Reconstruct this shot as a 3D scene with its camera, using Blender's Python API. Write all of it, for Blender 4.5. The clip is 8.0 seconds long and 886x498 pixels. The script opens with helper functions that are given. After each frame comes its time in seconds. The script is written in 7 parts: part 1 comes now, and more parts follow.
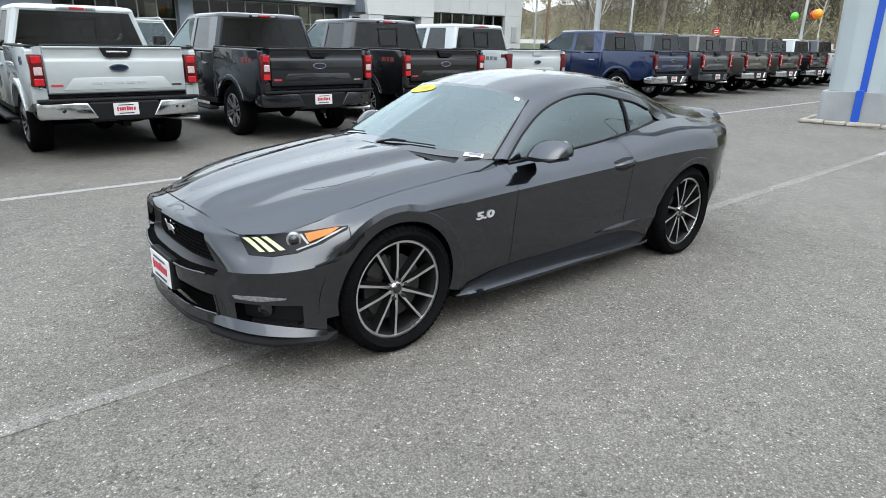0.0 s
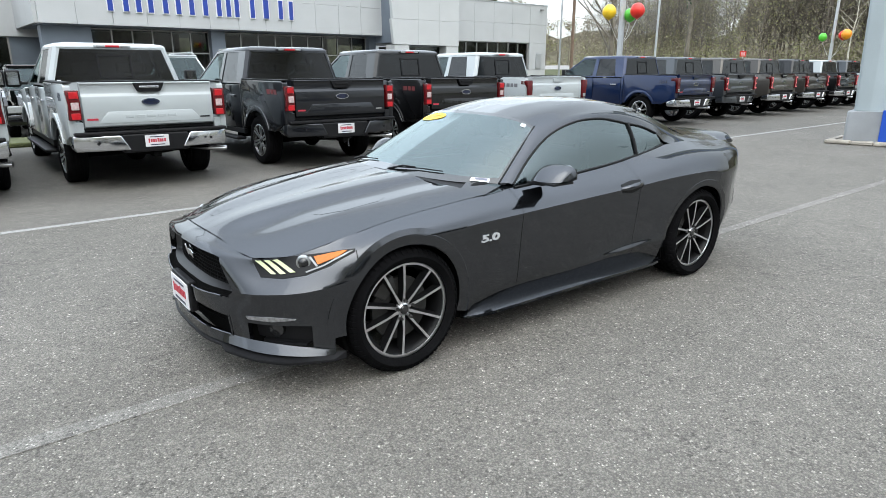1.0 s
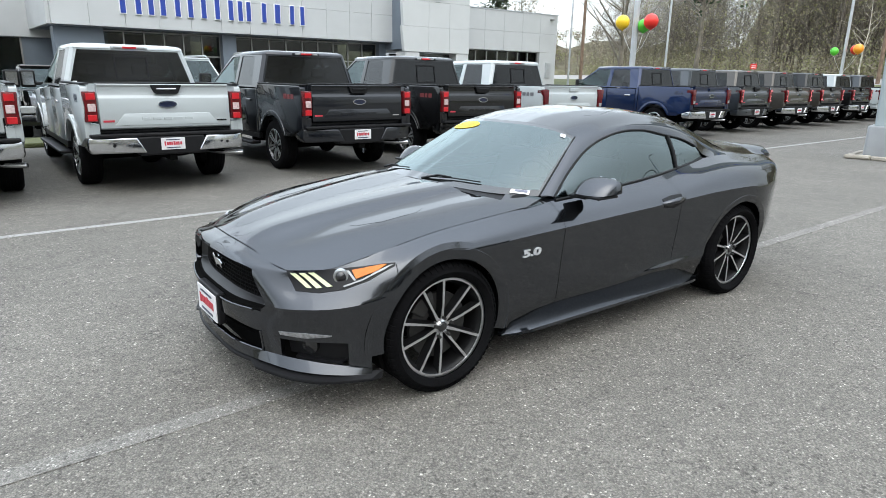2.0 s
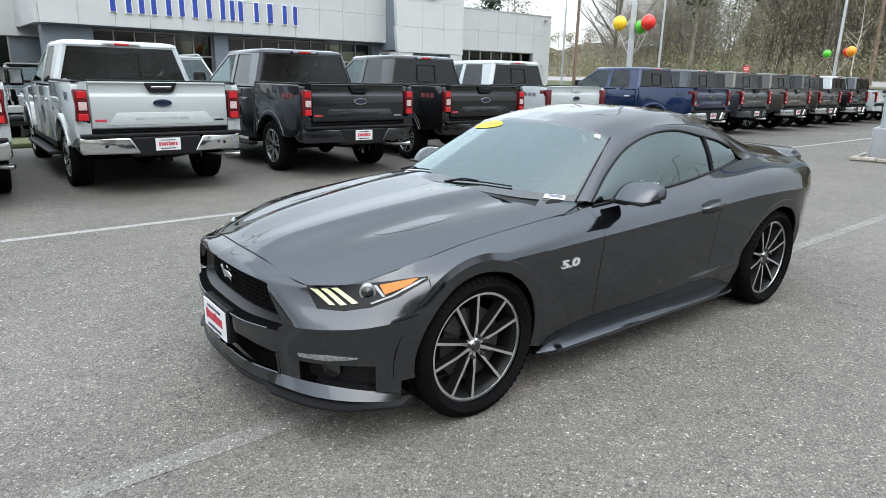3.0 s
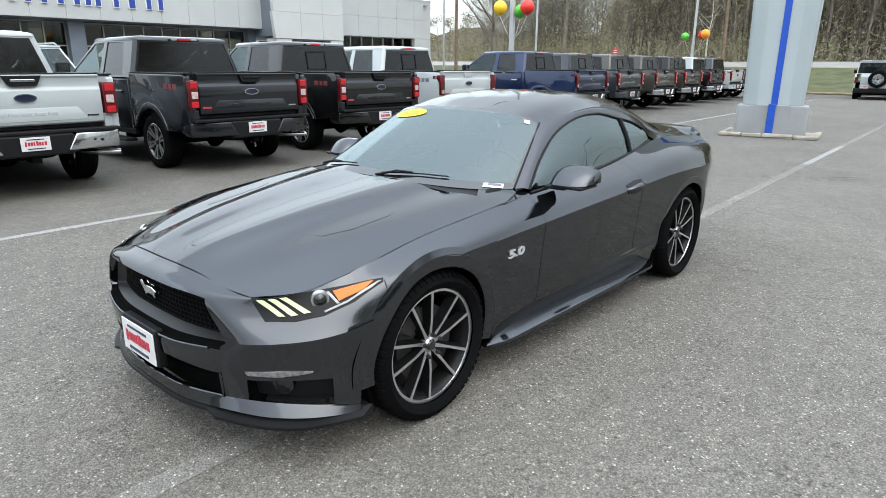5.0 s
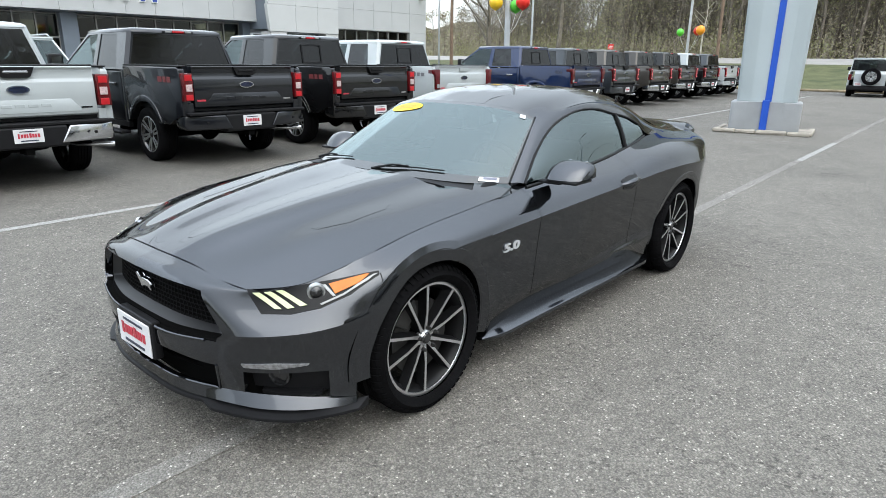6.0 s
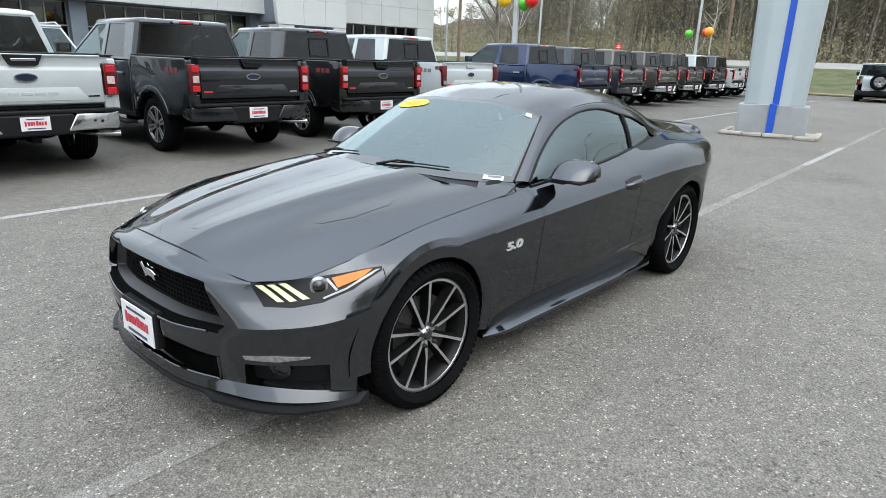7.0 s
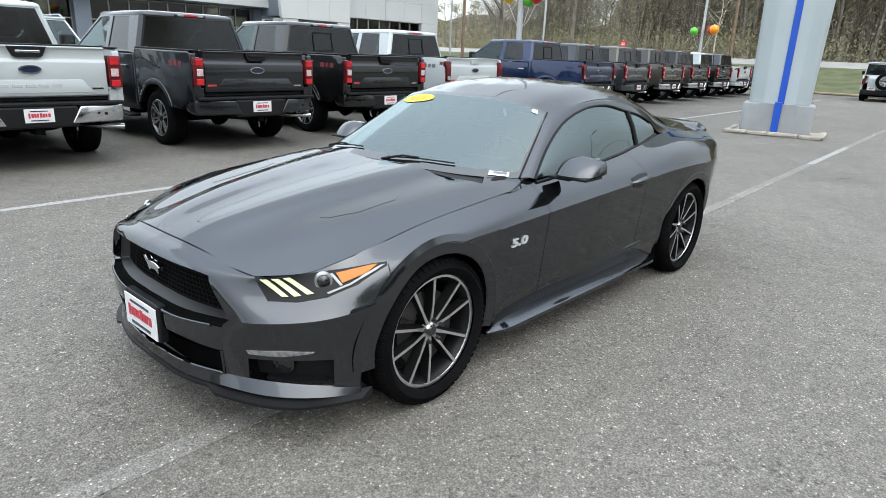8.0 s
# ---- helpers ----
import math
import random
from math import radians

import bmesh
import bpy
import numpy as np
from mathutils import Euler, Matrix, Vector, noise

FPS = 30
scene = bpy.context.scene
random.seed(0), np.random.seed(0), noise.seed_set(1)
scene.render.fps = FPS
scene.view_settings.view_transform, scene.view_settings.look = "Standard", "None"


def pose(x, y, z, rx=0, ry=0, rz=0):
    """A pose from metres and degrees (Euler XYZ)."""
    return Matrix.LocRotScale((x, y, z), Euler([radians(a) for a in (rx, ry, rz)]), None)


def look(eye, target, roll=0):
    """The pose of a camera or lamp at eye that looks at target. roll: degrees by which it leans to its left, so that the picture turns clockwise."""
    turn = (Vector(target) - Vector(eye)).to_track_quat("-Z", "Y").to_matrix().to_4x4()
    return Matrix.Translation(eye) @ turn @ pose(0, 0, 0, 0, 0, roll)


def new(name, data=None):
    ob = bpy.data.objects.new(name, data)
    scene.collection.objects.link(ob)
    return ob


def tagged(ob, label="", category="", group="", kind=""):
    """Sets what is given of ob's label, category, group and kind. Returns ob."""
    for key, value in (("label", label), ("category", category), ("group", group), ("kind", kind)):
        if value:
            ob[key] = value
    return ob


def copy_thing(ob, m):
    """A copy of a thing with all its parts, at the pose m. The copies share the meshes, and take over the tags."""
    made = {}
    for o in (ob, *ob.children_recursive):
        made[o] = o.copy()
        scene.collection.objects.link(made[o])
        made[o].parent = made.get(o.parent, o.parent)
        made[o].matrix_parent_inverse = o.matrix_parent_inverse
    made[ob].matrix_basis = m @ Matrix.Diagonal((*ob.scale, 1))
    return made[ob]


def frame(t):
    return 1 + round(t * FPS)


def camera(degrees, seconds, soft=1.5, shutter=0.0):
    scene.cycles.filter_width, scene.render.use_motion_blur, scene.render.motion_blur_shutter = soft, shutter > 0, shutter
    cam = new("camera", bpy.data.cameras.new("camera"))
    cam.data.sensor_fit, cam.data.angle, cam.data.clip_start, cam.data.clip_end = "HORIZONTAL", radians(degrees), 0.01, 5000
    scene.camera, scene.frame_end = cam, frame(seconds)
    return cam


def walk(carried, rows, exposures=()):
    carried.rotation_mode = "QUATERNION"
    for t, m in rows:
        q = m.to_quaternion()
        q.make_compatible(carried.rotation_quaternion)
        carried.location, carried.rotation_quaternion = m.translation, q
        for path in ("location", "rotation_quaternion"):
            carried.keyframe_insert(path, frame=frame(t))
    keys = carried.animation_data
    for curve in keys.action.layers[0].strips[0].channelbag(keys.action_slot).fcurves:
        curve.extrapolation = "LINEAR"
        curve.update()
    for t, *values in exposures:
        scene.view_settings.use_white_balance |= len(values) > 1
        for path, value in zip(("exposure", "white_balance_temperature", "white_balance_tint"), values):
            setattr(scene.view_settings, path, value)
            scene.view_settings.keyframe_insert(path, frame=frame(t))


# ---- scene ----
cam = camera(70.5, 8.0, 0.85)
PATH = [
    (0, (-1.776, -3.317, 1.568), (-0.549, -1.869, 0.938), 1.2),
    (0.5, (-1.731, -3.451, 1.578), (-0.543, -1.955, 0.987), 0.3),
    (1, (-1.75, -3.473, 1.583), (-0.578, -1.95, 1.03), 0.0),
    (1.5, (-1.79, -3.386, 1.576), (-0.623, -1.851, 1.045), 0.7),
    (1.7, (-1.802, -3.32, 1.576), (-0.636, -1.784, 1.046), 0.9),
    (2.8, (-1.807, -2.968, 1.556), (-0.634, -1.438, 1.023), 1.3),
    (3, (-1.783, -2.876, 1.539), (-0.594, -1.357, 1.012), 1.2),
    (3.5, (-1.733, -2.691, 1.547), (-0.462, -1.242, 1.013), 0.6),
    (4, (-1.781, -2.635, 1.541), (-0.411, -1.283, 0.997), 0.3),
    (4.5, (-1.848, -2.602, 1.543), (-0.429, -1.305, 0.99), 0.1),
    (6, (-1.897, -2.609, 1.541), (-0.455, -1.35, 0.962), 0.7),
    (6.5, (-1.896, -2.607, 1.542), (-0.458, -1.345, 0.958), 1.3),
    (7, (-1.901, -2.611, 1.544), (-0.467, -1.347, 0.954), 1.9),
    (7.5, (-1.903, -2.604, 1.541), (-0.473, -1.339, 0.946), 2.3),
    (8, (-1.901, -2.593, 1.539), (-0.474, -1.328, 0.937), 2.4),
]
walk(cam, [(t, look(eye, target, roll)) for t, eye, target, roll in PATH], exposures=[(0, 2.90, 6250, 6), (8, 2.90, 6250, 6)])

# ---- world and light ----
world = bpy.data.worlds.new("overcast_sky")
scene.world = world
world.use_nodes = True
wn = world.node_tree.nodes
wl = world.node_tree.links
sky = wn.new("ShaderNodeTexSky")
sky.sky_type, sky.sun_disc = "NISHITA", False
sky.sun_elevation, sky.sun_rotation = radians(52), radians(200)
sky.air_density, sky.dust_density, sky.ozone_density = 1.0, 3.0, 1.0
grey = wn.new("ShaderNodeHueSaturation")
grey.inputs["Saturation"].default_value = 0.9
wl.new(sky.outputs[0], grey.inputs["Color"])
even = wn.new("ShaderNodeGamma")  # cloud evens the sky out
even.inputs[1].default_value = 0.25
wl.new(grey.outputs[0], even.inputs[0])
up = wn.new("ShaderNodeSeparateXYZ")
wl.new(wn.new("ShaderNodeTexCoord").outputs["Generated"], up.inputs[0])
dome = wn.new("ShaderNodeMapRange")  # an overcast sky is about three times brighter overhead than at the horizon
dome.inputs[1].default_value, dome.inputs[2].default_value = 0.0, 1.0
dome.inputs[3].default_value, dome.inputs[4].default_value = 0.38, 2.10
wl.new(up.outputs[2], dome.inputs[0])
# sky step added out of view for the coupe's reflections: darker above a long straight edge over the showroom, brighter
# below
across = wn.new("ShaderNodeMath")
across.operation = "MULTIPLY_ADD"
across.inputs[1].default_value = 0.18
wl.new(up.outputs[0], across.inputs[0])
wl.new(up.outputs[2], across.inputs[2])
lean = wn.new("ShaderNodeMath")
lean.operation = "MULTIPLY_ADD"
lean.inputs[1].default_value = -0.647
wl.new(up.outputs[1], lean.inputs[0])
wl.new(across.outputs[0], lean.inputs[2])
ragged = wn.new("ShaderNodeTexNoise")
ragged.inputs["Scale"].default_value, ragged.inputs["Detail"].default_value = 3.0, 5
wl.new(up.inputs[0].links[0].from_socket, ragged.inputs["Vector"])
rag = wn.new("ShaderNodeMath")
rag.operation = "MULTIPLY_ADD"
rag.inputs[1].default_value = 0.02
wl.new(ragged.outputs["Fac"], rag.inputs[0])
wl.new(lean.outputs[0], rag.inputs[2])
sky_step = wn.new("ShaderNodeMapRange")
for i, v in enumerate((0.025, 0.042, 1.72, 1.1)):
    sky_step.inputs[i + 1].default_value = v
wl.new(rag.outputs[0], sky_step.inputs[0])
both = wn.new("ShaderNodeMath")
both.operation = "MULTIPLY"
wl.new(dome.outputs[0], both.inputs[0])
wl.new(sky_step.outputs[0], both.inputs[1])
cloud = wn.new("ShaderNodeMix")
cloud.data_type, cloud.blend_type = "RGBA", "MULTIPLY"
cloud.inputs[0].default_value = 1
wl.new(even.outputs[0], cloud.inputs[6])
wl.new(both.outputs[0], cloud.inputs[7])
wl.new(cloud.outputs[2], wn["Background"].inputs[0])
wn["Background"].inputs[1].default_value = 0.15

sun = new("sun", bpy.data.lights.new("sun", "SUN"))
sun.data.energy, sun.data.angle, sun.data.color = 0.12, radians(60), (1.0, 0.97, 0.92)
sun.matrix_world = look((0, 0, 30), (0 + 6.0, 0 + 10.0, 30 - 15.5))


# ---- materials ----
def material(name, colour, rough=0.5, metal=0.0, vary=0.0, scale=8.0, fine=0.0, fine_scale=120.0, bump=0.0,
             bump_scale=60.0, coat=0.0, spec=0.5, second=None, glow=0.0):
    """A surface with broad stains, fine grain and relief at real sizes."""
    m = bpy.data.materials.new(name)
    m.use_nodes = True
    n, l = m.node_tree.nodes, m.node_tree.links
    b = n["Principled BSDF"]
    b.inputs["Base Color"].default_value = (*colour, 1)
    b.inputs["Roughness"].default_value = rough
    b.inputs["Metallic"].default_value = metal
    b.inputs["Coat Weight"].default_value = coat
    b.inputs["Coat Roughness"].default_value = 0.015
    b.inputs["Coat IOR"].default_value = 1.5
    b.inputs["Specular IOR Level"].default_value = spec
    if glow:
        b.inputs["Emission Color"].default_value = (*colour, 1)
        b.inputs["Emission Strength"].default_value = glow
    if vary or fine or bump:
        place = n.new("ShaderNodeNewGeometry")
        out = None
        if vary:
            a = n.new("ShaderNodeTexNoise")
            a.inputs["Scale"].default_value, a.inputs["Detail"].default_value = scale, 5
            l.new(place.outputs["Position"], a.inputs["Vector"])
            mix = n.new("ShaderNodeMix")
            mix.data_type = "RGBA"
            mix.inputs[6].default_value = (*[c * (1 - vary) for c in colour], 1)
            mix.inputs[7].default_value = (*(second or [min(1, c * (1 + vary)) for c in colour]), 1)
            ramp = n.new("ShaderNodeMapRange")
            ramp.inputs[1].default_value, ramp.inputs[2].default_value = 0.32, 0.68
            l.new(a.outputs["Fac"], ramp.inputs[0])
            l.new(ramp.outputs[0], mix.inputs[0])
            out = mix.outputs[2]
        if fine:
            g = n.new("ShaderNodeTexNoise")
            g.inputs["Scale"].default_value, g.inputs["Detail"].default_value = fine_scale, 3
            l.new(place.outputs["Position"], g.inputs["Vector"])
            r2 = n.new("ShaderNodeMapRange")
            r2.inputs[1].default_value, r2.inputs[2].default_value = 0.3, 0.7
            r2.inputs[3].default_value, r2.inputs[4].default_value = 1 - fine, 1 + fine
            l.new(g.outputs["Fac"], r2.inputs[0])
            mul = n.new("ShaderNodeMix")
            mul.data_type, mul.blend_type = "RGBA", "MULTIPLY"
            mul.inputs[0].default_value = 1
            if out:
                l.new(out, mul.inputs[6])
            else:
                mul.inputs[6].default_value = (*colour, 1)
            l.new(r2.outputs[0], mul.inputs[7])
            out = mul.outputs[2]
        if out:
            l.new(out, b.inputs["Base Color"])
        if bump:
            h = n.new("ShaderNodeTexNoise")
            h.inputs["Scale"].default_value, h.inputs["Detail"].default_value = bump_scale, 4
            l.new(place.outputs["Position"], h.inputs["Vector"])
            bp = n.new("ShaderNodeBump")
            bp.inputs["Strength"].default_value, bp.inputs["Distance"].default_value = bump, 0.01
            l.new(h.outputs["Fac"], bp.inputs["Height"])
            l.new(bp.outputs[0], b.inputs["Normal"])
    return m


def glass(name, tint, rough=0.0, ior=1.45, sheen=(1, 1, 1)):
    m = bpy.data.materials.new(name)
    m.use_nodes = True
    n, l = m.node_tree.nodes, m.node_tree.links
    n.clear()
    out = n.new("ShaderNodeOutputMaterial")
    clear = n.new("ShaderNodeBsdfTransparent")
    clear.inputs[0].default_value = (*tint, 1)
    gloss = n.new("ShaderNodeBsdfGlossy")
    gloss.inputs["Roughness"].default_value = rough
    gloss.inputs[0].default_value = (*sheen, 1)
    fres = n.new("ShaderNodeFresnel")
    fres.inputs[0].default_value = ior
    mix = n.new("ShaderNodeMixShader")
    l.new(fres.outputs[0], mix.inputs[0])
    l.new(clear.outputs[0], mix.inputs[1])
    l.new(gloss.outputs[0], mix.inputs[2])
    l.new(mix.outputs[0], out.inputs[0])
    return m


def clear_face(name):
    """The inner face of a pane: light passes, nothing is mirrored a second time."""
    m = bpy.data.materials.new(name)
    m.use_nodes = True
    n = m.node_tree.nodes
    n.clear()
    m.node_tree.links.new(n.new("ShaderNodeBsdfTransparent").outputs[0], n.new("ShaderNodeOutputMaterial").inputs[0])
    return m


INNER_FACE = clear_face("pane_inner_face")


def asphalt_material(name="asphalt", colour=(0.158, 0.148, 0.131), grain=1.0):
    """Weathered asphalt: pale stones in dark binder, broad stains, tyre-polished drifts, rough relief; shade by the
    pickups painted in.
    """
    m = bpy.data.materials.new(name)
    m.use_nodes = True
    n, l = m.node_tree.nodes, m.node_tree.links
    b = n["Principled BSDF"]
    b.inputs["Roughness"].default_value = 0.85
    b.inputs["Specular IOR Level"].default_value = 0.35
    place = n.new("ShaderNodeNewGeometry")

    def noise_at(scale, detail=4, rough=0.6):
        a = n.new("ShaderNodeTexNoise")
        a.inputs["Scale"].default_value, a.inputs["Detail"].default_value, a.inputs["Roughness"].default_value = scale, detail, rough
        l.new(place.outputs["Position"], a.inputs["Vector"])
        return a.outputs["Fac"]

    def remap(src, a, z, lo, hi):
        r = n.new("ShaderNodeMapRange")
        for i, v in enumerate((a, z, lo, hi)):
            r.inputs[i + 1].default_value = v
        l.new(src, r.inputs[0])
        return r.outputs[0]

    def times(a, c):
        x = n.new("ShaderNodeMath")
        x.operation = "MULTIPLY"
        l.new(a, x.inputs[0])
        l.new(c, x.inputs[1])
        return x.outputs[0]

    stones = n.new("ShaderNodeTexVoronoi")
    stones.inputs["Scale"].default_value = 120
    l.new(place.outputs["Position"], stones.inputs["Vector"])
    tone = n.new("ShaderNodeSeparateColor")
    l.new(stones.outputs["Color"], tone.inputs[0])
    shade = times(remap(tone.outputs[0], 0, 1, 1 - 0.30 * grain, 1 + 0.30 * grain), remap(stones.outputs["Distance"], 0.25, 0.75, 1.10, 0.66))
    pale = n.new("ShaderNodeMath")
    pale.operation = "GREATER_THAN"
    pale.inputs[1].default_value = 0.975
    l.new(tone.outputs[1], pale.inputs[0])
    shade = times(shade, remap(pale.outputs[0], 0, 1, 1.0, 2.2))
    # coarser stones: a few worn pale, and pits that gather in patches where the binder has gone
    coarse = n.new("ShaderNodeTexVoronoi")
    coarse.inputs["Scale"].default_value = 70
    l.new(place.outputs["Position"], coarse.inputs["Vector"])
    kind_of = n.new("ShaderNodeSeparateColor")
    l.new(coarse.outputs["Color"], kind_of.inputs[0])
    shade = times(shade, remap(kind_of.outputs[0], 0.965, 0.985, 1.0, 1.75))
    pits = n.new("ShaderNodeMath")
    pits.operation = "ADD"
    l.new(kind_of.outputs[1], pits.inputs[0])
    l.new(remap(noise_at(2.3, 4), 0.35, 0.65, -0.12, 0.14), pits.inputs[1])
    shade = times(shade, remap(pits.outputs[0], 0.94, 1.0, 1.0, 0.60))
    shade = times(shade, remap(noise_at(0.55, 5), 0.3, 0.7, 0.86, 1.12))
    shade = times(shade, remap(noise_at(7.0, 4), 0.3, 0.7, 0.90, 1.10))
    shade = times(shade, remap(noise_at(26.0, 4, 0.7), 0.3, 0.7, 0.92, 1.08))
    shade = times(shade, remap(noise_at(0.11, 3), 0.35, 0.65, 0.93, 1.05))
    # shade under and around the pickups painted into the asphalt's tone, broken up at its edge
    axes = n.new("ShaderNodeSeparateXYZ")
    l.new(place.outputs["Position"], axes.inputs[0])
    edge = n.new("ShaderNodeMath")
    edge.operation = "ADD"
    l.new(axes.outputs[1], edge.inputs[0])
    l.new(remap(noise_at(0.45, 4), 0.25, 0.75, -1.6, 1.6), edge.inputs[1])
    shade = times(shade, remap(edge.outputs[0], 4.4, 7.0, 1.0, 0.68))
    col = n.new("ShaderNodeMix")
    col.data_type, col.blend_type = "RGBA", "MULTIPLY"
    col.inputs[0].default_value = 1
    col.inputs[6].default_value = (*colour, 1)
    l.new(shade, col.inputs[7])
    l.new(col.outputs[2], b.inputs["Base Color"])
    bp = n.new("ShaderNodeBump")
    bp.inputs["Strength"].default_value, bp.inputs["Distance"].default_value = 0.8, 0.006
    l.new(stones.outputs["Distance"], bp.inputs["Height"])
    bp.invert = True
    l.new(bp.outputs[0], b.inputs["Normal"])
    return m


def worn_paint(name, colour, base, lost):
    """Road paint worn through to the asphalt in patches."""
    m = material(name, colour, 0.75, bump=0.4, bump_scale=150)
    n, l = m.node_tree.nodes, m.node_tree.links
    place = n.new("ShaderNodeNewGeometry")
    a = n.new("ShaderNodeTexNoise")
    a.inputs["Scale"].default_value, a.inputs["Detail"].default_value, a.inputs["Roughness"].default_value = 38, 6, 0.75
    l.new(place.outputs["Position"], a.inputs["Vector"])
    r = n.new("ShaderNodeMapRange")
    r.inputs[1].default_value, r.inputs[2].default_value = lost - 0.08, lost + 0.1
    l.new(a.outputs["Fac"], r.inputs[0])
    mix = n.new("ShaderNodeMix")
    mix.data_type = "RGBA"
    mix.inputs[6].default_value, mix.inputs[7].default_value = (*base, 1), (*colour, 1)
    l.new(r.outputs[0], mix.inputs[0])
    l.new(mix.outputs[2], n["Principled BSDF"].inputs["Base Color"])
    return m


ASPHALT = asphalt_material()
LINE_PAINT = worn_paint("white_road_paint", (0.31, 0.31, 0.295), (0.15, 0.145, 0.135), 0.46)
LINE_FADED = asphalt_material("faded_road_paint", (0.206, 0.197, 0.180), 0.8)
PANEL = material("grey_cladding", (0.45, 0.465, 0.47), 0.45, 0.0, 0.04, 0.6, 0.02, 30)
PANEL_WHITE = material("white_cladding", (0.50, 0.515, 0.515), 0.4, 0.0, 0.03, 0.6, 0.02, 30)
PANEL_BLUE = material("blue_grey_cladding", (0.16, 0.19, 0.23), 0.4, 0.1, 0.06, 1.2)
FRAME_GREY = material("window_frame_grey", (0.30, 0.30, 0.29), 0.4, 0.4, 0.05, 4)
# the dimness of rooms behind glass, put into a dark colour
DARK_ROOM = material("dark_room_shade", (0.05, 0.047, 0.04), 0.9, 0, 0.5, 0.7)
SIGN_BLUE = material("blue_sign_acrylic", (0.02, 0.05, 0.30), 0.3, 0, 0.08, 3)
SIGN_WHITE = material("white_sign_edge", (0.8, 0.8, 0.8), 0.4, 0, 0.03, 3)
SHOP_GLASS = glass("shop_glass", (0.42, 0.45, 0.43))
CONCRETE = material("concrete", (0.29, 0.265, 0.225), 0.9, 0, 0.25, 3, 0.2, 70, 0.5, 40)
GRASS = material("grass", (0.055, 0.075, 0.022), 0.95, 0, 0.35, 0.8, 0.4, 30, 0.5, 25, second=(0.10, 0.10, 0.04))
STRAW = material("dry_verge", (0.20, 0.16, 0.10), 0.95, 0, 0.4, 1.2, 0.3, 30, 0.5, 25)
ROAD = material("pale_road", (0.27, 0.26, 0.25), 0.85, 0, 0.1, 0.8, 0.1, 50)
FOREST_FLOOR = material("leaf_litter", (0.075, 0.06, 0.035), 0.95, 0, 0.4, 0.5, 0.4, 6, 0.4, 8)
BARK = material("grey_bark", (0.17, 0.15, 0.12), 0.9, 0, 0.35, 1.5, 0.3, 18, 0.6, 25)
TWIG = material("dull_far_bark", (0.13, 0.112, 0.088), 0.9, 0, 0.35, 1.5, 0.3, 18)
BIRCH = material("birch_bark", (0.46, 0.43, 0.36), 0.85, 0, 0.3, 5, 0.2, 40)
STEEL = material("galvanised_steel", (0.50, 0.52, 0.54), 0.42, 0.6, 0.08, 2, 0.05, 60)
POLE_WOOD = material("weathered_pole_wood", (0.17, 0.12, 0.085), 0.9, 0, 0.25, 3, 0.3, 60, 0.4, 40)


def leaf_material(name, colour, other):
    m = bpy.data.materials.new(name)
    m.use_nodes = True
    n, l = m.node_tree.nodes, m.node_tree.links
    b = n["Principled BSDF"]
    b.inputs["Roughness"].default_value = 0.75
    geo = n.new("ShaderNodeNewGeometry")
    mix = n.new("ShaderNodeMix")
    mix.data_type = "RGBA"
    mix.inputs[6].default_value, mix.inputs[7].default_value = (*colour, 1), (*other, 1)
    l.new(geo.outputs["Random Per Island"], mix.inputs[0])
    l.new(mix.outputs[2], b.inputs["Base Color"])
    return m


LEAF_SPRING = leaf_material("spring_leaves", (0.20, 0.21, 0.085), (0.28, 0.27, 0.135))
LEAF_BROWN = leaf_material("budding_twigs", (0.215, 0.185, 0.135), (0.28, 0.247, 0.18))
LEAF_PINE = leaf_material("pine_needles", (0.025, 0.045, 0.02), (0.05, 0.07, 0.03))


# ---- building blocks ----
def thing(name, label, category, group="", at=None, kind=""):
    ob = new(name)
    ob.empty_display_size = 0.2
    if at is not None:
        ob.matrix_basis = at
    return tagged(ob, label, category, group, kind)


def part(name, bm, mat, parent=None, label="", smooth=None):
    """Link a bmesh as one mesh object, under parent if there is one. smooth: angle in degrees."""
    me = bpy.data.meshes.new(name)
    bmesh.ops.recalc_face_normals(bm, faces=bm.faces)
    if smooth is not None:
        lim = radians(smooth)
        for f in bm.faces:
            f.smooth = True
        for e in bm.edges:
            if len(e.link_faces) == 2 and e.calc_face_angle(0) > lim:
                e.smooth = False
    bm.to_mesh(me)
    bm.free()
    for one in (mat if isinstance(mat, (list, tuple)) else [mat]):
        me.materials.append(one)
    ob = new(name, me)
    if parent:
        ob.parent = parent
    if label:
        ob["label"] = label
    return ob


def box(bm, x0, x1, y0, y1, z0, z1, bevel=0.0, segs=2):
    vs = [bm.verts.new((x, y, z)) for z in (z0, z1) for x, y in ((x0, y0), (x1, y0), (x1, y1), (x0, y1))]
    fs = [bm.faces.new([vs[i] for i in q]) for q in ((3, 2, 1, 0), (4, 5, 6, 7), (0, 1, 5, 4), (1, 2, 6, 5), (2, 3, 7, 6), (3, 0, 4, 7))]
    if bevel:
        es = list({e for f in fs for e in f.edges})
        bmesh.ops.bevel(bm, geom=es, offset=bevel, segments=segs, profile=0.5, affect="EDGES")
    return bm


def boxed(*a, **k):
    return box(bmesh.new(), *a, **k)


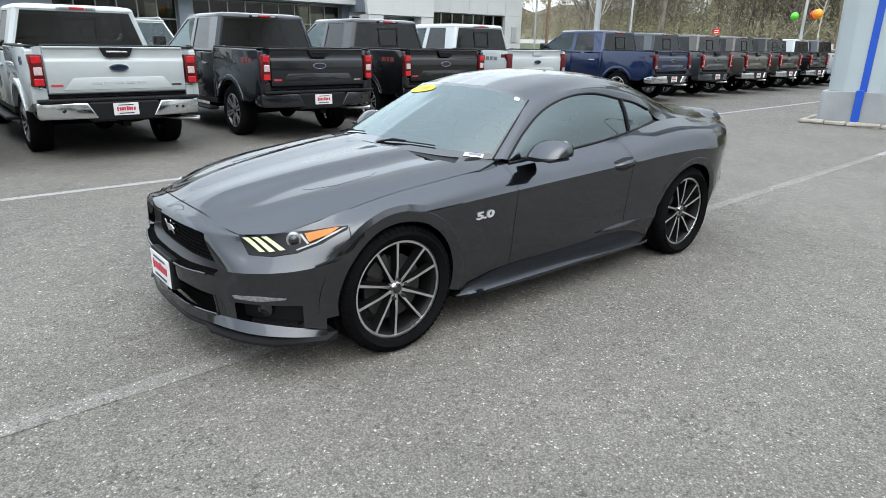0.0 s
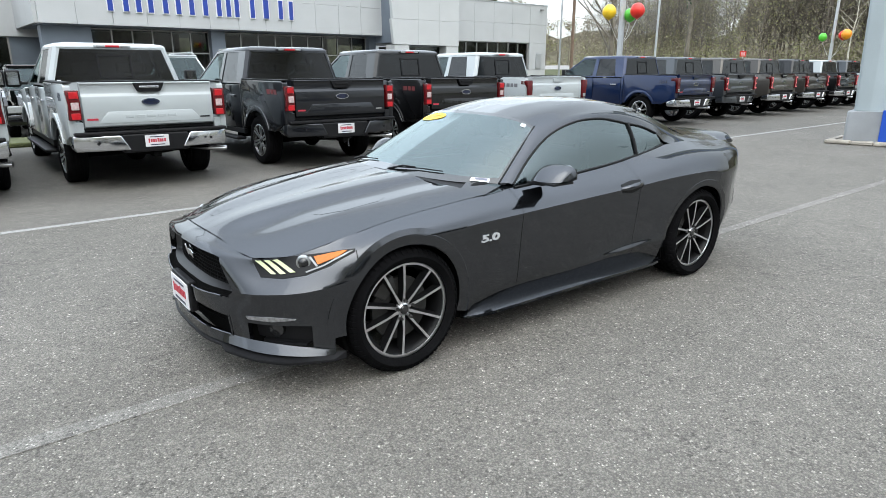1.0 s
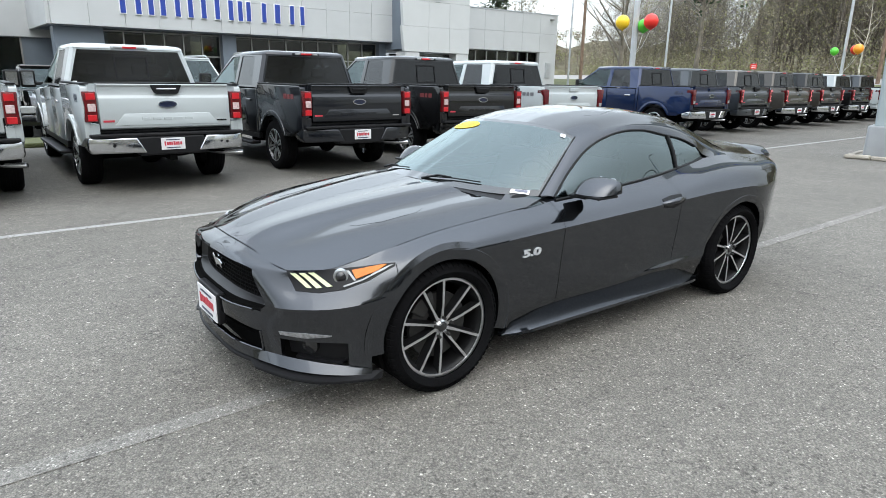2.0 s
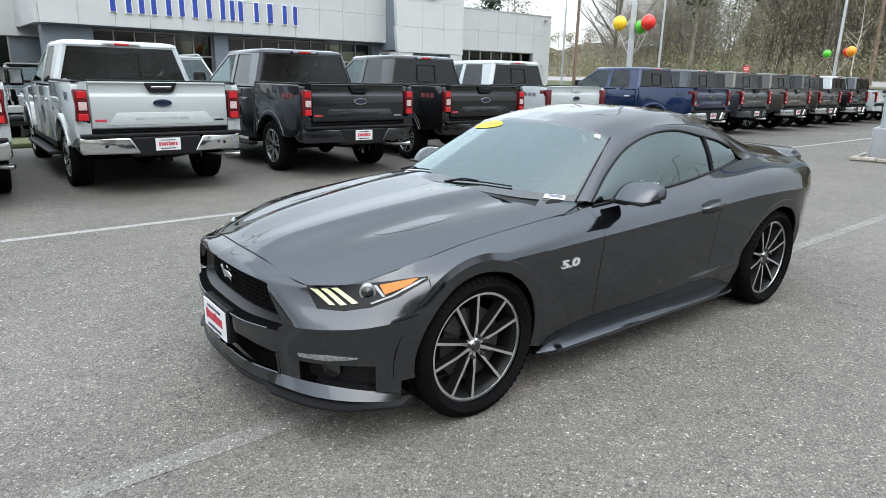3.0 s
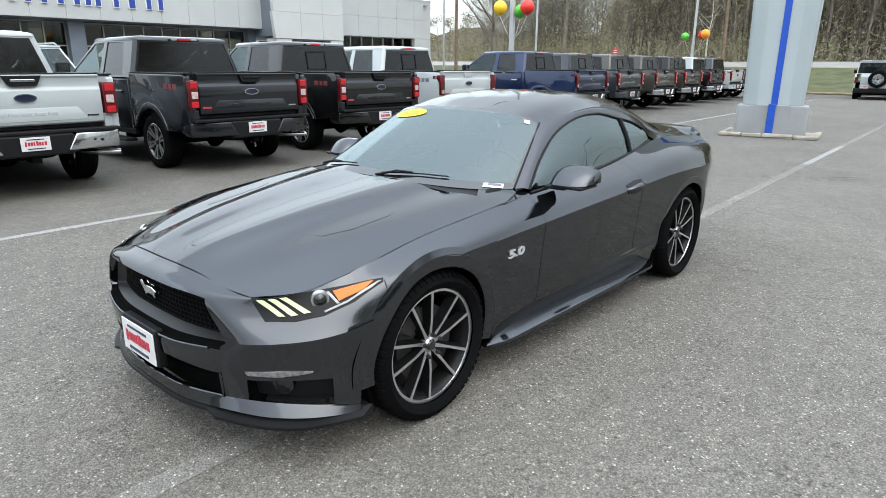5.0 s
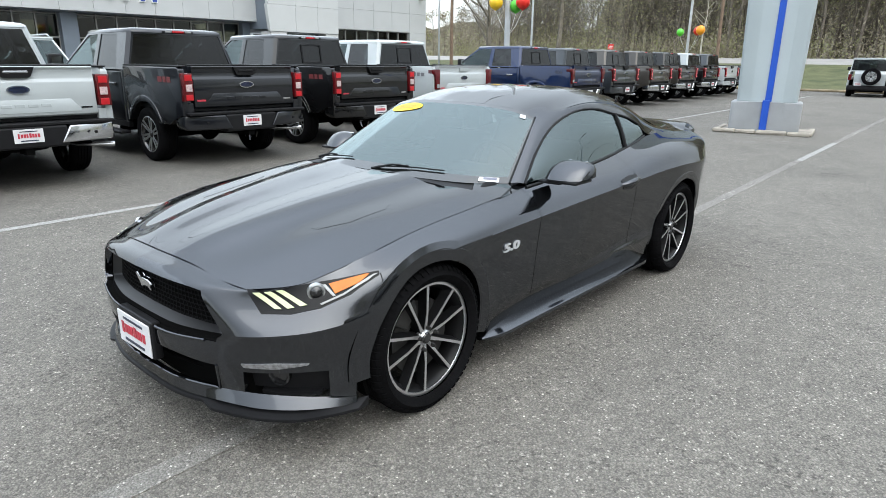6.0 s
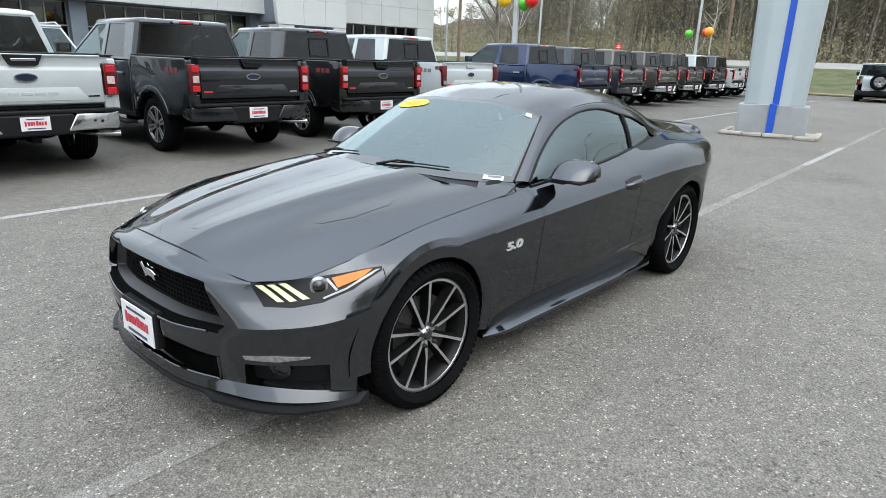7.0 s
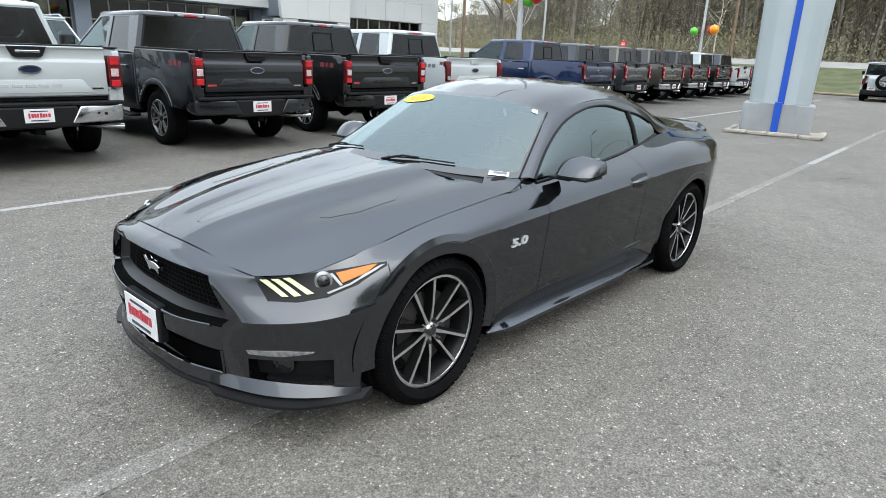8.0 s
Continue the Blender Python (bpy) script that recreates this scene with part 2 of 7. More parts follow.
def prism(outline, axis, a, b, bevel=0.0, segs=2, bm=None):
    """A flat outline (two coordinates) swept along an axis from a to b."""
    bm = bm or bmesh.new()

    def at(p, d):
        return {"x": (d, p[0], p[1]), "y": (p[0], d, p[1]), "z": (p[0], p[1], d)}[axis]

    lo = [bm.verts.new(at(p, a)) for p in outline]
    hi = [bm.verts.new(at(p, b)) for p in outline]
    fs = [bm.faces.new(lo[::-1]), bm.faces.new(hi)]
    for i in range(len(lo)):
        j = (i + 1) % len(lo)
        fs.append(bm.faces.new((lo[i], lo[j], hi[j], hi[i])))
    if bevel:
        es = list({e for f in fs for e in f.edges})
        bmesh.ops.bevel(bm, geom=es, offset=bevel, segments=segs, profile=0.5, affect="EDGES")
    return bm


def tube(bm, pts, radii, sides=8, cap=True):
    """A tapered tube along points."""
    pts = [Vector(p) for p in pts]
    if not isinstance(radii, (list, tuple)):
        radii = [radii] * len(pts)
    rings = []
    for i, p in enumerate(pts):
        d = (pts[min(i + 1, len(pts) - 1)] - pts[max(i - 1, 0)]).normalized()
        a = d.orthogonal().normalized() if i == 0 else (side - d * side.dot(d)).normalized()
        side = a
        c = d.cross(a)
        rings.append([bm.verts.new(p + (a * math.cos(2 * math.pi * k / sides) + c * math.sin(2 * math.pi * k / sides)) * radii[i]) for k in range(sides)])
    for r, s in zip(rings, rings[1:]):
        for k in range(sides):
            bm.faces.new((r[k], r[(k + 1) % sides], s[(k + 1) % sides], s[k]))
    if cap:
        bm.faces.new(rings[0][::-1])
        bm.faces.new(rings[-1])
    return bm


def lathe(bm, profile, sides=32, axis="y", centre=(0, 0, 0), closed=False):
    """Turn a profile of (radius, along) about an axis."""
    rings = []
    for r, d in profile:
        ring = []
        for k in range(sides):
            a = 2 * math.pi * k / sides
            u, w = r * math.cos(a), r * math.sin(a)
            p = {"x": (d, u, w), "y": (u, d, w), "z": (u, w, d)}[axis]
            ring.append(bm.verts.new(Vector(p) + Vector(centre)))
        rings.append(ring)
    pairs = list(zip(rings, rings[1:])) + ([(rings[-1], rings[0])] if closed else [])
    for r, s in pairs:
        for k in range(sides):
            bm.faces.new((r[k], r[(k + 1) % sides], s[(k + 1) % sides], s[k]))
    return bm


# ---- ground ----
LOT = radians(1.25)  # the lot's lines run at this angle to the coupe


def lot(x, y, z=0.0):
    c, s = math.cos(LOT), math.sin(LOT)
    return Vector((c * x - s * y, s * x + c * y, z))


bm = bmesh.new()
bmesh.ops.create_grid(bm, x_segments=2, y_segments=2, size=900)
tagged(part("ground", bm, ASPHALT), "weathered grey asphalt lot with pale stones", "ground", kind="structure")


def painted_line(x0, x1, y, mat, label, width=0.1):
    bm = bmesh.new()
    box(bm, x0, x1, y - width / 2, y + width / 2, 0.0, 0.004)
    ob = part("parking_line", bm, mat)
    ob.matrix_basis = pose(0, 0, 0, 0, 0, math.degrees(LOT))
    return tagged(ob, label, "road marking", kind="structure")


painted_line(-12, 34, 4.05, LINE_PAINT, "worn white painted line on the asphalt")
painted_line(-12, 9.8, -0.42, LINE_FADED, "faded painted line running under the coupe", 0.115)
painted_line(9.8, 13.0, -0.42, LINE_PAINT, "short bright stretch of repainted line")
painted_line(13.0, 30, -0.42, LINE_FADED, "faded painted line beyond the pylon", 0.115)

# the drive in front of the showroom, its kerb and grass strip
part_bm = boxed(-30, 1.4, 12.3, 13.6, 0.0, 0.10, 0.03)
tagged(part("grass_strip", part_bm, GRASS), "narrow strip of short grass behind the parked trucks", "grass", kind="structure")

# ---- verge, road and far ground ----
tagged(part("verge", prism([(41.5, 0), (41.6, 0.12), (48, 0.75), (55, 1.42), (57, 1.5), (57, 0)], "y", -90, 110), GRASS), "mown grass bank beside the road", "grass", kind="structure")
tagged(part("dry_edge", boxed(40.6, 41.5, -90, 110, 0.0, 0.12, 0.05), STRAW), "strip of dry grass and soil along the lot", "ground", kind="structure")
tagged(part("road", prism([(57, 0), (57, 1.5), (65, 2.0), (65, 0)], "y", -140, 160), ROAD), "pale two-lane road beyond the verge", "road", kind="structure")
tagged(part("forest_floor", boxed(65, 300, -200, 300, 0.0, 1.95, 0.02), FOREST_FLOOR), "brown leaf litter under the trees", "ground", kind="structure")

# ---- showroom ----
FACADE = pose(2.7, 36.9, 0, 0, 0, 2.0)


def showroom():
    house = thing("showroom", "long low showroom clad in grey metal panels", "building", at=FACADE)
    low, high, run = 3.9, 7.6, 21.6
    pw, ph = 1.8, 1.85
    body = bmesh.new()
    box(body, 0.03, run, 0.25, 14, low + 0.03, high - 0.05)
    part("wall", body, PANEL_BLUE, house, "dark backing of the cladding")
    base = boxed(0.0, pw - 0.012, 0.0, 0.25, 0.0, ph - 0.012, 0.006, 1)
    first = part("panel", base, PANEL, house)
    first.location = (0, 0, low)
    for r in range(2):
        for c in range(12):
            if r or c:
                p = new("panel", first.data)
                p.parent, p.location = house, (c * pw, 0, low + r * ph)
    side = boxed(0.0, 0.2, 0.0, 2.2 - 0.012, 0.0, ph - 0.012, 0.006, 1)
    s1 = part("side_panel", side, PANEL, house)
    s1.location = (-0.2, 0.25, low)
    for r in range(2):
        for c in range(6):
            if r or c:
                p = new("side_panel", s1.data)
                p.parent, p.location = house, (-0.2, 0.25 + c * 2.2, low + r * ph)
    part("soffit", boxed(0.0, run, 0.26, 2.4, low - 0.06, low + 0.02), PANEL_BLUE, house, "dark soffit over the shop windows")
    for x0, x1 in ((0.15, 2.6), (9.3, 10.2), (21.0, 21.6)):
        part("pier", boxed(x0, x1, 0.9, 1.9, 0, low - 0.06, 0.02), PANEL_BLUE, house, "blue-grey clad pier")
    # windows between the piers: frames, transoms, panes
    for x0, x1 in ((2.6, 9.3), (10.2, 21.0)):
        n = round((x1 - x0) / 1.18)
        step = (x1 - x0) / n
        for i in range(n + 1):
            part("mullion", boxed(x0 + i * step - 0.035, x0 + i * step + 0.035, 1.35, 1.5, 0, low - 0.06), FRAME_GREY, house)
        for z in (0.1, 2.5, low - 0.14):
            part("transom", boxed(x0, x1, 1.36, 1.49, z - 0.035, z + 0.035), FRAME_GREY, house)
        for i in range(n):
            for z0, z1 in ((0.135, 2.465), (2.535, low - 0.175)):
                part("pane", boxed(x0 + i * step + 0.035, x0 + (i + 1) * step - 0.035, 1.42, 1.432, z0, z1), SHOP_GLASS, house)
        part("room", boxed(x0, x1, 7.0, 7.2, 0, low), DARK_ROOM, house, "back wall coloured dark for the dim showroom")
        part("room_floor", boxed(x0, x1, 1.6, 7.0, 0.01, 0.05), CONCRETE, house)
    # sign: eight raised marks, each of plain upright bars
    t, z0, h = 0.27, 4.66, 1.13
    for x0, x1 in ((3.38, 4.46), (4.86, 5.78), (6.32, 7.32), (7.82, 8.90), (9.46, 10.32), (10.58, 11.86), (12.46, 12.80), (13.50, 14.50)):
        for a, b in ([(x0, x1)] if x1 - x0 < 0.5 else [(x0, x0 + t), (x1 - t, x1)]):
            sign = part("sign_bar", boxed(a - 0.045, b + 0.045, -0.10, -0.004, z0 - 0.045, z0 + h + 0.045), SIGN_WHITE, house, "raised blue bar with a white edge")
            part("sign_face", boxed(a, b, -0.125, -0.101, z0, z0 + h), SIGN_BLUE, sign)
    return house


showroom()


def entrance_tower():
    tower = thing("entrance_tower", "tall white panelled entrance tower of the showroom", "building", at=pose(24.1, 36.0, 0, 0, 0, 1.5))
    part("wall", boxed(0.2, 6.1, 0.3, 8, 3.4, 8.6), PANEL_BLUE, tower)
    for c in range(3):
        for r in range(3):
            x0, z0 = 0.35 + c * 1.95, 3.25 + r * 1.75
            part("panel", prism([(x0 - (0.3 if c == 0 else 0) * (1 if r else 0.8) + 0.006, z0 + 0.006), (x0 + 1.944, z0 + 0.006), (x0 + 1.944, z0 + 1.744),
                                 (x0 - (0.42 if c == 0 else 0) + 0.006, z0 + 1.744)], "y", 0, 0.3, 0.006, 1), PANEL_WHITE, tower)
    part("pier", boxed(0.2, 1.5, 0.05, 1.2, 0, 3.24, 0.02), PANEL_WHITE, tower)
    part("pier", boxed(5.0, 6.2, 0.05, 1.2, 0, 3.24, 0.02), PANEL_WHITE, tower)
    part("door_glass", boxed(1.5, 5.0, 0.9, 0.93, 0, 3.2), SHOP_GLASS, tower)
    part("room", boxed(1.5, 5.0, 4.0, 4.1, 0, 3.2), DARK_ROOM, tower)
    badge = lathe(bmesh.new(), [(0.0, -0.09), (0.8, -0.09), (0.86, -0.06), (0.86, 0.0)], 40, "y")
    for v in badge.verts:
        v.co = Vector((v.co.x + 3.0, v.co.y - 0.003, v.co.z * 0.42 + 7.3))
    part("badge", badge, SIGN_BLUE, tower, "blue oval badge")


entrance_tower()


def service_wing():
    wing = thing("service_wing", "plain grey service wing with a long dark window", "building", at=pose(31.3, 38.0, 0, 0, 0, 0.5))
    part("wall", boxed(0.02, 10.6, 0.26, 12, 0, 6.85), PANEL, wing)
    for c in range(5):
        for z0, z1 in ((0, 1.5), (3.75, 5.3), (5.3, 6.9)):
            part("panel", boxed(c * 2.14 + 0.006, (c + 1) * 2.14 - 0.006, 0, 0.26, z0 + 0.006, z1 - 0.006, 0.006, 1), PANEL, wing)
    part("panel", boxed(8.6, 10.69, 0, 0.26, 1.506, 3.744, 0.006, 1), PANEL, wing)
    part("coping", boxed(-0.03, 10.75, -0.03, 12, 6.9, 6.98), STEEL, wing)
    part("window_strip", boxed(0.1, 8.5, 0.2, 0.24, 1.55, 3.7), SHOP_GLASS, wing)
    # dark sheet close behind the glass stands in for an unlit room
    part("dark_backing_sheet", boxed(0.1, 8.5, 0.245, 0.258, 1.55, 3.7), DARK_ROOM, wing)
    for i in range(8):
        part("mullion", boxed(0.1 + i * 1.19, 0.17 + i * 1.19, 0.1, 0.2, 1.52, 3.74), FRAME_GREY, wing)
    part("wall_box", boxed(9.4, 10.0, -0.12, 0.0, 1.6, 2.9, 0.03), STEEL, wing, "grey metal cabinet on the wall")
    fl = bmesh.new()
    box(fl, 9.7, 10.0, -0.3, -0.02, 6.45, 6.6, 0.03)
    part("floodlight", fl, FRAME_GREY, wing, "small dark floodlight")


service_wing()


def side_entrance():
    e = thing("side_entrance", "grey clad side entrance with dark glass beside the showroom", "building", at=pose(-3.0, 44.0, 0))
    part("wall", boxed(-14, 6.6, 0.4, 9, 0, 6.9), PANEL_BLUE, e)
    part("fascia", boxed(-14, 6.62, 0.1, 0.39, 3.45, 6.95, 0.02), PANEL, e, "pale grey clad fascia")
    part("fin", prism([(2.3, 0), (3.3, 0), (2.2, 7.4), (1.0, 7.4)], "y", -2.5, 0.39, 0.02, 1), PANEL, e, "slanting grey clad fin")
    for i in range(6):
        part("pane", boxed(-12 + i * 2.8, -9.3 + i * 2.8, 0.30, 0.32, 0.2, 3.4), SHOP_GLASS, e)
        part("mullion", boxed(-9.3 + i * 2.8, -9.2 + i * 2.8, 0.26, 0.36, 0.0, 3.44), FRAME_GREY, e)


side_entrance()


# ---- pylon ----
def pylon():
    PY_SIDE = material("pale_blue_grey_paint", (0.37, 0.42, 0.44), 0.4, 0, 0.05, 0.8, 0.02, 50)
    PY_BASE = material("grey_base_paint", (0.27, 0.28, 0.29), 0.5, 0, 0.12, 1.5, 0.04, 50)
    PY_BLUE = material("blue_stripe_paint", (0.012, 0.07, 0.42), 0.35, 0, 0.06, 2)
    p = thing("pylon", "pale grey sign pylon with a blue stripe", "sign pylon", at=pose(13.9, 1.5, 0, 0, 0, 13))

    def slab(w, d, bow, cut=0.0):
        right = [(0, -w), (d * 0.25, -w - 0.0), (d, -w), (d, w), (d * 0.25, w), (0, w)]
        return [(-bow, -0.0)] + [(-bow * 0.55, -w * 0.5), (0.0, -w * 0.93), (0.06, -w), (d, -w), (d, w), (0.06, w), (0.0, w * 0.93), (-bow * 0.55, w * 0.5)]

    part("base", prism(slab(0.735, 0.85, 0.05), "z", 0.0, 0.70, 0.03, 3), PY_BASE, p, "wider grey painted base", 30)
    shaft = prism([(x + 0.06, y) for x, y in slab(0.625, 0.72, 0.012)], "z", 0.70, 11.0, 0.02, 2)
    for v in shaft.verts:  # it widens upwards
        v.co.y *= 1 + 0.042 * (v.co.z - 0.7)
    part("shaft", shaft, PY_SIDE, p, "", 30)
    part("stripe", prism([(0.025, -0.10), (0.08, -0.10), (0.08, 0.035), (0.025, 0.035)], "z", 0.705, 11.0, 0.006, 1), PY_BLUE, p, "bright blue stripe")
    part("stripe_foot", prism([(-0.10, -0.075), (0.0, -0.075), (0.0, 0.075), (-0.10, 0.075)], "z", 0.02, 0.74, 0.01, 1), PY_BLUE, p, "bright blue stripe")
    rng = random.Random(4)
    y = -0.98
    kerb = thing("kerb_edging", "broken weathered concrete kerb round the pylon base", "kerb", at=pose(13.9, 1.5, 0, 0, 0, 9))
    while y < 0.98:
        w = rng.uniform(0.4, 0.65)
        b = boxed(-0.33, -0.15, y, min(1.02, y + w - 0.015), 0, 0.085, 0.025, 2)
        for v in b.verts:
            v.co += Vector((rng.uniform(-0.01, 0.01), 0, rng.uniform(-0.012, 0.012) if v.co.z > 0.05 else 0))
        part("kerb_stone", b, CONCRETE, kerb)
        y += w
    part("kerb_stone", boxed(-0.15, 1.1, 0.89, 1.02, 0, 0.08, 0.025), CONCRETE, kerb)
    part("kerb_stone", boxed(-0.15, 1.1, -1.02, -0.89, 0, 0.08, 0.025), CONCRETE, kerb)
    part("fill", boxed(-0.15, 1.1, -0.89, 0.89, 0, 0.05), CONCRETE, kerb, "crumbled concrete infill")


pylon()


# ---- woods ----
class Bulk:
    """Vertices and faces gathered for one large mesh."""

    def __init__(self):
        self.v, self.f = [], []

    def limb(self, pts, radii, sides=4):
        base = len(self.v)
        for i, p in enumerate(pts):
            d = (pts[min(i + 1, len(pts) - 1)] - pts[max(i - 1, 0)]).normalized()
            a = d.orthogonal().normalized()
            c = d.cross(a)
            for k in range(sides):
                t = 2 * math.pi * k / sides
                self.v.append(p + (a * math.cos(t) + c * math.sin(t)) * radii[i])
        for i in range(len(pts) - 1):
            for k in range(sides):
                q = base + i * sides
                self.f.append((q + k, q + (k + 1) % sides, q + sides + (k + 1) % sides, q + sides + k))

    def leaf(self, p, rng, long, wide):
        a = Vector((rng.gauss(0, 1), rng.gauss(0, 1), rng.gauss(0, 1))).normalized()
        b = a.orthogonal().normalized()
        b = (b * math.cos(rng.random() * 6.3) + a.cross(b) * math.sin(rng.random() * 6.3)) * wide / 2
        a = a * long / 2
        n = len(self.v)
        self.v += [p - a, p + b, p + a, p - b]
        self.f.append((n, n + 1, n + 2, n + 3))

    def make(self, name, mat, parent=None, label=""):
        me = bpy.data.meshes.new(name)
        me.from_pydata([tuple(v) for v in self.v], [], self.f)
        me.materials.append(mat)
        me.update()
        ob = new(name, me)
        if parent:
            ob.parent = parent
        if label:
            ob["label"] = label
        return ob


def grow(wood, leaves, rng, foot, height, spread, limbs=11, twigs=4, leafy=260, leaf_size=0.28, thin=0.5, girth=1.0, bare=0.25):
    """One tree: a leaning tapered trunk, forking limbs, twigs and loose clumps of leaves at their ends."""
    lean = Vector((rng.uniform(-0.05, 0.05), rng.uniform(-0.05, 0.05), 1))
    n = 6
    trunk = [foot + lean * height * i / n + Vector((rng.uniform(-1, 1), rng.uniform(-1, 1), 0)) * 0.012 * height * (i > 0) for i in range(n + 1)]
    r0 = 0.016 * height * girth
    wood.limb(trunk, [r0 * (1 - 0.9 * i / n) for i in range(n + 1)], 5)
    tips = []
    for k in range(limbs):
        h = rng.uniform(bare, 0.97)
        i = min(n - 1, int(h * n))
        start = trunk[i].lerp(trunk[i + 1], h * n - i)
        ang = rng.uniform(0, 6.283)
        reach = spread * (1.15 - h) * rng.uniform(0.5, 1.1) + 0.3
        out = Vector((math.cos(ang), math.sin(ang), rng.uniform(0.35, 1.2)))
        mid = start + out * reach * 0.5 + Vector((0, 0, rng.uniform(-0.1, 0.3)))
        end = start + out * reach + Vector((rng.uniform(-0.3, 0.3), rng.uniform(-0.3, 0.3), rng.uniform(0.0, 0.7)))
        rb = r0 * (1 - 0.85 * h) * 0.5
        wood.limb([start, mid, end], [rb, rb * 0.6, rb * 0.15], 4)
        tips += [end, mid.lerp(end, 0.5)]
        for j in range(twigs):
            s = mid.lerp(end, rng.uniform(-0.4, 1.0))
            e = s + Vector((rng.gauss(0, 1), rng.gauss(0, 1), rng.gauss(0.5, 0.7))) * reach * 0.28
            wood.limb([s, e], [rb * 0.32, 0.008], 3)
            tips.append(e)
    if leafy:
        for k in range(leafy):
            c = tips[rng.randrange(len(tips))]
            p = c + Vector((rng.gauss(0, 1), rng.gauss(0, 1), rng.gauss(0, 0.8))) * 0.065 * height * thin
            s = leaf_size * rng.uniform(0.5, 1.3)
            leaves.leaf(p, rng, s, s * rng.uniform(0.35, 0.8))


def polar(az, d):
    return Vector((-1.8 + d * math.cos(radians(az)), -3.0 + d * math.sin(radians(az)), 0.2))


def woods():
    rng = random.Random(11)
    wood, spring, brown = Bulk(), Bulk(), Bulk()
    # the wood across the road, thick from the right edge to the gap beside the showroom
    up = Vector((0, 0, 1.7))
    for k in range(270):
        az = rng.uniform(-3, 36.5)
        d = rng.uniform(70, 108) / max(0.5, math.cos(radians(az)))
        if polar(az, d).x < 67:
            continue
        h = rng.uniform(17, 30) if az < 27 else rng.uniform(13, 19) if az < 33 else rng.uniform(9, 14)
        green = rng.random() < 0.42
        grow(wood, spring if green else brown, rng, polar(az, d) + up, h, h * 0.26, 18, 9, 1500 if az < 27 else 620, 0.21 if green else 0.17, 0.62, 0.30, 0.05)
    # twiggy bare trees where the wood thins out towards the showroom
    for k in range(42):
        az = rng.uniform(29, 39)
        h = rng.uniform(12, 17)
        p = polar(az, rng.uniform(72, 100) / math.cos(radians(az)))
        grow(wood, brown, rng, p + up, h, h * 0.32, 26, 16, 900, 0.12, 0.8, 0.30, 0.12)
    # low brush at the foot of the wood
    for k in range(240):
        az = rng.uniform(-3, 40)
        d = rng.uniform(68, 84) / max(0.5, math.cos(radians(az)))
        p = polar(az, d) + up
        green = rng.random() < 0.5
        r = rng.uniform(1.0, 2.4)
        for j in range(190):
            q = p + Vector((rng.gauss(0, r), rng.gauss(0, r), abs(rng.gauss(0, r))))
            (spring if green else brown).leaf(q, rng, rng.uniform(0.15, 0.34), rng.uniform(0.05, 0.14))
    # lower and further trees in the gap towards the showroom
    for k in range(46):
        az = rng.uniform(37, 56)
        h = rng.uniform(7, 10.5)
        grow(wood, brown if rng.random() < 0.7 else spring, rng, polar(az, rng.uniform(105, 135)), h, h * 0.3, 10, 4, 420, 0.3, 0.55, 0.6, 0.1)
    # trees added out of view behind the walk, to darken reflections in paint and glass
    for k in range(70):
        near = k < 50
        az = rng.uniform(-112, -52) if near else rng.uniform(-165, -112)
        h = rng.uniform(20, 26) if near else rng.uniform(12, 17)
        grow(wood, brown if rng.random() < 0.5 else spring, rng, polar(az, rng.uniform(45, 62)), h, h * 0.30, 16, 5, 5200 if near else 1500, 0.20 if near else 0.3, 0.85, 0.5, 0.03)
    w = tagged(wood.make("far_woods", TWIG), "thin grey trunks and bare spring branches", "woods", kind="stuff")
    s = tagged(spring.make("spring_foliage", LEAF_SPRING), "sparse fresh green spring leaves", "foliage", kind="stuff")
    b = tagged(brown.make("budding_foliage", LEAF_BROWN), "brown budding twigs of bare trees", "foliage", kind="stuff")


woods()


def single_tree(name, label, foot, height, spread, mat_wood, mat_leaf, seed, **k):
    rng = random.Random(seed)
    wood, leaves = Bulk(), Bulk()
    grow(wood, leaves, rng, Vector((0, 0, 0)), height, spread, **k)
    t = thing(name, label, "tree", at=pose(*foot))
    wood.make("trunk", mat_wood, t)
    if leaves.v:
        leaves.make("crown", mat_leaf, t)
    return t


p = polar(37.6, 62)
single_tree("bare_tree", "large bare tree with wide grey branches", (p.x, p.y, 0), 15, 8.5, BARK, LEAF_BROWN, 5, limbs=26, twigs=9, leafy=260, leaf_size=0.2, thin=0.7, girth=1.2, bare=0.18)
p = polar(45.9, 78)
single_tree("budding_tree", "tall tree with pinkish spring buds behind the wing", (p.x, p.y, 0), 11.5, 5, BARK, LEAF_BROWN, 8, limbs=24, twigs=8, leafy=1500, leaf_size=0.22, thin=0.6, bare=0.2)
p = polar(48.6, 84)
single_tree("pine_tree", "dark green pine top behind the wing", (p.x, p.y, 0), 11.4, 3.2, BARK, LEAF_PINE, 9, limbs=30, twigs=5, leafy=2600, leaf_size=0.4, thin=0.5, bare=0.3)
p = polar(31.5, 66)
single_tree("pine_tree", "tall dark pine at the edge of the wood", (p.x, p.y, 0), 17, 5.5, BARK, LEAF_PINE, 21, limbs=26, twigs=6, leafy=2400, leaf_size=0.45, thin=0.45, bare=0.42)
p = polar(20.3, 62)
single_tree("birch_tree", "slim white birch with bare twigs", (p.x, p.y, 0), 8.2, 2.2, BIRCH, LEAF_BROWN, 31, limbs=10, twigs=3, leafy=0, girth=0.75, bare=0.45)


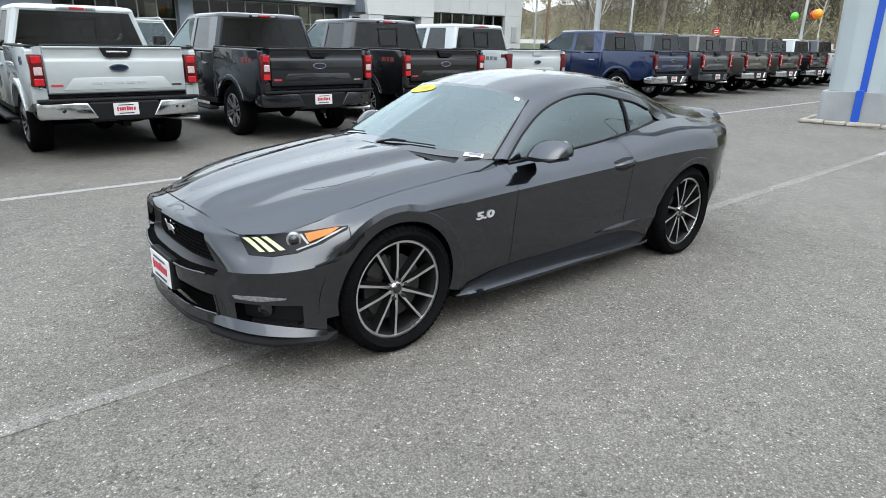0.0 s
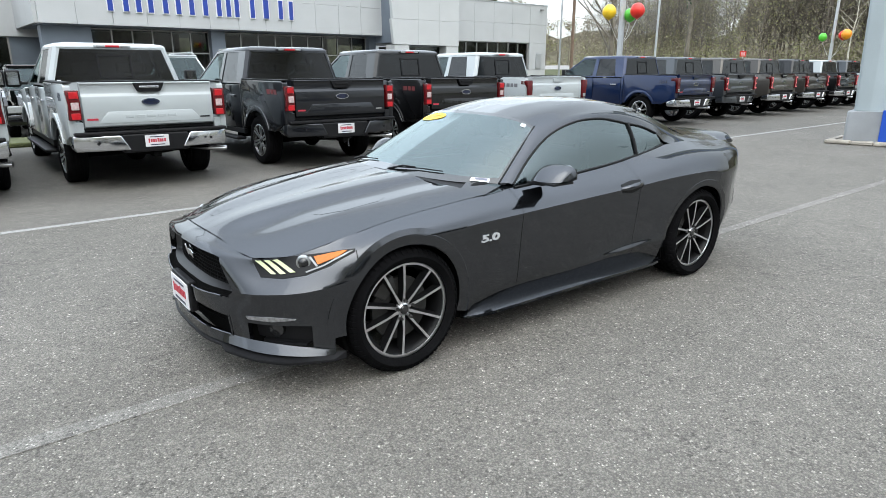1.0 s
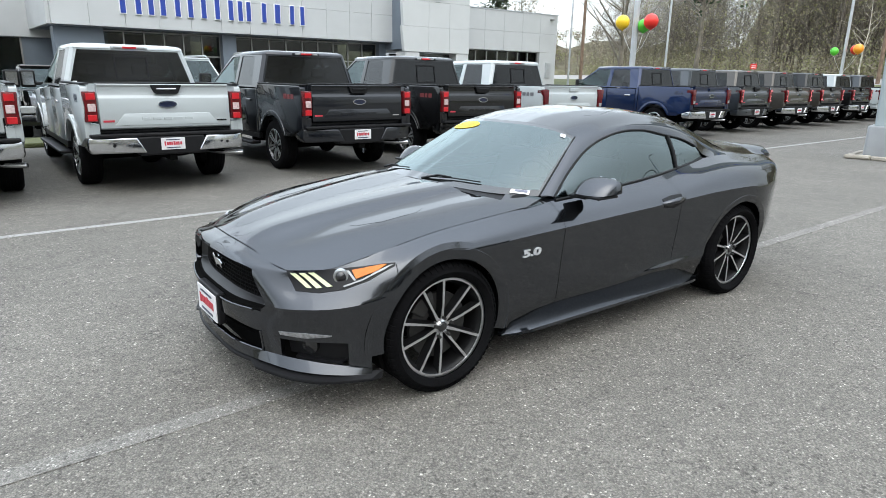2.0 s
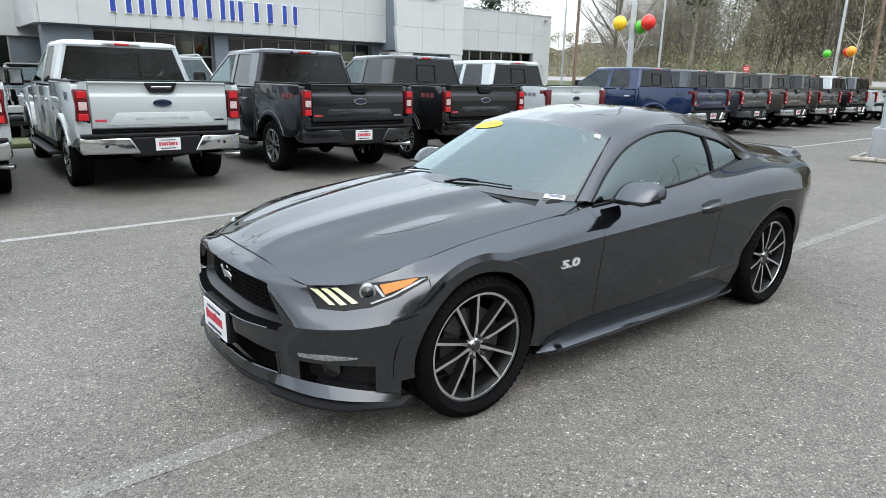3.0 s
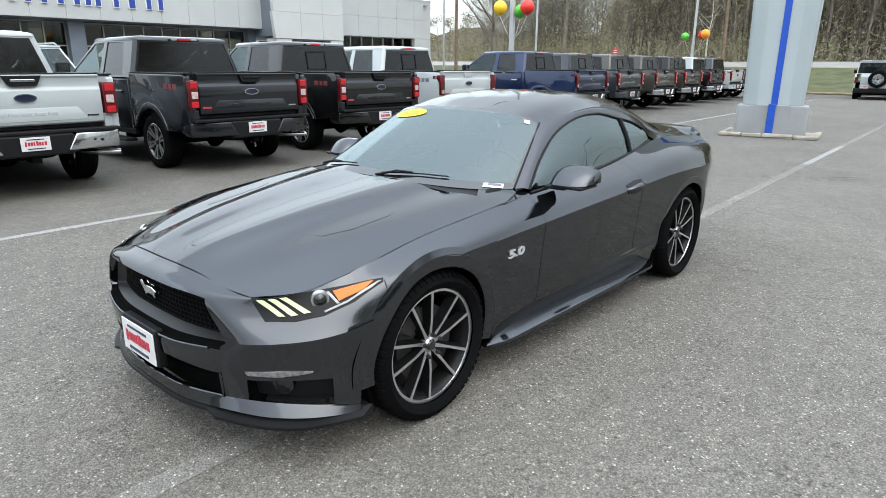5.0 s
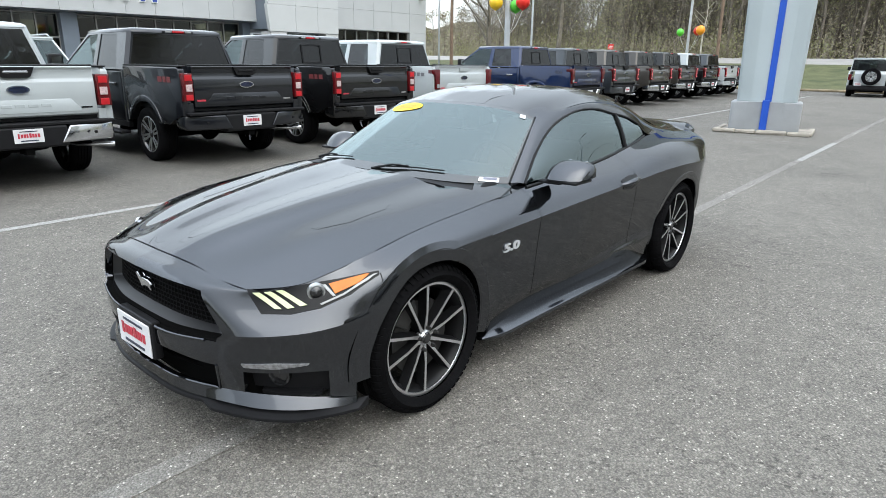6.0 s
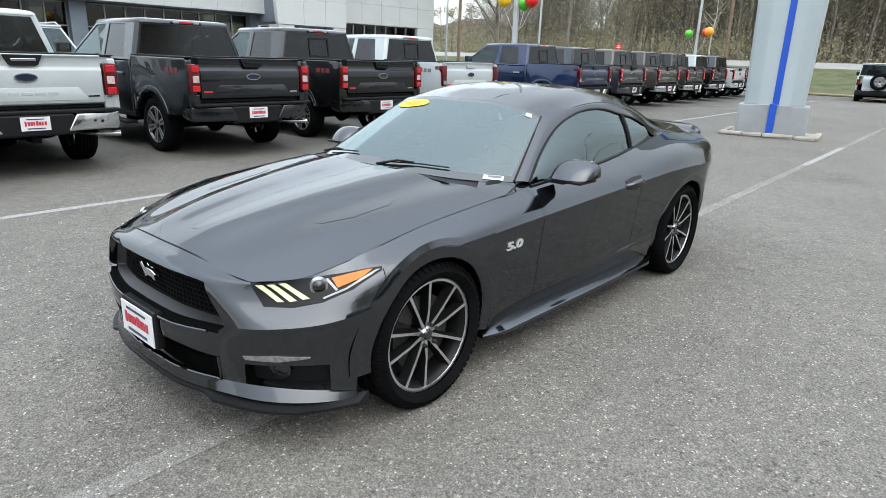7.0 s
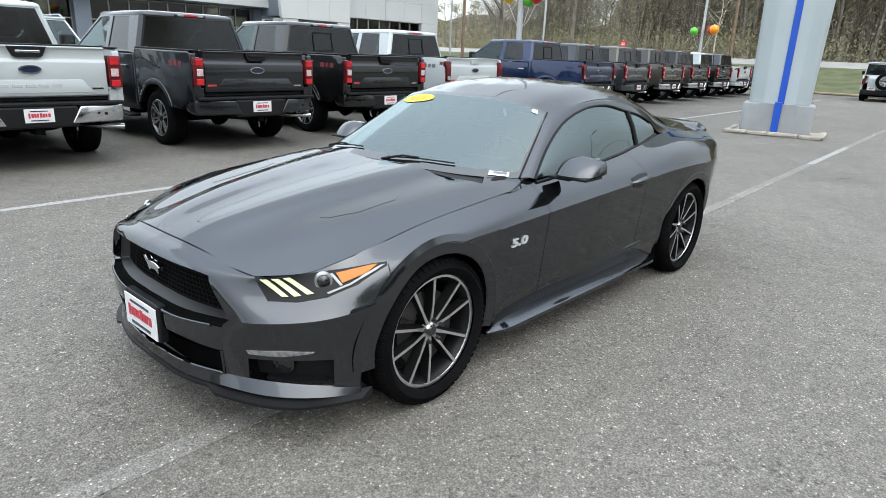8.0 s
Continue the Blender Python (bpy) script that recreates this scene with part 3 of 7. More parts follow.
def backdrop():
    """The wooded rise all round, so far off that it does not shift."""
    bm = bmesh.new()
    rng = random.Random(3)
    n, r = 180, 175
    low, high = [], []
    for k in range(n):
        az = 360 * k / n
        gap = 36 < az < 60
        h = (10.5 if gap else 9.5 if 27 <= az <= 36 else 26.0 if az < 60 or az > 350 else 15.0 if az < 180 else 9.0 if az < 300 else 8.0) + rng.uniform(-1.6, 1.6)
        x, y = r * math.cos(radians(az)), r * math.sin(radians(az))
        low.append(bm.verts.new((x, y, -0.5)))
        high.append(bm.verts.new((x, y, h)))
    for k in range(n):
        j = (k + 1) % n
        bm.faces.new((low[k], low[j], high[j], high[k]))
    m = material("wooded_rise", (0.25, 0.23, 0.17), 0.95, 0, 0.4, 0.16, 0.45, 0.9, second=(0.29, 0.28, 0.20))
    tagged(part("backdrop", bm, m), "distant brown and green wooded rise", "backdrop", kind="structure")


backdrop()


# ---- poles, wires, balloons ----
def light_pole(at, height, lamp=True, turn=0.0, r=0.09, label="grey steel light pole beside the lot"):
    p = thing("light_pole", label, "light pole", at=pose(at.x, at.y, 0, 0, 0, turn))
    part("shaft", tube(bmesh.new(), [(0, 0, 0), (0, 0, height)], [r, r * 0.75], 12), STEEL, p, "", 40)
    part("base_plate", lathe(bmesh.new(), [(0.0, 0.0), (0.26, 0.0), (0.26, 0.5), (0.2, 0.56), (0.0, 0.56)], 16, "z"), CONCRETE, p, "round concrete footing", 40)
    if lamp:
        part("arm", tube(bmesh.new(), [(0, 0, height - 0.15), (0.5, 0, height), (1.3, 0, height + 0.05)], 0.045, 8), STEEL, p)
        part("lamp_head", boxed(1.0, 1.9, -0.2, 0.2, height, height + 0.14, 0.04), FRAME_GREY, p, "flat dark lamp head")
    return p


p1 = Vector((21.24, 14.09, 0))
light_pole(p1, 12.5, True, 120, 0.13)
light_pole(Vector((49.5, 17.1, 0)), 9.0, True, 200, 0.12)
p3 = polar(34.1, 58)
light_pole(p3, 10.5, True, -30, 0.10)
light_pole(polar(42.0, 66), 10.0, False, 0, 0.10)
light_pole(Vector((28.4, -14.4, 0)), 8.6, True, 110, 0.10)


def utility_pole(at, height, lean=0):
    p = thing("utility_pole", "brown weathered wooden utility pole", "utility pole", at=pose(at.x, at.y, 0, 0, lean, 40))
    part("shaft", tube(bmesh.new(), [(0, 0, 0), (0, 0, height)], [0.16, 0.11], 10), POLE_WOOD, p, "", 40)
    part("crossarm", boxed(-1.2, 1.2, -0.06, 0.06, height - 0.7, height - 0.58), POLE_WOOD, p)
    part("guard", tube(bmesh.new(), [(0.16, 0, 0.0), (0.15, 0, 3.0)], 0.06, 8), STEEL, p, "white cable guard")


u1 = polar(40.95, 60)
utility_pole(u1, 13)
utility_pole(polar(19.0, 63), 11, 2)

WIRE = material("black_cable", (0.02, 0.02, 0.02), 0.6, 0, 0.1, 20)


def wire(a, b, sag, r=0.022):
    bm = bmesh.new()
    tube(bm, [Vector(a).lerp(Vector(b), i / 12) - Vector((0, 0, sag * (1 - (2 * i / 12 - 1) ** 2))) for i in range(13)], r, 5)
    tagged(part("overhead_wire", bm, WIRE), "thin black overhead cable between the poles", "cable", "overhead wires")


utility_pole(Vector((62, -8, 0)), 11)
utility_pole(Vector((6, -48, 0)), 11)
for off in (0, 0.9, 2.2):
    wire((62, -8, 10.4 - off), (6, -48, 10.4 - off), 0.9)
utility_pole(Vector((-38, 11, 0)), 13)
for off, thick in ((0, 0.03), (1.1, 0.06)):
    wire((u1.x, u1.y, 12.7 - off), (-38, 11, 12.7 - off), 0.5, thick)
for off in (0, 0.5, 1.0):
    far = polar(66, 95)
    wire((u1.x, u1.y, 10.4 - off), (far.x, far.y, 10.0 - off), 0.8)


def balloon(at, r, mat, label, tail_to):
    b = thing("balloon", label, "balloon", "balloons on the light poles", pose(*at))
    prof = [(0.0, 1.0), (0.35, 0.93), (0.68, 0.72), (0.92, 0.36), (1.0, 0.0), (0.95, -0.36), (0.78, -0.68), (0.5, -0.94), (0.2, -1.1), (0.07, -1.16), (0.1, -1.22), (0.0, -1.22)]
    part("skin", lathe(bmesh.new(), [(a * r, c * r) for a, c in prof], 28, "z"), mat, b, "", 80)
    a = Vector((0, 0, -1.2 * r))
    c = Vector(tail_to) - Vector(at)
    part("ribbon", tube(bmesh.new(), [a, a.lerp(c, 0.5) + Vector((0.05, 0, -0.1)), c], 0.008, 4), SIGN_WHITE, b, "thin white ribbon")


YEL = material("yellow_vinyl", (0.80, 0.52, 0.02), 0.3, 0, 0.05, 3)
RED = material("red_vinyl", (0.68, 0.03, 0.02), 0.3, 0, 0.05, 3)
GRN = material("green_vinyl", (0.10, 0.50, 0.04), 0.3, 0, 0.05, 3)
ORA = material("orange_vinyl", (0.80, 0.30, 0.02), 0.3, 0, 0.05, 3)


def aloft(az, d, slope):
    q = polar(az, d)
    return (q.x, q.y - 0.3, 1.58 + d * slope)


k1, k2 = (p1.x, p1.y, 2.5), (49.5, 17.1, 2.2)
balloon(aloft(38.1, 28.4, 0.080), 0.285, YEL, "round yellow balloon tied to a pole", k1)
balloon(aloft(35.85, 28.4, 0.081), 0.295, RED, "round red balloon tied to a pole", k1)
balloon(aloft(36.4, 28.9, 0.075), 0.265, GRN, "round green balloon tied to a pole", k1)
balloon(aloft(22.35, 55, 0.040), 0.28, GRN, "small green balloon on the far pole", k2)
balloon(aloft(20.85, 54.5, 0.043), 0.34, ORA, "yellow-orange balloon on the far pole", k2)
balloon(aloft(21.05, 55.2, 0.042), 0.31, RED, "red balloon half hidden on the far pole", k2)


def street_sign(at, turn):
    s = thing("street_sign", "small red roadside sign on a post", "sign", at=pose(at.x, at.y, 0, 0, 0, turn))
    part("post", tube(bmesh.new(), [(0, 0, 0), (0, 0, 3.1)], 0.04, 8), STEEL, s)
    part("board", boxed(-0.05, -0.02, -0.24, 0.24, 2.55, 3.0, 0.01), RED, s, "red sign board")
    for z in (2.65, 2.80):
        part("bar", boxed(-0.056, -0.051, -0.16, 0.16, z, z + 0.06), SIGN_WHITE, s)


street_sign(polar(27.43, 60), 27)


# ---- pickups ----
def paint(name, colour, metal=0.35, rough=0.32):
    """Car paint: fine flake under a clear coat."""
    m = material(name, colour, rough, metal, 0.05, 1.5, 0.06, 900, coat=1.0)
    if metal:
        m.node_tree.nodes["Principled BSDF"].inputs["Specular Tint"].default_value = (0.15, 0.15, 0.15, 1)
    return m


RUBBER = material("tyre_rubber", (0.0055, 0.0055, 0.006), 0.9, 0, 0.25, 6, 0.2, 90, 0.35, 120, spec=0.04)
BLACK_TRIM = material("black_plastic", (0.0075, 0.0075, 0.0085), 0.5, 0, 0.15, 8, 0.1, 200, spec=0.2)
GLOSS_BLACK = material("gloss_black", (0.012, 0.012, 0.013), 0.18, 0, 0.1, 5, coat=0.6)
CHROME = material("chrome", (0.60, 0.61, 0.63), 0.12, 1.0, 0.04, 3)
ALLOY = material("alloy", (0.52, 0.53, 0.54), 0.3, 0.9, 0.06, 6)
LENS_RED = material("red_lens", (0.085, 0.004, 0.006), 0.22, 0, 0.15, 14, coat=0.35, spec=0.3)
LENS_LIT = material("lit_red_lens", (0.40, 0.012, 0.018), 0.3, 0, 0.15, 14, coat=0.2, spec=0.3, glow=0.01)
LENS_WHITE = material("white_lens", (0.30, 0.31, 0.31), 0.2, 0.2, 0.1, 30, coat=0.8)
LENS_AMBER = material("amber_lens", (0.52, 0.135, 0.006), 0.3, 0, 0.08, 30, coat=0.25, spec=0.3)
PLATE = material("plate_white", (0.62, 0.62, 0.63), 0.45, 0, 0.05, 20)
PLATE_RED = material("plate_red", (0.42, 0.03, 0.05), 0.45, 0, 0.05, 20)
PLATE_DARK = material("plate_dark", (0.03, 0.035, 0.06), 0.45, 0, 0.05, 20)
AUTO_GLASS = glass("tinted_auto_glass", (0.10, 0.11, 0.11), 0.07)
CLEAR_GLASS = glass("clear_auto_glass", (0.28, 0.36, 0.34), sheen=(0.85, 1, 1))
LENS_ROSE = material("bright_rose_lens", (0.62, 0.13, 0.14), 0.3, 0, 0.1, 30, coat=0.4, glow=0.02)
LENS_PINK = material("reverse_lens_pink", (0.52, 0.40, 0.40), 0.25, 0.1, 0.2, 40, coat=0.5)
CABIN = material("dark_cabin_trim", (0.010, 0.010, 0.011), 0.8, 0, 0.2, 6, spec=0.15)
BADGE_BLUE = material("badge_blue", (0.005, 0.010, 0.035), 0.25, 0.2, 0.1, 20, coat=0.8)
UNDER = material("underbody_black", (0.003, 0.003, 0.003), 0.9, 0, 0.3, 4, spec=0.03)


def wheel(name, parent, at, r, width, rim_r, spokes, face_mat, gap_mat, out, pair=0.0, turn=0.0, spoke_w=0.05, label="", inset=0.0, hub_mat=None, blocks=0):
    """A tyre with a grooved tread and an alloy rim whose face looks along out (+1 or -1 on x)."""
    w = thing_part(name, parent, at, label)
    h = width / 2
    tyre = bmesh.new()
    prof = [(rim_r + 0.004, -h * 0.80), (rim_r + 0.02, -h * 0.93), ((r + rim_r) / 2, -h * 1.0), (r - 0.035, -h * 0.97), (r - 0.012, -h * 0.86), (r, -h * 0.68)]
    for g in (-0.42, -0.14, 0.14, 0.42):
        prof += [(r, h * (g - 0.05)), (r - 0.009, h * (g - 0.035)), (r - 0.009, h * (g + 0.035)), (r, h * (g + 0.05))]
    prof += [(a, -b) for a, b in prof[5::-1]]
    lathe(tyre, prof, 56, "x")
    tyre_ob = part("tyre", tyre, RUBBER, w, "", 35)
    if blocks:
        # shoulder blocks of the tread, cut by cross grooves
        tb = bmesh.new()
        for k in range(blocks):
            for s in (-1, 1):
                a0, a1 = 2 * math.pi * (k + 0.5 * (s > 0)) / blocks, 2 * math.pi * (k + 0.5 * (s > 0) + 0.62) / blocks
                ring = []
                for rad, xx in ((r - 0.020, s * h * 0.955), (r - 0.006, s * h * 0.86), (r + 0.003, s * h * 0.70), (r + 0.003, s * h * 0.50), (r - 0.010, s * h * 0.50), (r - 0.022, s * h * 0.80)):
                    ring.append([tb.verts.new((xx, rad * math.cos(q), rad * math.sin(q))) for q in (a0, a1)])
                for i in range(6):
                    j = (i + 1) % 6
                    tb.faces.new((ring[i][0], ring[i][1], ring[j][1], ring[j][0]))
                tb.faces.new([q[0] for q in ring])
                tb.faces.new([q[1] for q in ring][::-1])
        tagged(part("tread", tb, RUBBER, tyre_ob), kind="stuff")
    rim = bmesh.new()
    o = out
    tyre_h, h = h, h - inset / 0.66
    lathe(rim, [(rim_r * 0.97, -o * h * 0.8), (rim_r * 0.90, -o * h * 0.7), (rim_r * 0.88, o * h * 0.55), (rim_r * 0.955, o * h * 0.82), (rim_r * 0.985, o * h * 0.90), (rim_r + 0.006, o * h * 0.88), (rim_r + 0.008, o * h * 0.78)], 48, "x")
    part("barrel", rim, gap_mat, w, "", 40)
    lip = bmesh.new()
    lathe(lip, [(rim_r * (0.955 if hub_mat else 0.982), o * h * 0.86), (rim_r * (0.962 if hub_mat else 0.985), o * h * 0.912), (rim_r * 1.004, o * h * 0.915), (rim_r + 0.007, o * h * 0.885)], 56, "x")
    part("rim_lip", lip, face_mat, w, "", 40)
    for k in range(spokes):
        a = turn + 2 * math.pi * k / spokes + (pair if k % 2 else -pair)
        s = bmesh.new()
        f = bmesh.new()
        x_in, x_out = o * h * 0.66, o * h * 0.86
        for radius, half, xo in ((0.036 if hub_mat else 0.055, spoke_w * (0.62 if hub_mat else 0.42), x_in), (rim_r * 0.45, spoke_w * 0.40, x_in + o * 0.012), (rim_r * 0.962, spoke_w * 0.5, x_out)):
            c = a - (pair if k % 2 else -pair) * (1 - min(1, radius / (rim_r * 0.96))) * 0.75
            e, t = Vector((0, math.cos(c), math.sin(c))), Vector((0, -math.sin(c), math.cos(c)))
            for side in (-1, 1):
                f.verts.new(e * radius + t * half * side * 0.9 + Vector((xo + o * 0.003, 0, 0)))
            for side in (-1, 1):
                s.verts.new(e * radius + t * half * side + Vector((xo, 0, 0)))
                flank = 2.3 if hub_mat and (side > 0) == (k % 2 == 0) and radius > 0.1 else 1.5
                s.verts.new(e * radius + t * half * side * flank + Vector((xo - o * 0.045, 0, 0)))
        s.verts.ensure_lookup_table()
        f.verts.ensure_lookup_table()
        for i in (0, 1):
            p, q = [s.verts[i * 4 + j] for j in range(4)], [s.verts[i * 4 + 4 + j] for j in range(4)]
            for u, v in ((0, 2), (1, 0), (2, 3), (3, 1)):
                s.faces.new((p[u], p[v], q[v], q[u]))
            g = [f.verts[i * 2 + j] for j in range(4)]
            f.faces.new((g[0], g[1], g[3], g[2]))
        ext = bmesh.ops.extrude_face_region(f, geom=list(f.faces))
        for v in ext["geom"]:
            if isinstance(v, bmesh.types.BMVert):
                v.co.x -= o * 0.006
        sp = part("spoke", s, gap_mat, w)
        part("spoke_face", f, face_mat, w)
    hub = bmesh.new()
    hr = 0.66 if hub_mat else 1.0
    lathe(hub, [(0.0, o * (h * 0.66 + 0.010)), (0.040 * hr, o * (h * 0.66 + 0.010)), (0.046 * hr, o * (h * 0.66 + 0.004)), (0.066 * hr, o * (h * 0.66 - 0.004)), (0.07 * hr, o * h * 0.5)], 24, "x")
    part("hub", hub, hub_mat or gap_mat, w, "", 40)
    cap = bmesh.new()
    lathe(cap, [(0.0, o * (h * 0.66 + 0.02)), (0.024 * hr ** 0.3, o * (h * 0.66 + 0.017)), (0.031 * hr ** 0.3, o * (h * 0.66 + 0.009))], 20, "x")
    part("centre_cap", cap, GLOSS_BLACK, w, "black centre cap", 40)
    return w


def thing_part(name, parent, at, label=""):
    """An empty that stands for a part made of several pieces."""
    e = new(name)
    e.parent = parent
    e.matrix_basis = Matrix.Translation(at)
    e.empty_display_size = 0.1
    if label:
        e["label"] = label
    return e


def arch(cy, cz, r, base, n=10):
    """Points over a wheel, from the front foot to the rear one, along +y."""
    a0 = math.asin(max(-1, min(1, (base - cz) / r)))
    return [(cy + r * math.cos(t), cz + r * math.sin(t)) for t in [math.pi - a0 - (math.pi - 2 * a0) * i / n for i in range(n + 1)]]


def windowed(quads, inset, depth=0.03):
    """A shell of quads, those marked True opened into windows; returns the shell and the panes."""
    shell = bmesh.new()
    seen = {}

    def vert(p):
        key = tuple(round(c, 4) for c in p)
        if key not in seen:
            seen[key] = shell.verts.new(p)
        return seen[key]

    faces = [(shell.faces.new([vert(p) for p in q]), w) for q, w in quads]
    bmesh.ops.recalc_face_normals(shell, faces=shell.faces)
    panes = []
    for f, w in faces:
        if not w:
            continue
        bmesh.ops.inset_individual(shell, faces=[f], thickness=w if isinstance(w, float) else inset)
        nrm = f.normal.copy()
        corners = [v.co.copy() for v in f.verts]
        edges = list(f.edges)
        shell.faces.remove(f)
        ext = bmesh.ops.extrude_edge_only(shell, edges=edges)
        for v in ext["geom"]:
            if isinstance(v, bmesh.types.BMVert):
                v.co -= nrm * depth
        pane = bmesh.new()
        a = [pane.verts.new(c - nrm * 0.010) for c in corners]
        b = [pane.verts.new(c - nrm * 0.016) for c in corners]
        pane.faces.new(a)
        rest = [pane.faces.new(b[::-1])]
        for i in range(len(a)):
            j = (i + 1) % len(a)
            rest.append(pane.faces.new((a[i], b[i], b[j], a[j])))
        for f in rest:
            f.material_index = 1
        panes.append(pane)
    return shell, panes


def plate(parent, m, wide=0.305, tall=0.155):
    """A dealer plate: red bar for the name, grey bars for small print, dark frame."""
    bm = boxed(-wide / 2, wide / 2, -0.006, 0.0, -tall / 2, tall / 2, 0.002, 1)
    p = part("plate", bm, PLATE, parent, "white dealer plate with red lettering bars")
    p.matrix_basis = m
    for k in range(8):
        part("red_bar", boxed(-wide * 0.37 + k * wide * 0.094, -wide * 0.37 + k * wide * 0.094 + wide * (0.078 if k % 3 else 0.062), -0.009, -0.0065, -tall * (0.12 if k else 0.16), tall * (0.15 if k % 4 else 0.20)), PLATE_RED, p)
    part("print_bar", boxed(-wide * 0.3, wide * 0.3, -0.009, -0.0065, tall * 0.30, tall * 0.37), PLATE_DARK, p)
    part("print_bar", boxed(-wide * 0.3, wide * 0.3, -0.009, -0.0065, -tall * 0.38, tall * -0.30), PLATE_DARK, p)
    return p


def oval(bm, w, h, y0, y1, at=(0, 0)):
    n = 24
    o = [(at[0] + w / 2 * math.cos(2 * math.pi * k / n), at[1] + h / 2 * math.sin(2 * math.pi * k / n)) for k in range(n)]
    return prism(o, "y", y0, y1, bm=bm)


def pickup(x, y, turn, colour, label, chrome_bumper=True, lamp="block", handle="black", rims=None, mark=None, lit=False, arch_trim=None, slider=True, boards=True, side_lower=None):
    """A crew-cab pickup; it stands at (x, y) by the middle of its rear bumper and heads along +y."""
    t = thing("pickup_truck", label, "truck", "parked pickups", pose(x, y, 0, 0, 0, turn))
    W, RAIL, SILL = 1.01, 1.40, 0.60
    ax1, ax2, R = 1.30, 4.98, 0.405
    # bed sides and front fenders, with their wheel arches
    bed = [(0.14, 0.74), (0.16, RAIL - 0.03), (0.22, RAIL), (1.88, RAIL), (1.88, SILL)] + arch(ax1, 0.42, 0.50, SILL)[::-1] + [(0.55, SILL), (0.40, 0.70)]
    for s in (-1, 1):
        a, b = sorted((s * (W - 0.09), s * W))
        part("bed_side", prism(bed, "x", a, b, 0.018, 2), colour, t, "", 35)
        fl = bmesh.new()
        ring = arch(ax1, 0.42, 0.50, SILL, 14)
        ring2 = arch(ax1, 0.42, 0.565, SILL, 14)
        prism(ring + ring2[::-1], "x", *sorted((s * (W - 0.03), s * (W + 0.016))), bevel=0.010, bm=fl)
        part("arch_flare", fl, colour, t, "", 40)
        if arch_trim:
            part("arch_trim", prism(arch(ax1, 0.42, 0.494, SILL, 14) + arch(ax1, 0.42, 0.512, SILL, 14)[::-1], "x", *sorted((s * (W - 0.02), s * (W + 0.022)))), arch_trim, t, "chrome wheel arch trim", 40)
        well = bmesh.new()
        pts = arch(ax1, 0.42, 0.50, SILL - 0.1, 12)
        out = arch(ax1, 0.42, 0.53, SILL - 0.1, 12)
        prism(pts + out[::-1], "x", *sorted((s * 0.60, s * (W - 0.092))), bm=well)
        part("wheel_well", well, UNDER, t)
        fen = [(4.42, SILL), (4.42, 1.27), (5.70, 1.17), (5.84, 1.05), (5.86, 0.62)] + arch(ax2, 0.42, 0.50, SILL)[::-1]
        part("front_fender", prism(fen, "x", a, b, 0.02, 2), colour, t, "", 35)
        ring = arch(ax2, 0.42, 0.50, SILL, 14)
        ring2 = arch(ax2, 0.42, 0.565, SILL, 14)
        part("arch_flare", prism(ring + ring2[::-1], "x", *sorted((s * (W - 0.03), s * (W + 0.016))), bevel=0.010), colour, t, "", 40)
        # doors with shut lines, handles, mirror, running board
        part("rear_door", prism([(1.98, 0.56), (1.98, 1.31), (3.02, 1.31), (3.02, 0.56), (2.35, 0.56)], "x", *sorted((s * (W - 0.06), s * (W + 0.0))), bevel=0.014), colour, t, "", 35)
        d = part("front_door", prism([(3.035, 0.56), (3.035, 1.31), (4.40, 1.26), (4.40, 0.56)], "x", *sorted((s * (W - 0.06), s * (W + 0.0))), bevel=0.014), colour, t, "", 35)
        part("cab_corner", prism([(1.89, 0.56), (1.89, 1.33), (1.97, 1.33), (1.97, 0.56)], "x", *sorted((s * (W - 0.07), s * (W - 0.004))), bevel=0.008), colour, t, "", 35)
        for hy in (2.12, 3.2):
            part("door_handle", boxed(*sorted((s * (W + 0.004), s * (W + 0.04))), hy, hy + 0.22, 1.10, 1.145, 0.014), CHROME if chrome_bumper else colour, t)
        part("lower_trim", boxed(*sorted((s * (W - 0.08), s * (W - 0.01))), 1.9, 4.40, 0.47, 0.555, 0.012), side_lower or BLACK_TRIM, t)
        if boards:
            part("running_board", boxed(*sorted((s * (W - 0.08), s * (W + 0.10))), 2.0, 4.38, 0.36, 0.41, 0.02), BLACK_TRIM, t, "black running board")
            for by in (2.3, 4.1):
                part("board_bracket", boxed(*sorted((s * 0.7, s * (W - 0.06))), by, by + 0.08, 0.38, 0.50), UNDER, t)
        part("mirror_arm", boxed(*sorted((s * (W - 0.02), s * (W + 0.11))), 3.98, 4.06, 1.32, 1.37, 0.015), BLACK_TRIM, t)
        mir = part("mirror", boxed(*sorted((s * (W + 0.08), s * (W + 0.30))), 3.93, 4.07, 1.28, 1.56, 0.035, 3), BLACK_TRIM, t, "black door mirror", 40)
        part("mirror_glass", boxed(*sorted((s * (W + 0.11), s * (W + 0.27))), 3.922, 3.929, 1.32, 1.53), CHROME, t)
        # tail lamps
        lx0, lx1 = sorted((s * 0.835, s * 0.995))
        shape = [(0.845, 0.945), (0.845, 1.32), (1.0, 1.32), (0.985, 1.13), (1.0, 0.945)] if lamp == "block" else [(0.835, 0.92), (0.835, 1.335), (1.01, 1.335), (1.01, 1.235), (0.965, 1.18), (0.965, 0.92)]
        shape = [(s * px, pz) for px, pz in shape]
        lampo = part("tail_light", prism(shape, "y", 0.095, 0.30, 0.014, 2), LENS_LIT if lit else LENS_RED, t, "red tail light with white reverse lens", 40)
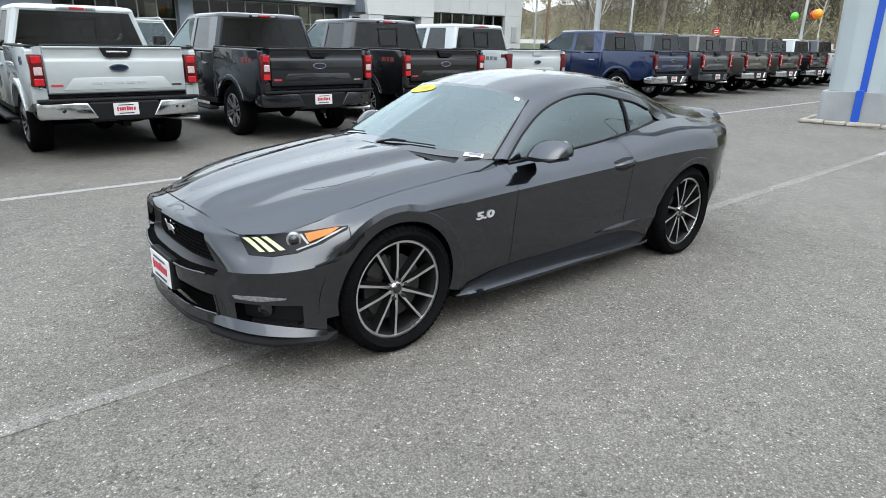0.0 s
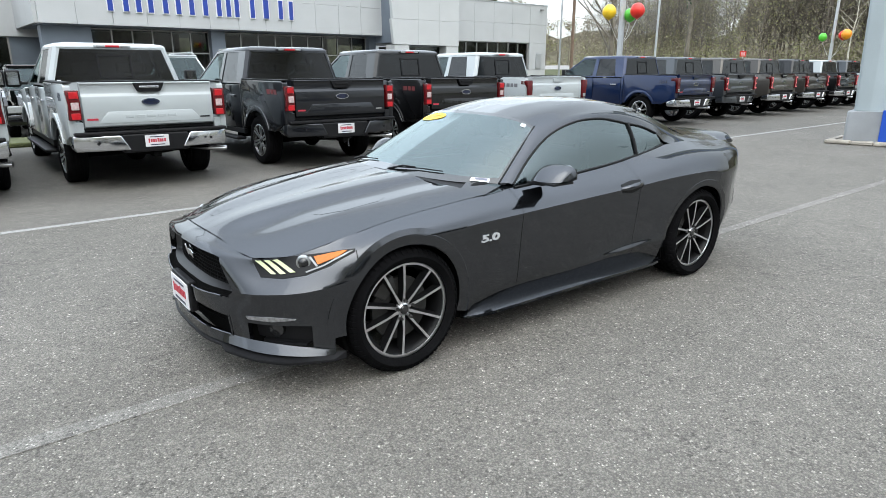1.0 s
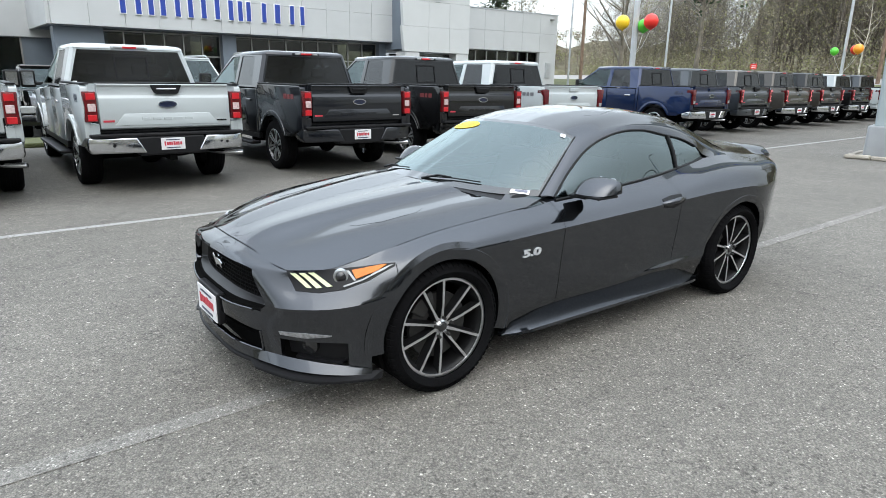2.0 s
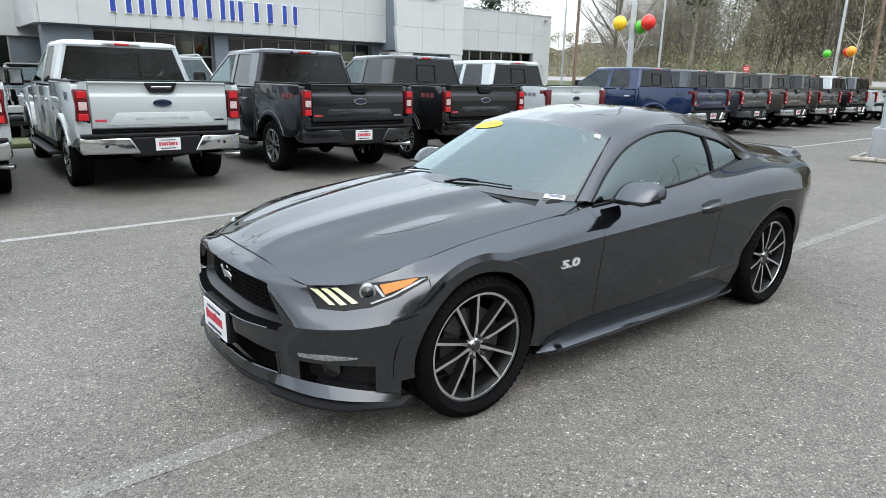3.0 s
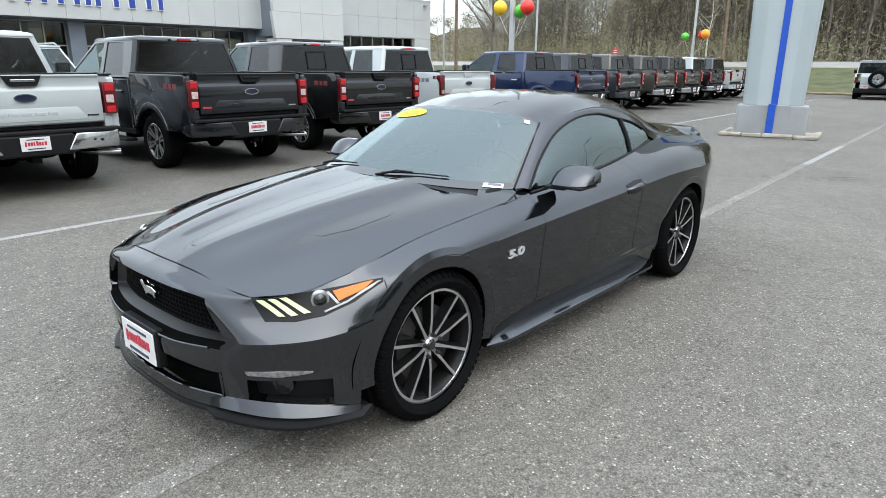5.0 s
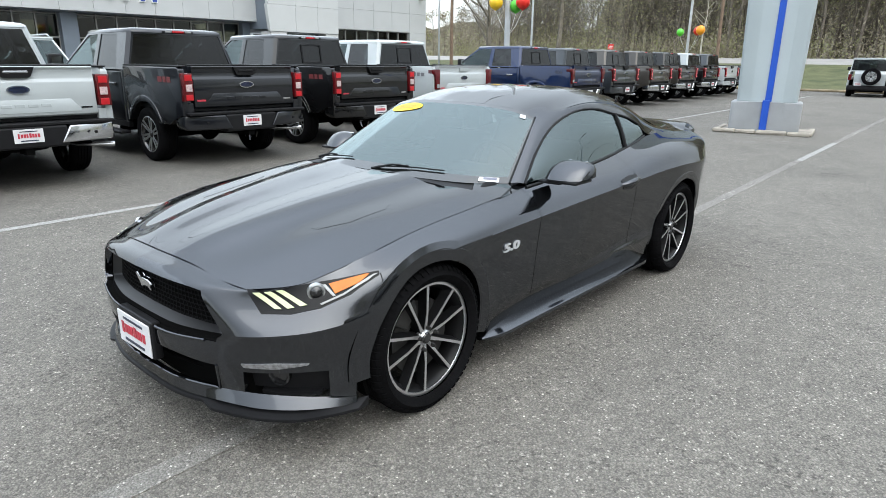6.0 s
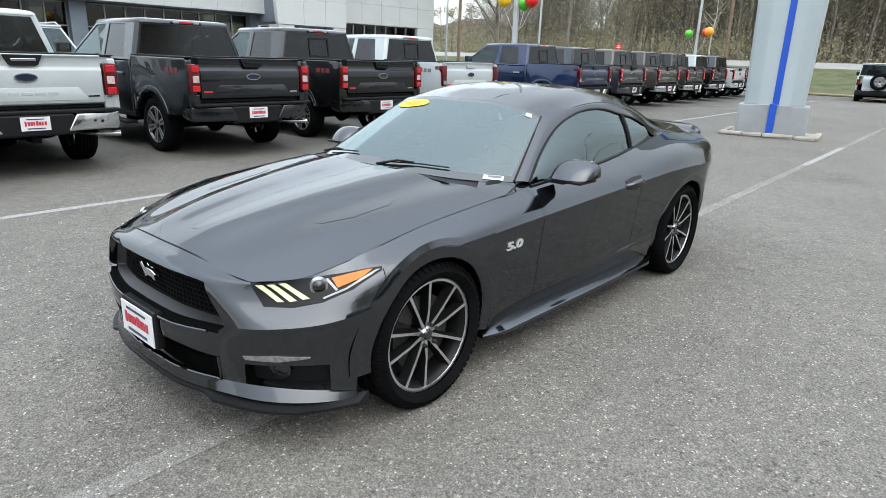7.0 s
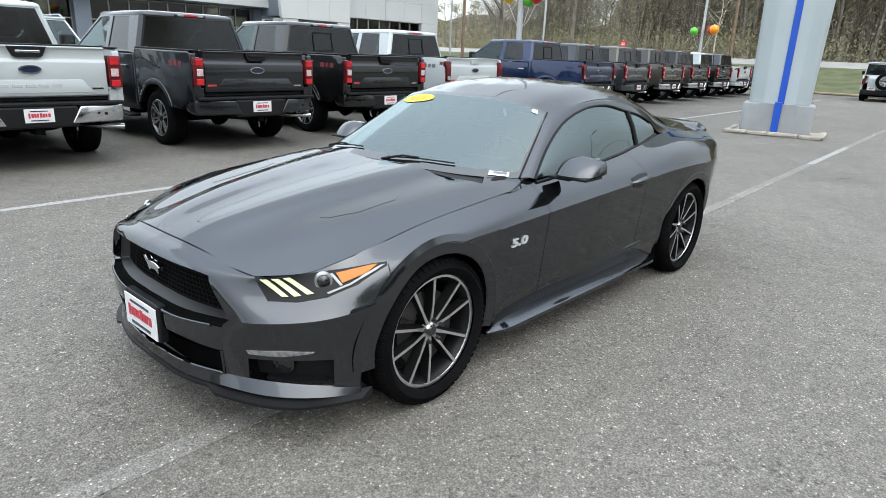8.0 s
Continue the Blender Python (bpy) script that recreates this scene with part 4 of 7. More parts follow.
        if lamp == "block":
            part("reverse_lens", boxed(*sorted((s * 0.865, s * 0.955)), 0.084, 0.1, 1.075, 1.17, 0.006), LENS_PINK, lampo)
            for z0, z1 in ((0.955, 1.035), (1.215, 1.30)):
                part("brake_lens", boxed(*sorted((s * 0.862, s * 0.965)), 0.086, 0.1, z0, z1, 0.006), LENS_LIT, lampo)
        elif lamp == "cee":
            for q in ((0.86, 0.975, 1.27, 1.31), (0.86, 0.885, 1.0, 1.27), (0.86, 0.965, 0.96, 1.0), (0.86, 0.94, 1.10, 1.14)):
                part("light_bar", boxed(*sorted((s * q[0], s * q[1])), 0.084, 0.1, q[2], q[3], 0.004), LENS_ROSE, lampo)
        else:
            part("reverse_lens", boxed(*sorted((s * 0.86, s * 0.945)), 0.084, 0.1, 0.95, 1.03, 0.006), LENS_WHITE, lampo)
        part("rear_sill", boxed(*sorted((s * 0.835, s * (W - 0.005))), 0.15, 0.40, 0.75, 0.915, 0.012), colour, t)
        # white rail marker on the cargo side
        if mark:
            my = 0.40
            for i, wbar in enumerate(mark[1]):
                part("decal_bar", boxed(*sorted((s * (W + 0.001), s * (W + 0.0045))), my, my + wbar, 1.19, 1.265), mark[0], t, "side decal")
                my += wbar + 0.035
    # bed: floor, front wall, rail caps
    part("bed_floor", boxed(-0.92, 0.92, 0.2, 1.86, 0.80, 0.85), BLACK_TRIM, t)
    part("bed_front", boxed(-0.92, 0.92, 1.80, 1.88, 0.80, 1.385), colour, t)
    for s in (-1, 1):
        part("rail_cap", boxed(*sorted((s * 0.90, s * 1.0)), 0.17, 1.88, RAIL + 0.001, RAIL + 0.022, 0.008), BLACK_TRIM, t)
    # tailgate: recessed top ledge, raised lower panel, bars for its lettering, badge
    gate = thing_part("tailgate", t, (0, 0, 0), "tailgate with a pressed centre panel")
    tg = [(0.165, 0.838), (0.13, 0.86), (0.13, 1.235), (0.155, 1.27), (0.16, 1.375), (0.135, 1.40), (0.15, 1.415), (0.26, 1.415), (0.26, 0.838)]
    part("gate_skin", prism(tg, "x", -0.825, 0.825, 0.006, 1), colour, gate, "", 30)
    press = [(-0.66, 0.89), (-0.54, 1.04), (0.54, 1.04), (0.66, 0.89)]
    part("gate_panel", prism(press, "y", 0.123, 0.135, 0.006, 2), colour, gate, "", 40)
    part("gate_cap", boxed(-0.825, 0.825, 0.15, 0.27, 1.416, 1.432, 0.006), BLACK_TRIM, gate)
    if handle == "black":
        part("handle_bezel", prism([(-0.20, 1.405), (-0.15, 1.30), (-0.12, 1.285), (0.12, 1.285), (0.15, 1.30), (0.20, 1.405)], "y", 0.118, 0.165, 0.006), BLACK_TRIM, gate)
        part("handle", boxed(-0.125, 0.125, 0.106, 0.125, 1.335, 1.365, 0.008), CHROME if chrome_bumper else BLACK_TRIM, gate)
    else:
        part("handle", boxed(-0.14, 0.14, 0.122, 0.165, 1.29, 1.365, 0.01), colour, gate)
    for k in range(5):
        part("pressed_bar", boxed(-0.33 + k * 0.135, -0.225 + k * 0.135, 0.119, 0.1235, 0.955, 0.99, 0.002, 1), colour, gate)
    bd = part("badge", oval(bmesh.new(), 0.235, 0.095, 0.112, 0.132, (0, 1.155)), CHROME, gate, "oval badge with a chrome rim")
    part("badge_face", oval(bmesh.new(), 0.205, 0.072, 0.106, 0.113, (0, 1.155)), BADGE_BLUE, bd)
    part("dealer_mark", boxed(-0.79, -0.66, 0.124, 0.131, 0.935, 0.96), PLATE_RED, gate, "small red dealer sticker")
    part("trim_mark", boxed(0.64, 0.77, 0.124, 0.131, 0.925, 0.945), CHROME, gate)
    # rear bumper
    bump = thing_part("rear_bumper", t, (0, 0, 0), "chrome rear bumper" if chrome_bumper else "painted rear bumper")
    bmat = CHROME if chrome_bumper else colour
    for s in (-1, 1):
        o = [(s * 0.33, 0.54), (s * 0.44, 0.74), (s * 0.99, 0.745), (s * 1.0, 0.60), (s * 0.97, 0.54)]
        bb = prism(o, "y", 0.0, 0.24, 0.02, 3)
        for v in bb.verts:
            v.co.y += 0.16 * max(0, abs(v.co.x) - 0.6) ** 2 / 0.16
        part("bumper_end", bb, bmat, bump, "", 35)
        part("sensor", lathe(bmesh.new(), [(0.0, 0.0), (0.018, 0.0), (0.018, 0.02)], 12, "y", (s * 0.72, -0.004, 0.645)), BLACK_TRIM, bump)
    part("bumper_centre", boxed(-0.42, 0.42, 0.03, 0.26, 0.50, 0.745, 0.02), BLACK_TRIM, bump, "black plate recess")
    part("step_pad", boxed(-0.97, 0.97, 0.04, 0.30, 0.747, 0.79, 0.012), BLACK_TRIM, bump, "black step pad")
    plate(bump, pose(0, 0.027, 0.645))
    part("hitch", boxed(-0.05, 0.05, 0.06, 0.3, 0.42, 0.50, 0.008), UNDER, t, "tow hitch receiver")
    part("exhaust", tube(bmesh.new(), [(0.55, 1.0, 0.46), (0.70, 0.45, 0.46), (0.80, 0.30, 0.46), (1.0, 0.20, 0.455)], 0.033, 12), CHROME, t, "", 40)
    part("rear_axle", tube(bmesh.new(), [(-0.8, ax1, 0.40), (0.8, ax1, 0.40)], 0.06, 8), UNDER, t)
    part("differential", lathe(bmesh.new(), [(0.0, -0.17), (0.10, -0.14), (0.16, 0.0), (0.10, 0.14), (0.0, 0.17)], 16, "y", (0, ax1, 0.40)), UNDER, t, "", 40)
    part("chassis_frame", box(boxed(-0.50, -0.38, 0.3, 5.4, 0.50, 0.66), 0.38, 0.50, 0.3, 5.4, 0.50, 0.66), UNDER, t)
    part("spare_wheel", lathe(bmesh.new(), [(0.0, 0.44), (0.36, 0.44), (0.37, 0.52), (0.36, 0.60), (0.0, 0.60)], 24, "z", (0, 0.62, 0)), RUBBER, t)
    # cab
    part("cab_floor", boxed(-0.93, 0.93, 1.9, 4.5, 0.52, 0.62), UNDER, t)
    part("cab_back", boxed(-0.93, 0.93, 1.89, 1.95, 0.62, 1.33), colour, t)
    part("hood", prism([(4.38, 1.27), (4.42, 1.30), (5.65, 1.20), (5.80, 1.12), (5.86, 0.95), (5.86, 0.50), (4.38, 0.50)], "x", -0.915, 0.915, 0.03, 2), colour, t, "", 35)
    zb, zt = 1.335, 1.905
    B = {"r": (0.90, 1.925), "c": (0.955, 1.97), "w": (0.96, 2.20), "m": (0.965, 3.00), "n": (0.965, 3.07), "f": (0.945, 4.42)}
    T = {"r": (0.74, 2.015), "c": (0.79, 2.07), "w": (0.795, 2.34), "m": (0.80, 3.00), "n": (0.80, 3.05), "f": (0.745, 3.62)}
    for d in (B, T):
        for k, (px, py) in list(d.items()):
            d[k + "l"], d[k + "r"] = (-px, py), (px, py)

    def q(a, b):
        return [(*B[a], zb), (*B[b], zb), (*T[b], zt), (*T[a], zt)]

    quads = [(q("rl", "rr"), 0.045), (q("wl", "ml"), 0.05), (q("nl", "fl"), 0.05), (q("wr", "mr"), 0.05), (q("nr", "fr"), 0.05), (q("fl", "fr"), 0.06)]
    for s in "lr":
        quads += [(q("r" + s, "c" + s), False), (q("c" + s, "w" + s), False), (q("m" + s, "n" + s), False)]
    shell, panes = windowed(quads, 0.055)
    part("cab_frame", shell, colour, t, "", 30)
    for pane, nm in zip(panes, ("rear_window", "rear_side_window", "front_side_window", "rear_side_window", "front_side_window", "windshield")):
        part(nm, pane, CLEAR_GLASS if nm in ("windshield", "front_side_window") else AUTO_GLASS, t).data.materials.append(INNER_FACE)
    roof = bmesh.new()
    pts = [(-0.75, 2.0), (0.75, 2.0), (0.805, 2.09), (0.81, 3.02), (0.75, 3.66), (-0.75, 3.66), (-0.81, 3.02), (-0.805, 2.09)]
    low = [roof.verts.new((px, py, zt - 0.012)) for px, py in pts]
    mid = [roof.verts.new((px * 0.99, 2.9 + (py - 2.9) * 0.99, zt + 0.018)) for px, py in pts]
    shoulder = [roof.verts.new((px * 0.94, 2.9 + (py - 2.9) * 0.94, zt + 0.044)) for px, py in pts]
    top = [roof.verts.new((px * 0.78, 2.9 + (py - 2.9) * 0.80, zt + 0.062)) for px, py in pts]
    for a, b in ((low, mid), (mid, shoulder), (shoulder, top)):
        for i in range(8):
            j = (i + 1) % 8
            roof.faces.new((a[i], a[j], b[j], b[i]))
    roof.faces.new(top)
    roof.faces.new(low[::-1])
    part("roof", roof, colour, t, "", 50)
    bl = part("brake_light_bar", boxed(-0.26, 0.26, 1.985, 2.04, zt - 0.012, zt + 0.028, 0.01), colour, t)
    part("brake_light", boxed(-0.10, 0.10, 1.976, 2.0, zt - 0.008, zt + 0.024, 0.006), LENS_LIT, bl, "red high brake light")
    for s in (-1, 1):
        part("cargo_light", boxed(*sorted((s * 0.115, s * 0.22)), 1.978, 2.0, zt - 0.008, zt + 0.022, 0.006), LENS_WHITE, bl)
    if slider:
        n = Vector((0, -0.94, 0.31))
        fr = bmesh.new()
        for a0, a1, b0, b1 in ((-0.24, 0.24, 0.10, 0.125), (-0.24, 0.24, 0.43, 0.455), (-0.24, -0.215, 0.125, 0.43), (0.215, 0.24, 0.125, 0.43)):
            vs = [fr.verts.new((xx, 1.925 + 0.09 * zz / 0.57 + dd, zb + zz)) for dd in (-0.004, 0.004) for xx, zz in ((a0, b0), (a1, b0), (a1, b1), (a0, b1))]
            for qd in ((0, 1, 2, 3), (7, 6, 5, 4), (0, 4, 5, 1), (1, 5, 6, 2), (2, 6, 7, 3), (3, 7, 4, 0)):
                fr.faces.new([vs[i] for i in qd])
        part("slider_frame", fr, BLACK_TRIM, t)
    part("window_sticker", boxed(-0.82, -0.77, 1.928, 1.933, 1.39, 1.42), SIGN_WHITE, t)
    # seats
    for sx, sy in ((-0.42, 2.35), (0.42, 2.35), (-0.42, 3.3), (0.42, 3.3)):
        sb = boxed(sx - 0.27, sx + 0.27, sy, sy + 0.16, 0.9, 1.48, 0.05)
        box(sb, sx - 0.13, sx + 0.13, sy + 0.02, sy + 0.12, 1.50, 1.68, 0.04)
        part("seat", sb, CABIN, t)
    part("dashboard", boxed(-0.9, 0.9, 4.1, 4.4, 0.9, 1.32, 0.05), CABIN, t)
    # wheels
    rims = rims or (ALLOY, GLOSS_BLACK, 6)
    for s in (-1, 1):
        for wy in (ax1, ax2):
            wheel("wheel", t, (s * 0.855, wy, R), R, 0.275, 0.262, rims[2] * 2, rims[0], rims[1], s, 0.12, 0.3 * s + wy, 0.042)
    return t


WHITE_PAINT = paint("white_car_paint", (0.37, 0.40, 0.41), 0.0)
GREY_PAINT = paint("dark_grey_metallic", (0.0125, 0.014, 0.018), 0.5)
BLACK_PAINT = paint("charcoal_metallic", (0.0075, 0.0075, 0.0082), 0.5)
BLUE_PAINT = paint("deep_blue_metallic", (0.0065, 0.017, 0.060), 0.5)
STONE_PAINT = paint("stone_grey_metallic", (0.075, 0.068, 0.060), 0.5)
BRONZE_PAINT = paint("bronze_grey_metallic", (0.056, 0.050, 0.044), 0.5)
SILVER_PAINT = paint("lead_grey_metallic", (0.045, 0.05, 0.056), 0.5)
DECAL_RED = material("red_decal", (0.13, 0.02, 0.022), 0.5, 0, 0.05, 20)
DECAL_GREY = material("grey_decal", (0.14, 0.14, 0.15), 0.5, 0, 0.05, 20)

pickup(-2.25, 5.60, 0, WHITE_PAINT, "white crew-cab pickup with chrome bumper", True, "block", "black")
white_truck = pickup(0.42, 5.70, 0.6, WHITE_PAINT, "white crew-cab pickup with chrome bumper and black handle", True, "block", "black")
pickup(3.37, 5.76, 0.6, GREY_PAINT, "dark grey crew-cab pickup with painted bumper", False, "block", "black", mark=(DECAL_RED, (0.1, 0.08, 0.12)), slider=False)
pickup(6.18, 5.98, 0.6, BLACK_PAINT, "charcoal crew-cab pickup with chrome wheel arch trim", False, "block", "black", mark=(DECAL_RED, (0.1, 0.08, 0.12)), arch_trim=CHROME)
pickup(9.32, 6.50, 0.6, WHITE_PAINT, "white crew-cab pickup with sport decal", False, "notch", "plain", mark=(DECAL_GREY, (0.1, 0.08, 0.1, 0.07)))
blue_truck = pickup(15.36, 6.72, 0.6, BLUE_PAINT, "deep blue crew-cab pickup with chrome wheels", True, "notch", "plain", rims=(CHROME, ALLOY, 3))
ROW = ((18.42, 7.0, SILVER_PAINT, "lead grey crew-cab pickup in the far row", False), (21.3, 7.0, STONE_PAINT, "stone grey crew-cab pickup in the far row", True),
       (24.3, 7.15, BRONZE_PAINT, "bronze grey crew-cab pickup with chrome bumper", True), (27.3, 7.25, BLACK_PAINT, "charcoal crew-cab pickup in the far row", True),
       (30.3, 7.35, WHITE_PAINT, "white crew-cab pickup at the row's end", False), (33.3, 7.45, SILVER_PAINT, "lead grey crew-cab pickup at the row's end", True))
for px, py, pm, pl, ch in ROW:
    pickup(px, py, 0.8, pm, pl, ch, "cee", "black", boards=False)


# ---- the coupe ----
from mathutils.bvhtree import BVHTree

COUPE_PAINT = paint("magnetic_grey_metallic", (0.043, 0.0465, 0.054), 0.92, 0.14)
COUPE_PAINT.node_tree.nodes["Principled BSDF"].inputs["Coat IOR"].default_value = 1.53
COUPE_PAINT.node_tree.nodes["Principled BSDF"].inputs["Specular IOR Level"].default_value = 0.1
COUPE_PAINT.node_tree.nodes["Principled BSDF"].inputs["Coat Roughness"].default_value = 0.035
COUPE_GLASS = glass("windshield_glass", (0.20, 0.27, 0.265), 0.06, ior=2.1, sheen=(0.86, 1.0, 1.0))
SIDE_GLASS = glass("tinted_side_glass", (0.18, 0.25, 0.25), ior=2.1, sheen=(0.86, 1.0, 1.0))
FRIT = material("black_glass_border", (0.006, 0.007, 0.007), 0.15, 0, 0.1, 9, coat=1.0, spec=0.1)
FRIT.node_tree.nodes["Principled BSDF"].inputs["Coat IOR"].default_value = 1.8
MACHINED = material("machined_alloy", (0.62, 0.62, 0.63), 0.28, 0.9, 0.05, 30, 0.05, 400)
WHEEL_BLACK = material("wheel_black", (0.007, 0.007, 0.0075), 0.4, 0, 0.15, 12, spec=0.2)
IRON = material("brake_iron", (0.035, 0.034, 0.033), 0.5, 0.5, 0.15, 30)
LAMP_BLACK = material("lamp_black", (0.006, 0.006, 0.007), 0.3, 0, 0.1, 20, spec=0.2)
MESH_BLACK = material("grille_mesh_black", (0.004, 0.004, 0.0045), 0.6, 0, 0.1, 40, spec=0.08)
GRILLE_DARK = material("satin_grille_plastic", (0.010, 0.010, 0.011), 0.5, 0, 0.12, 20)
LAMP_BAR = material("lit_lamp_bar", (0.52, 0.56, 0.34), 0.35, 0, 0.04, 40, glow=0.03)
STICKER_YELLOW = material("yellow_sticker", (0.85, 0.55, 0.01), 0.5, 0, 0.04, 30)
TURN_LENS = material("turn_signal_lens", (0.20, 0.20, 0.205), 0.3, 0.3, 0.45, 60, coat=0.6)
LAMP_CHROME = material("lamp_chrome", (0.20, 0.205, 0.21), 0.3, 0.8, 0.1, 60)
BADGE_SILVER = material("badge_silver", (0.55, 0.56, 0.58), 0.35, 0.25, 0.05, 60)
ORANGE_INK = material("orange_ink", (0.75, 0.30, 0.02), 0.5, 0, 0.04, 30)
GREY_INK = material("grey_ink", (0.14, 0.15, 0.2), 0.5, 0, 0.04, 30)


def glide(P, n):
    """A smooth curve through points (along the first axis), n steps to a span."""
    P = np.asarray(P, float)
    flat = P.reshape(len(P), -1, 3)
    h = np.maximum(np.linalg.norm(np.diff(flat, axis=0), axis=2).mean(axis=1), 1e-6)
    d = np.diff(P, axis=0) / h.reshape((-1,) + (1,) * (P.ndim - 1))
    m = np.empty_like(P)
    m[0], m[-1] = d[0], d[-1]
    for i in range(1, len(P) - 1):
        m[i] = (d[i - 1] * h[i] + d[i] * h[i - 1]) / (h[i - 1] + h[i])
    out = []
    for i in range(len(h)):
        for k in range(n):
            t = k / n
            out.append((2 * t ** 3 - 3 * t ** 2 + 1) * P[i] + (t ** 3 - 2 * t ** 2 + t) * h[i] * m[i]
                       + (3 * t ** 2 - 2 * t ** 3) * P[i + 1] + (t ** 3 - t ** 2) * h[i] * m[i + 1])
    out.append(P[-1])
    return np.array(out)


def net(rows, nu, nv):
    """A smooth surface through rows of control points."""
    a = glide(np.asarray(rows, float), nv)
    return glide(a.transpose(1, 0, 2), nu).transpose(1, 0, 2)


def panel(name, g, mat, parent, side=1, gap=0.002, flange=0.018, holes=(), label="", smooth=32, wrap=()):
    """A sheet from a grid of points, its edge rolled inwards; holes: (row0, row1, col0, col1). wrap: edges with no gap."""
    g = np.array(g, float)
    if "left" not in wrap:
        g[:, 0] += (g[:, 1] - g[:, 0]) / np.maximum(np.linalg.norm(g[:, 1] - g[:, 0], axis=1), 1e-6)[:, None] * gap
    if "right" not in wrap:
        g[:, -1] += (g[:, -2] - g[:, -1]) / np.maximum(np.linalg.norm(g[:, -2] - g[:, -1], axis=1), 1e-6)[:, None] * gap
    if "top" not in wrap:
        g[0] += (g[1] - g[0]) / np.maximum(np.linalg.norm(g[1] - g[0], axis=1), 1e-6)[:, None] * gap
    g = g * (1, side, 1)
    bm = bmesh.new()
    R, C = g.shape[:2]
    vs = [[bm.verts.new(g[r, c]) for c in range(C)] for r in range(R)]

    def open_at(r, c):
        return any(a <= r < b and d <= c < e for a, b, d, e in holes)

    for r in range(R - 1):
        for c in range(C - 1):
            if not open_at(r, c):
                q = [vs[r][c], vs[r][c + 1], vs[r + 1][c + 1], vs[r + 1][c]]
                if side < 0:
                    q.reverse()
                bm.faces.new(q)
    bmesh.ops.delete(bm, geom=[v for v in bm.verts if not v.link_faces], context="VERTS")
    bmesh.ops.remove_doubles(bm, verts=bm.verts, dist=1e-5)
    bm.normal_update()
    if flange:
        rim = [e for e in bm.edges if e.is_boundary and not (side and abs(e.verts[0].co.y) < 1e-5 and abs(e.verts[1].co.y) < 1e-5)]
        nrm = {v: v.normal.copy() for e in rim for v in e.verts}
        mid = Vector((1.4, 0, 0.55))
        ext = bmesh.ops.extrude_edge_only(bm, edges=rim)
        new_vs = [v for v in ext["geom"] if isinstance(v, bmesh.types.BMVert)]
        old = {tuple(round(c, 6) for c in v.co): n for v, n in nrm.items()}
        for v in new_vs:
            n = old.get(tuple(round(c, 6) for c in v.co), Vector((0, 0, 1)))
            if n.dot(v.co - mid) < 0:
                n = -n
            v.co -= n * flange
    me = bpy.data.meshes.new(name)
    lim = radians(smooth)
    for f in bm.faces:
        f.smooth = True
    for e in bm.edges:
        if len(e.link_faces) == 2 and e.calc_face_angle(0) > lim:
            e.smooth = False
    bm.to_mesh(me)
    bm.free()
    me.materials.append(mat)
    ob = new(name, me)
    ob.parent = parent
    if label:
        ob["label"] = label
    return ob


def sheet(name, bm, mat, parent, label=""):
    """An open smooth sheet whose faces keep the way they look."""
    me = bpy.data.meshes.new(name)
    for f in bm.faces:
        f.smooth = True
    bm.to_mesh(me)
    bm.free()
    me.materials.append(mat)
    ob = new(name, me)
    ob.parent = parent
    ob["label"] = label
    return ob


def mirrored(g):
    """A half grid (columns from the middle outwards) made whole."""
    g = np.asarray(g, float)
    return np.concatenate([(g * (1, -1, 1))[:, :0:-1], g], axis=1)


HUB_Z, R_ARCH = 0.343, 0.375
NU, NV = 20, 6

# Character lines of the body, from the middle of the nose round the side to the middle of the tail.
SEAM = [(-0.775, 0, 0.752), (-0.755, 0.30, 0.738), (-0.70, 0.57, 0.69), (-0.56, 0.70, 0.704), (-0.45, 0.755, 0.737), (-0.32, 0.79, 0.774), (0, 0.80, 0.832), (0.37, 0.805, 0.869),
        (0.82, 0.775, 0.895), (1.35, 0.765, 0.922), (1.94, 0.735, 0.962), (2.35, 0.695, 1.012), (2.72, 0.685, 1.037), (3.09, 0.68, 1.02), (3.45, 0.67, 1.0), (3.62, 0.60, 0.972), (3.75, 0.40, 0.985), (3.80, 0, 0.99)]
BROW = [(-0.872, 0, 0.703), (-0.858, 0.25, 0.699), (-0.815, 0.44, 0.685), (-0.685, 0.645, 0.602), (-0.515, 0.79, 0.63), (-0.36, 0.868, 0.688), (0, 0.905, 0.783), (0.37, 0.898, 0.806),
        (0.82, 0.868, 0.832), (1.35, 0.862, 0.853), (1.94, 0.868, 0.878), (2.35, 0.868, 0.93), (2.72, 0.87, 0.95), (3.09, 0.862, 0.94), (3.44, 0.7873, 0.925), (3.645, 0.6216, 0.905), (3.78, 0.396, 0.905), (3.83, 0, 0.905)]
CREASE = [(-0.882, 0, 0.535), (-0.868, 0.27, 0.533), (-0.8, 0.545, 0.53), (-0.695, 0.705, 0.535), (-0.545, 0.832, 0.552), (-0.374, 0.905, 0.585), (0, 0.935, 0.735), (0.37, 0.926, 0.755),
        (0.82, 0.913, 0.766), (1.35, 0.915, 0.786), (1.94, 0.92, 0.808), (2.35, 0.938, 0.83), (2.72, 0.953, 0.835), (3.09, 0.933, 0.815), (3.42, 0.8214, 0.805), (3.645, 0.6578, 0.79), (3.81, 0.4224, 0.79), (3.86, 0, 0.79)]
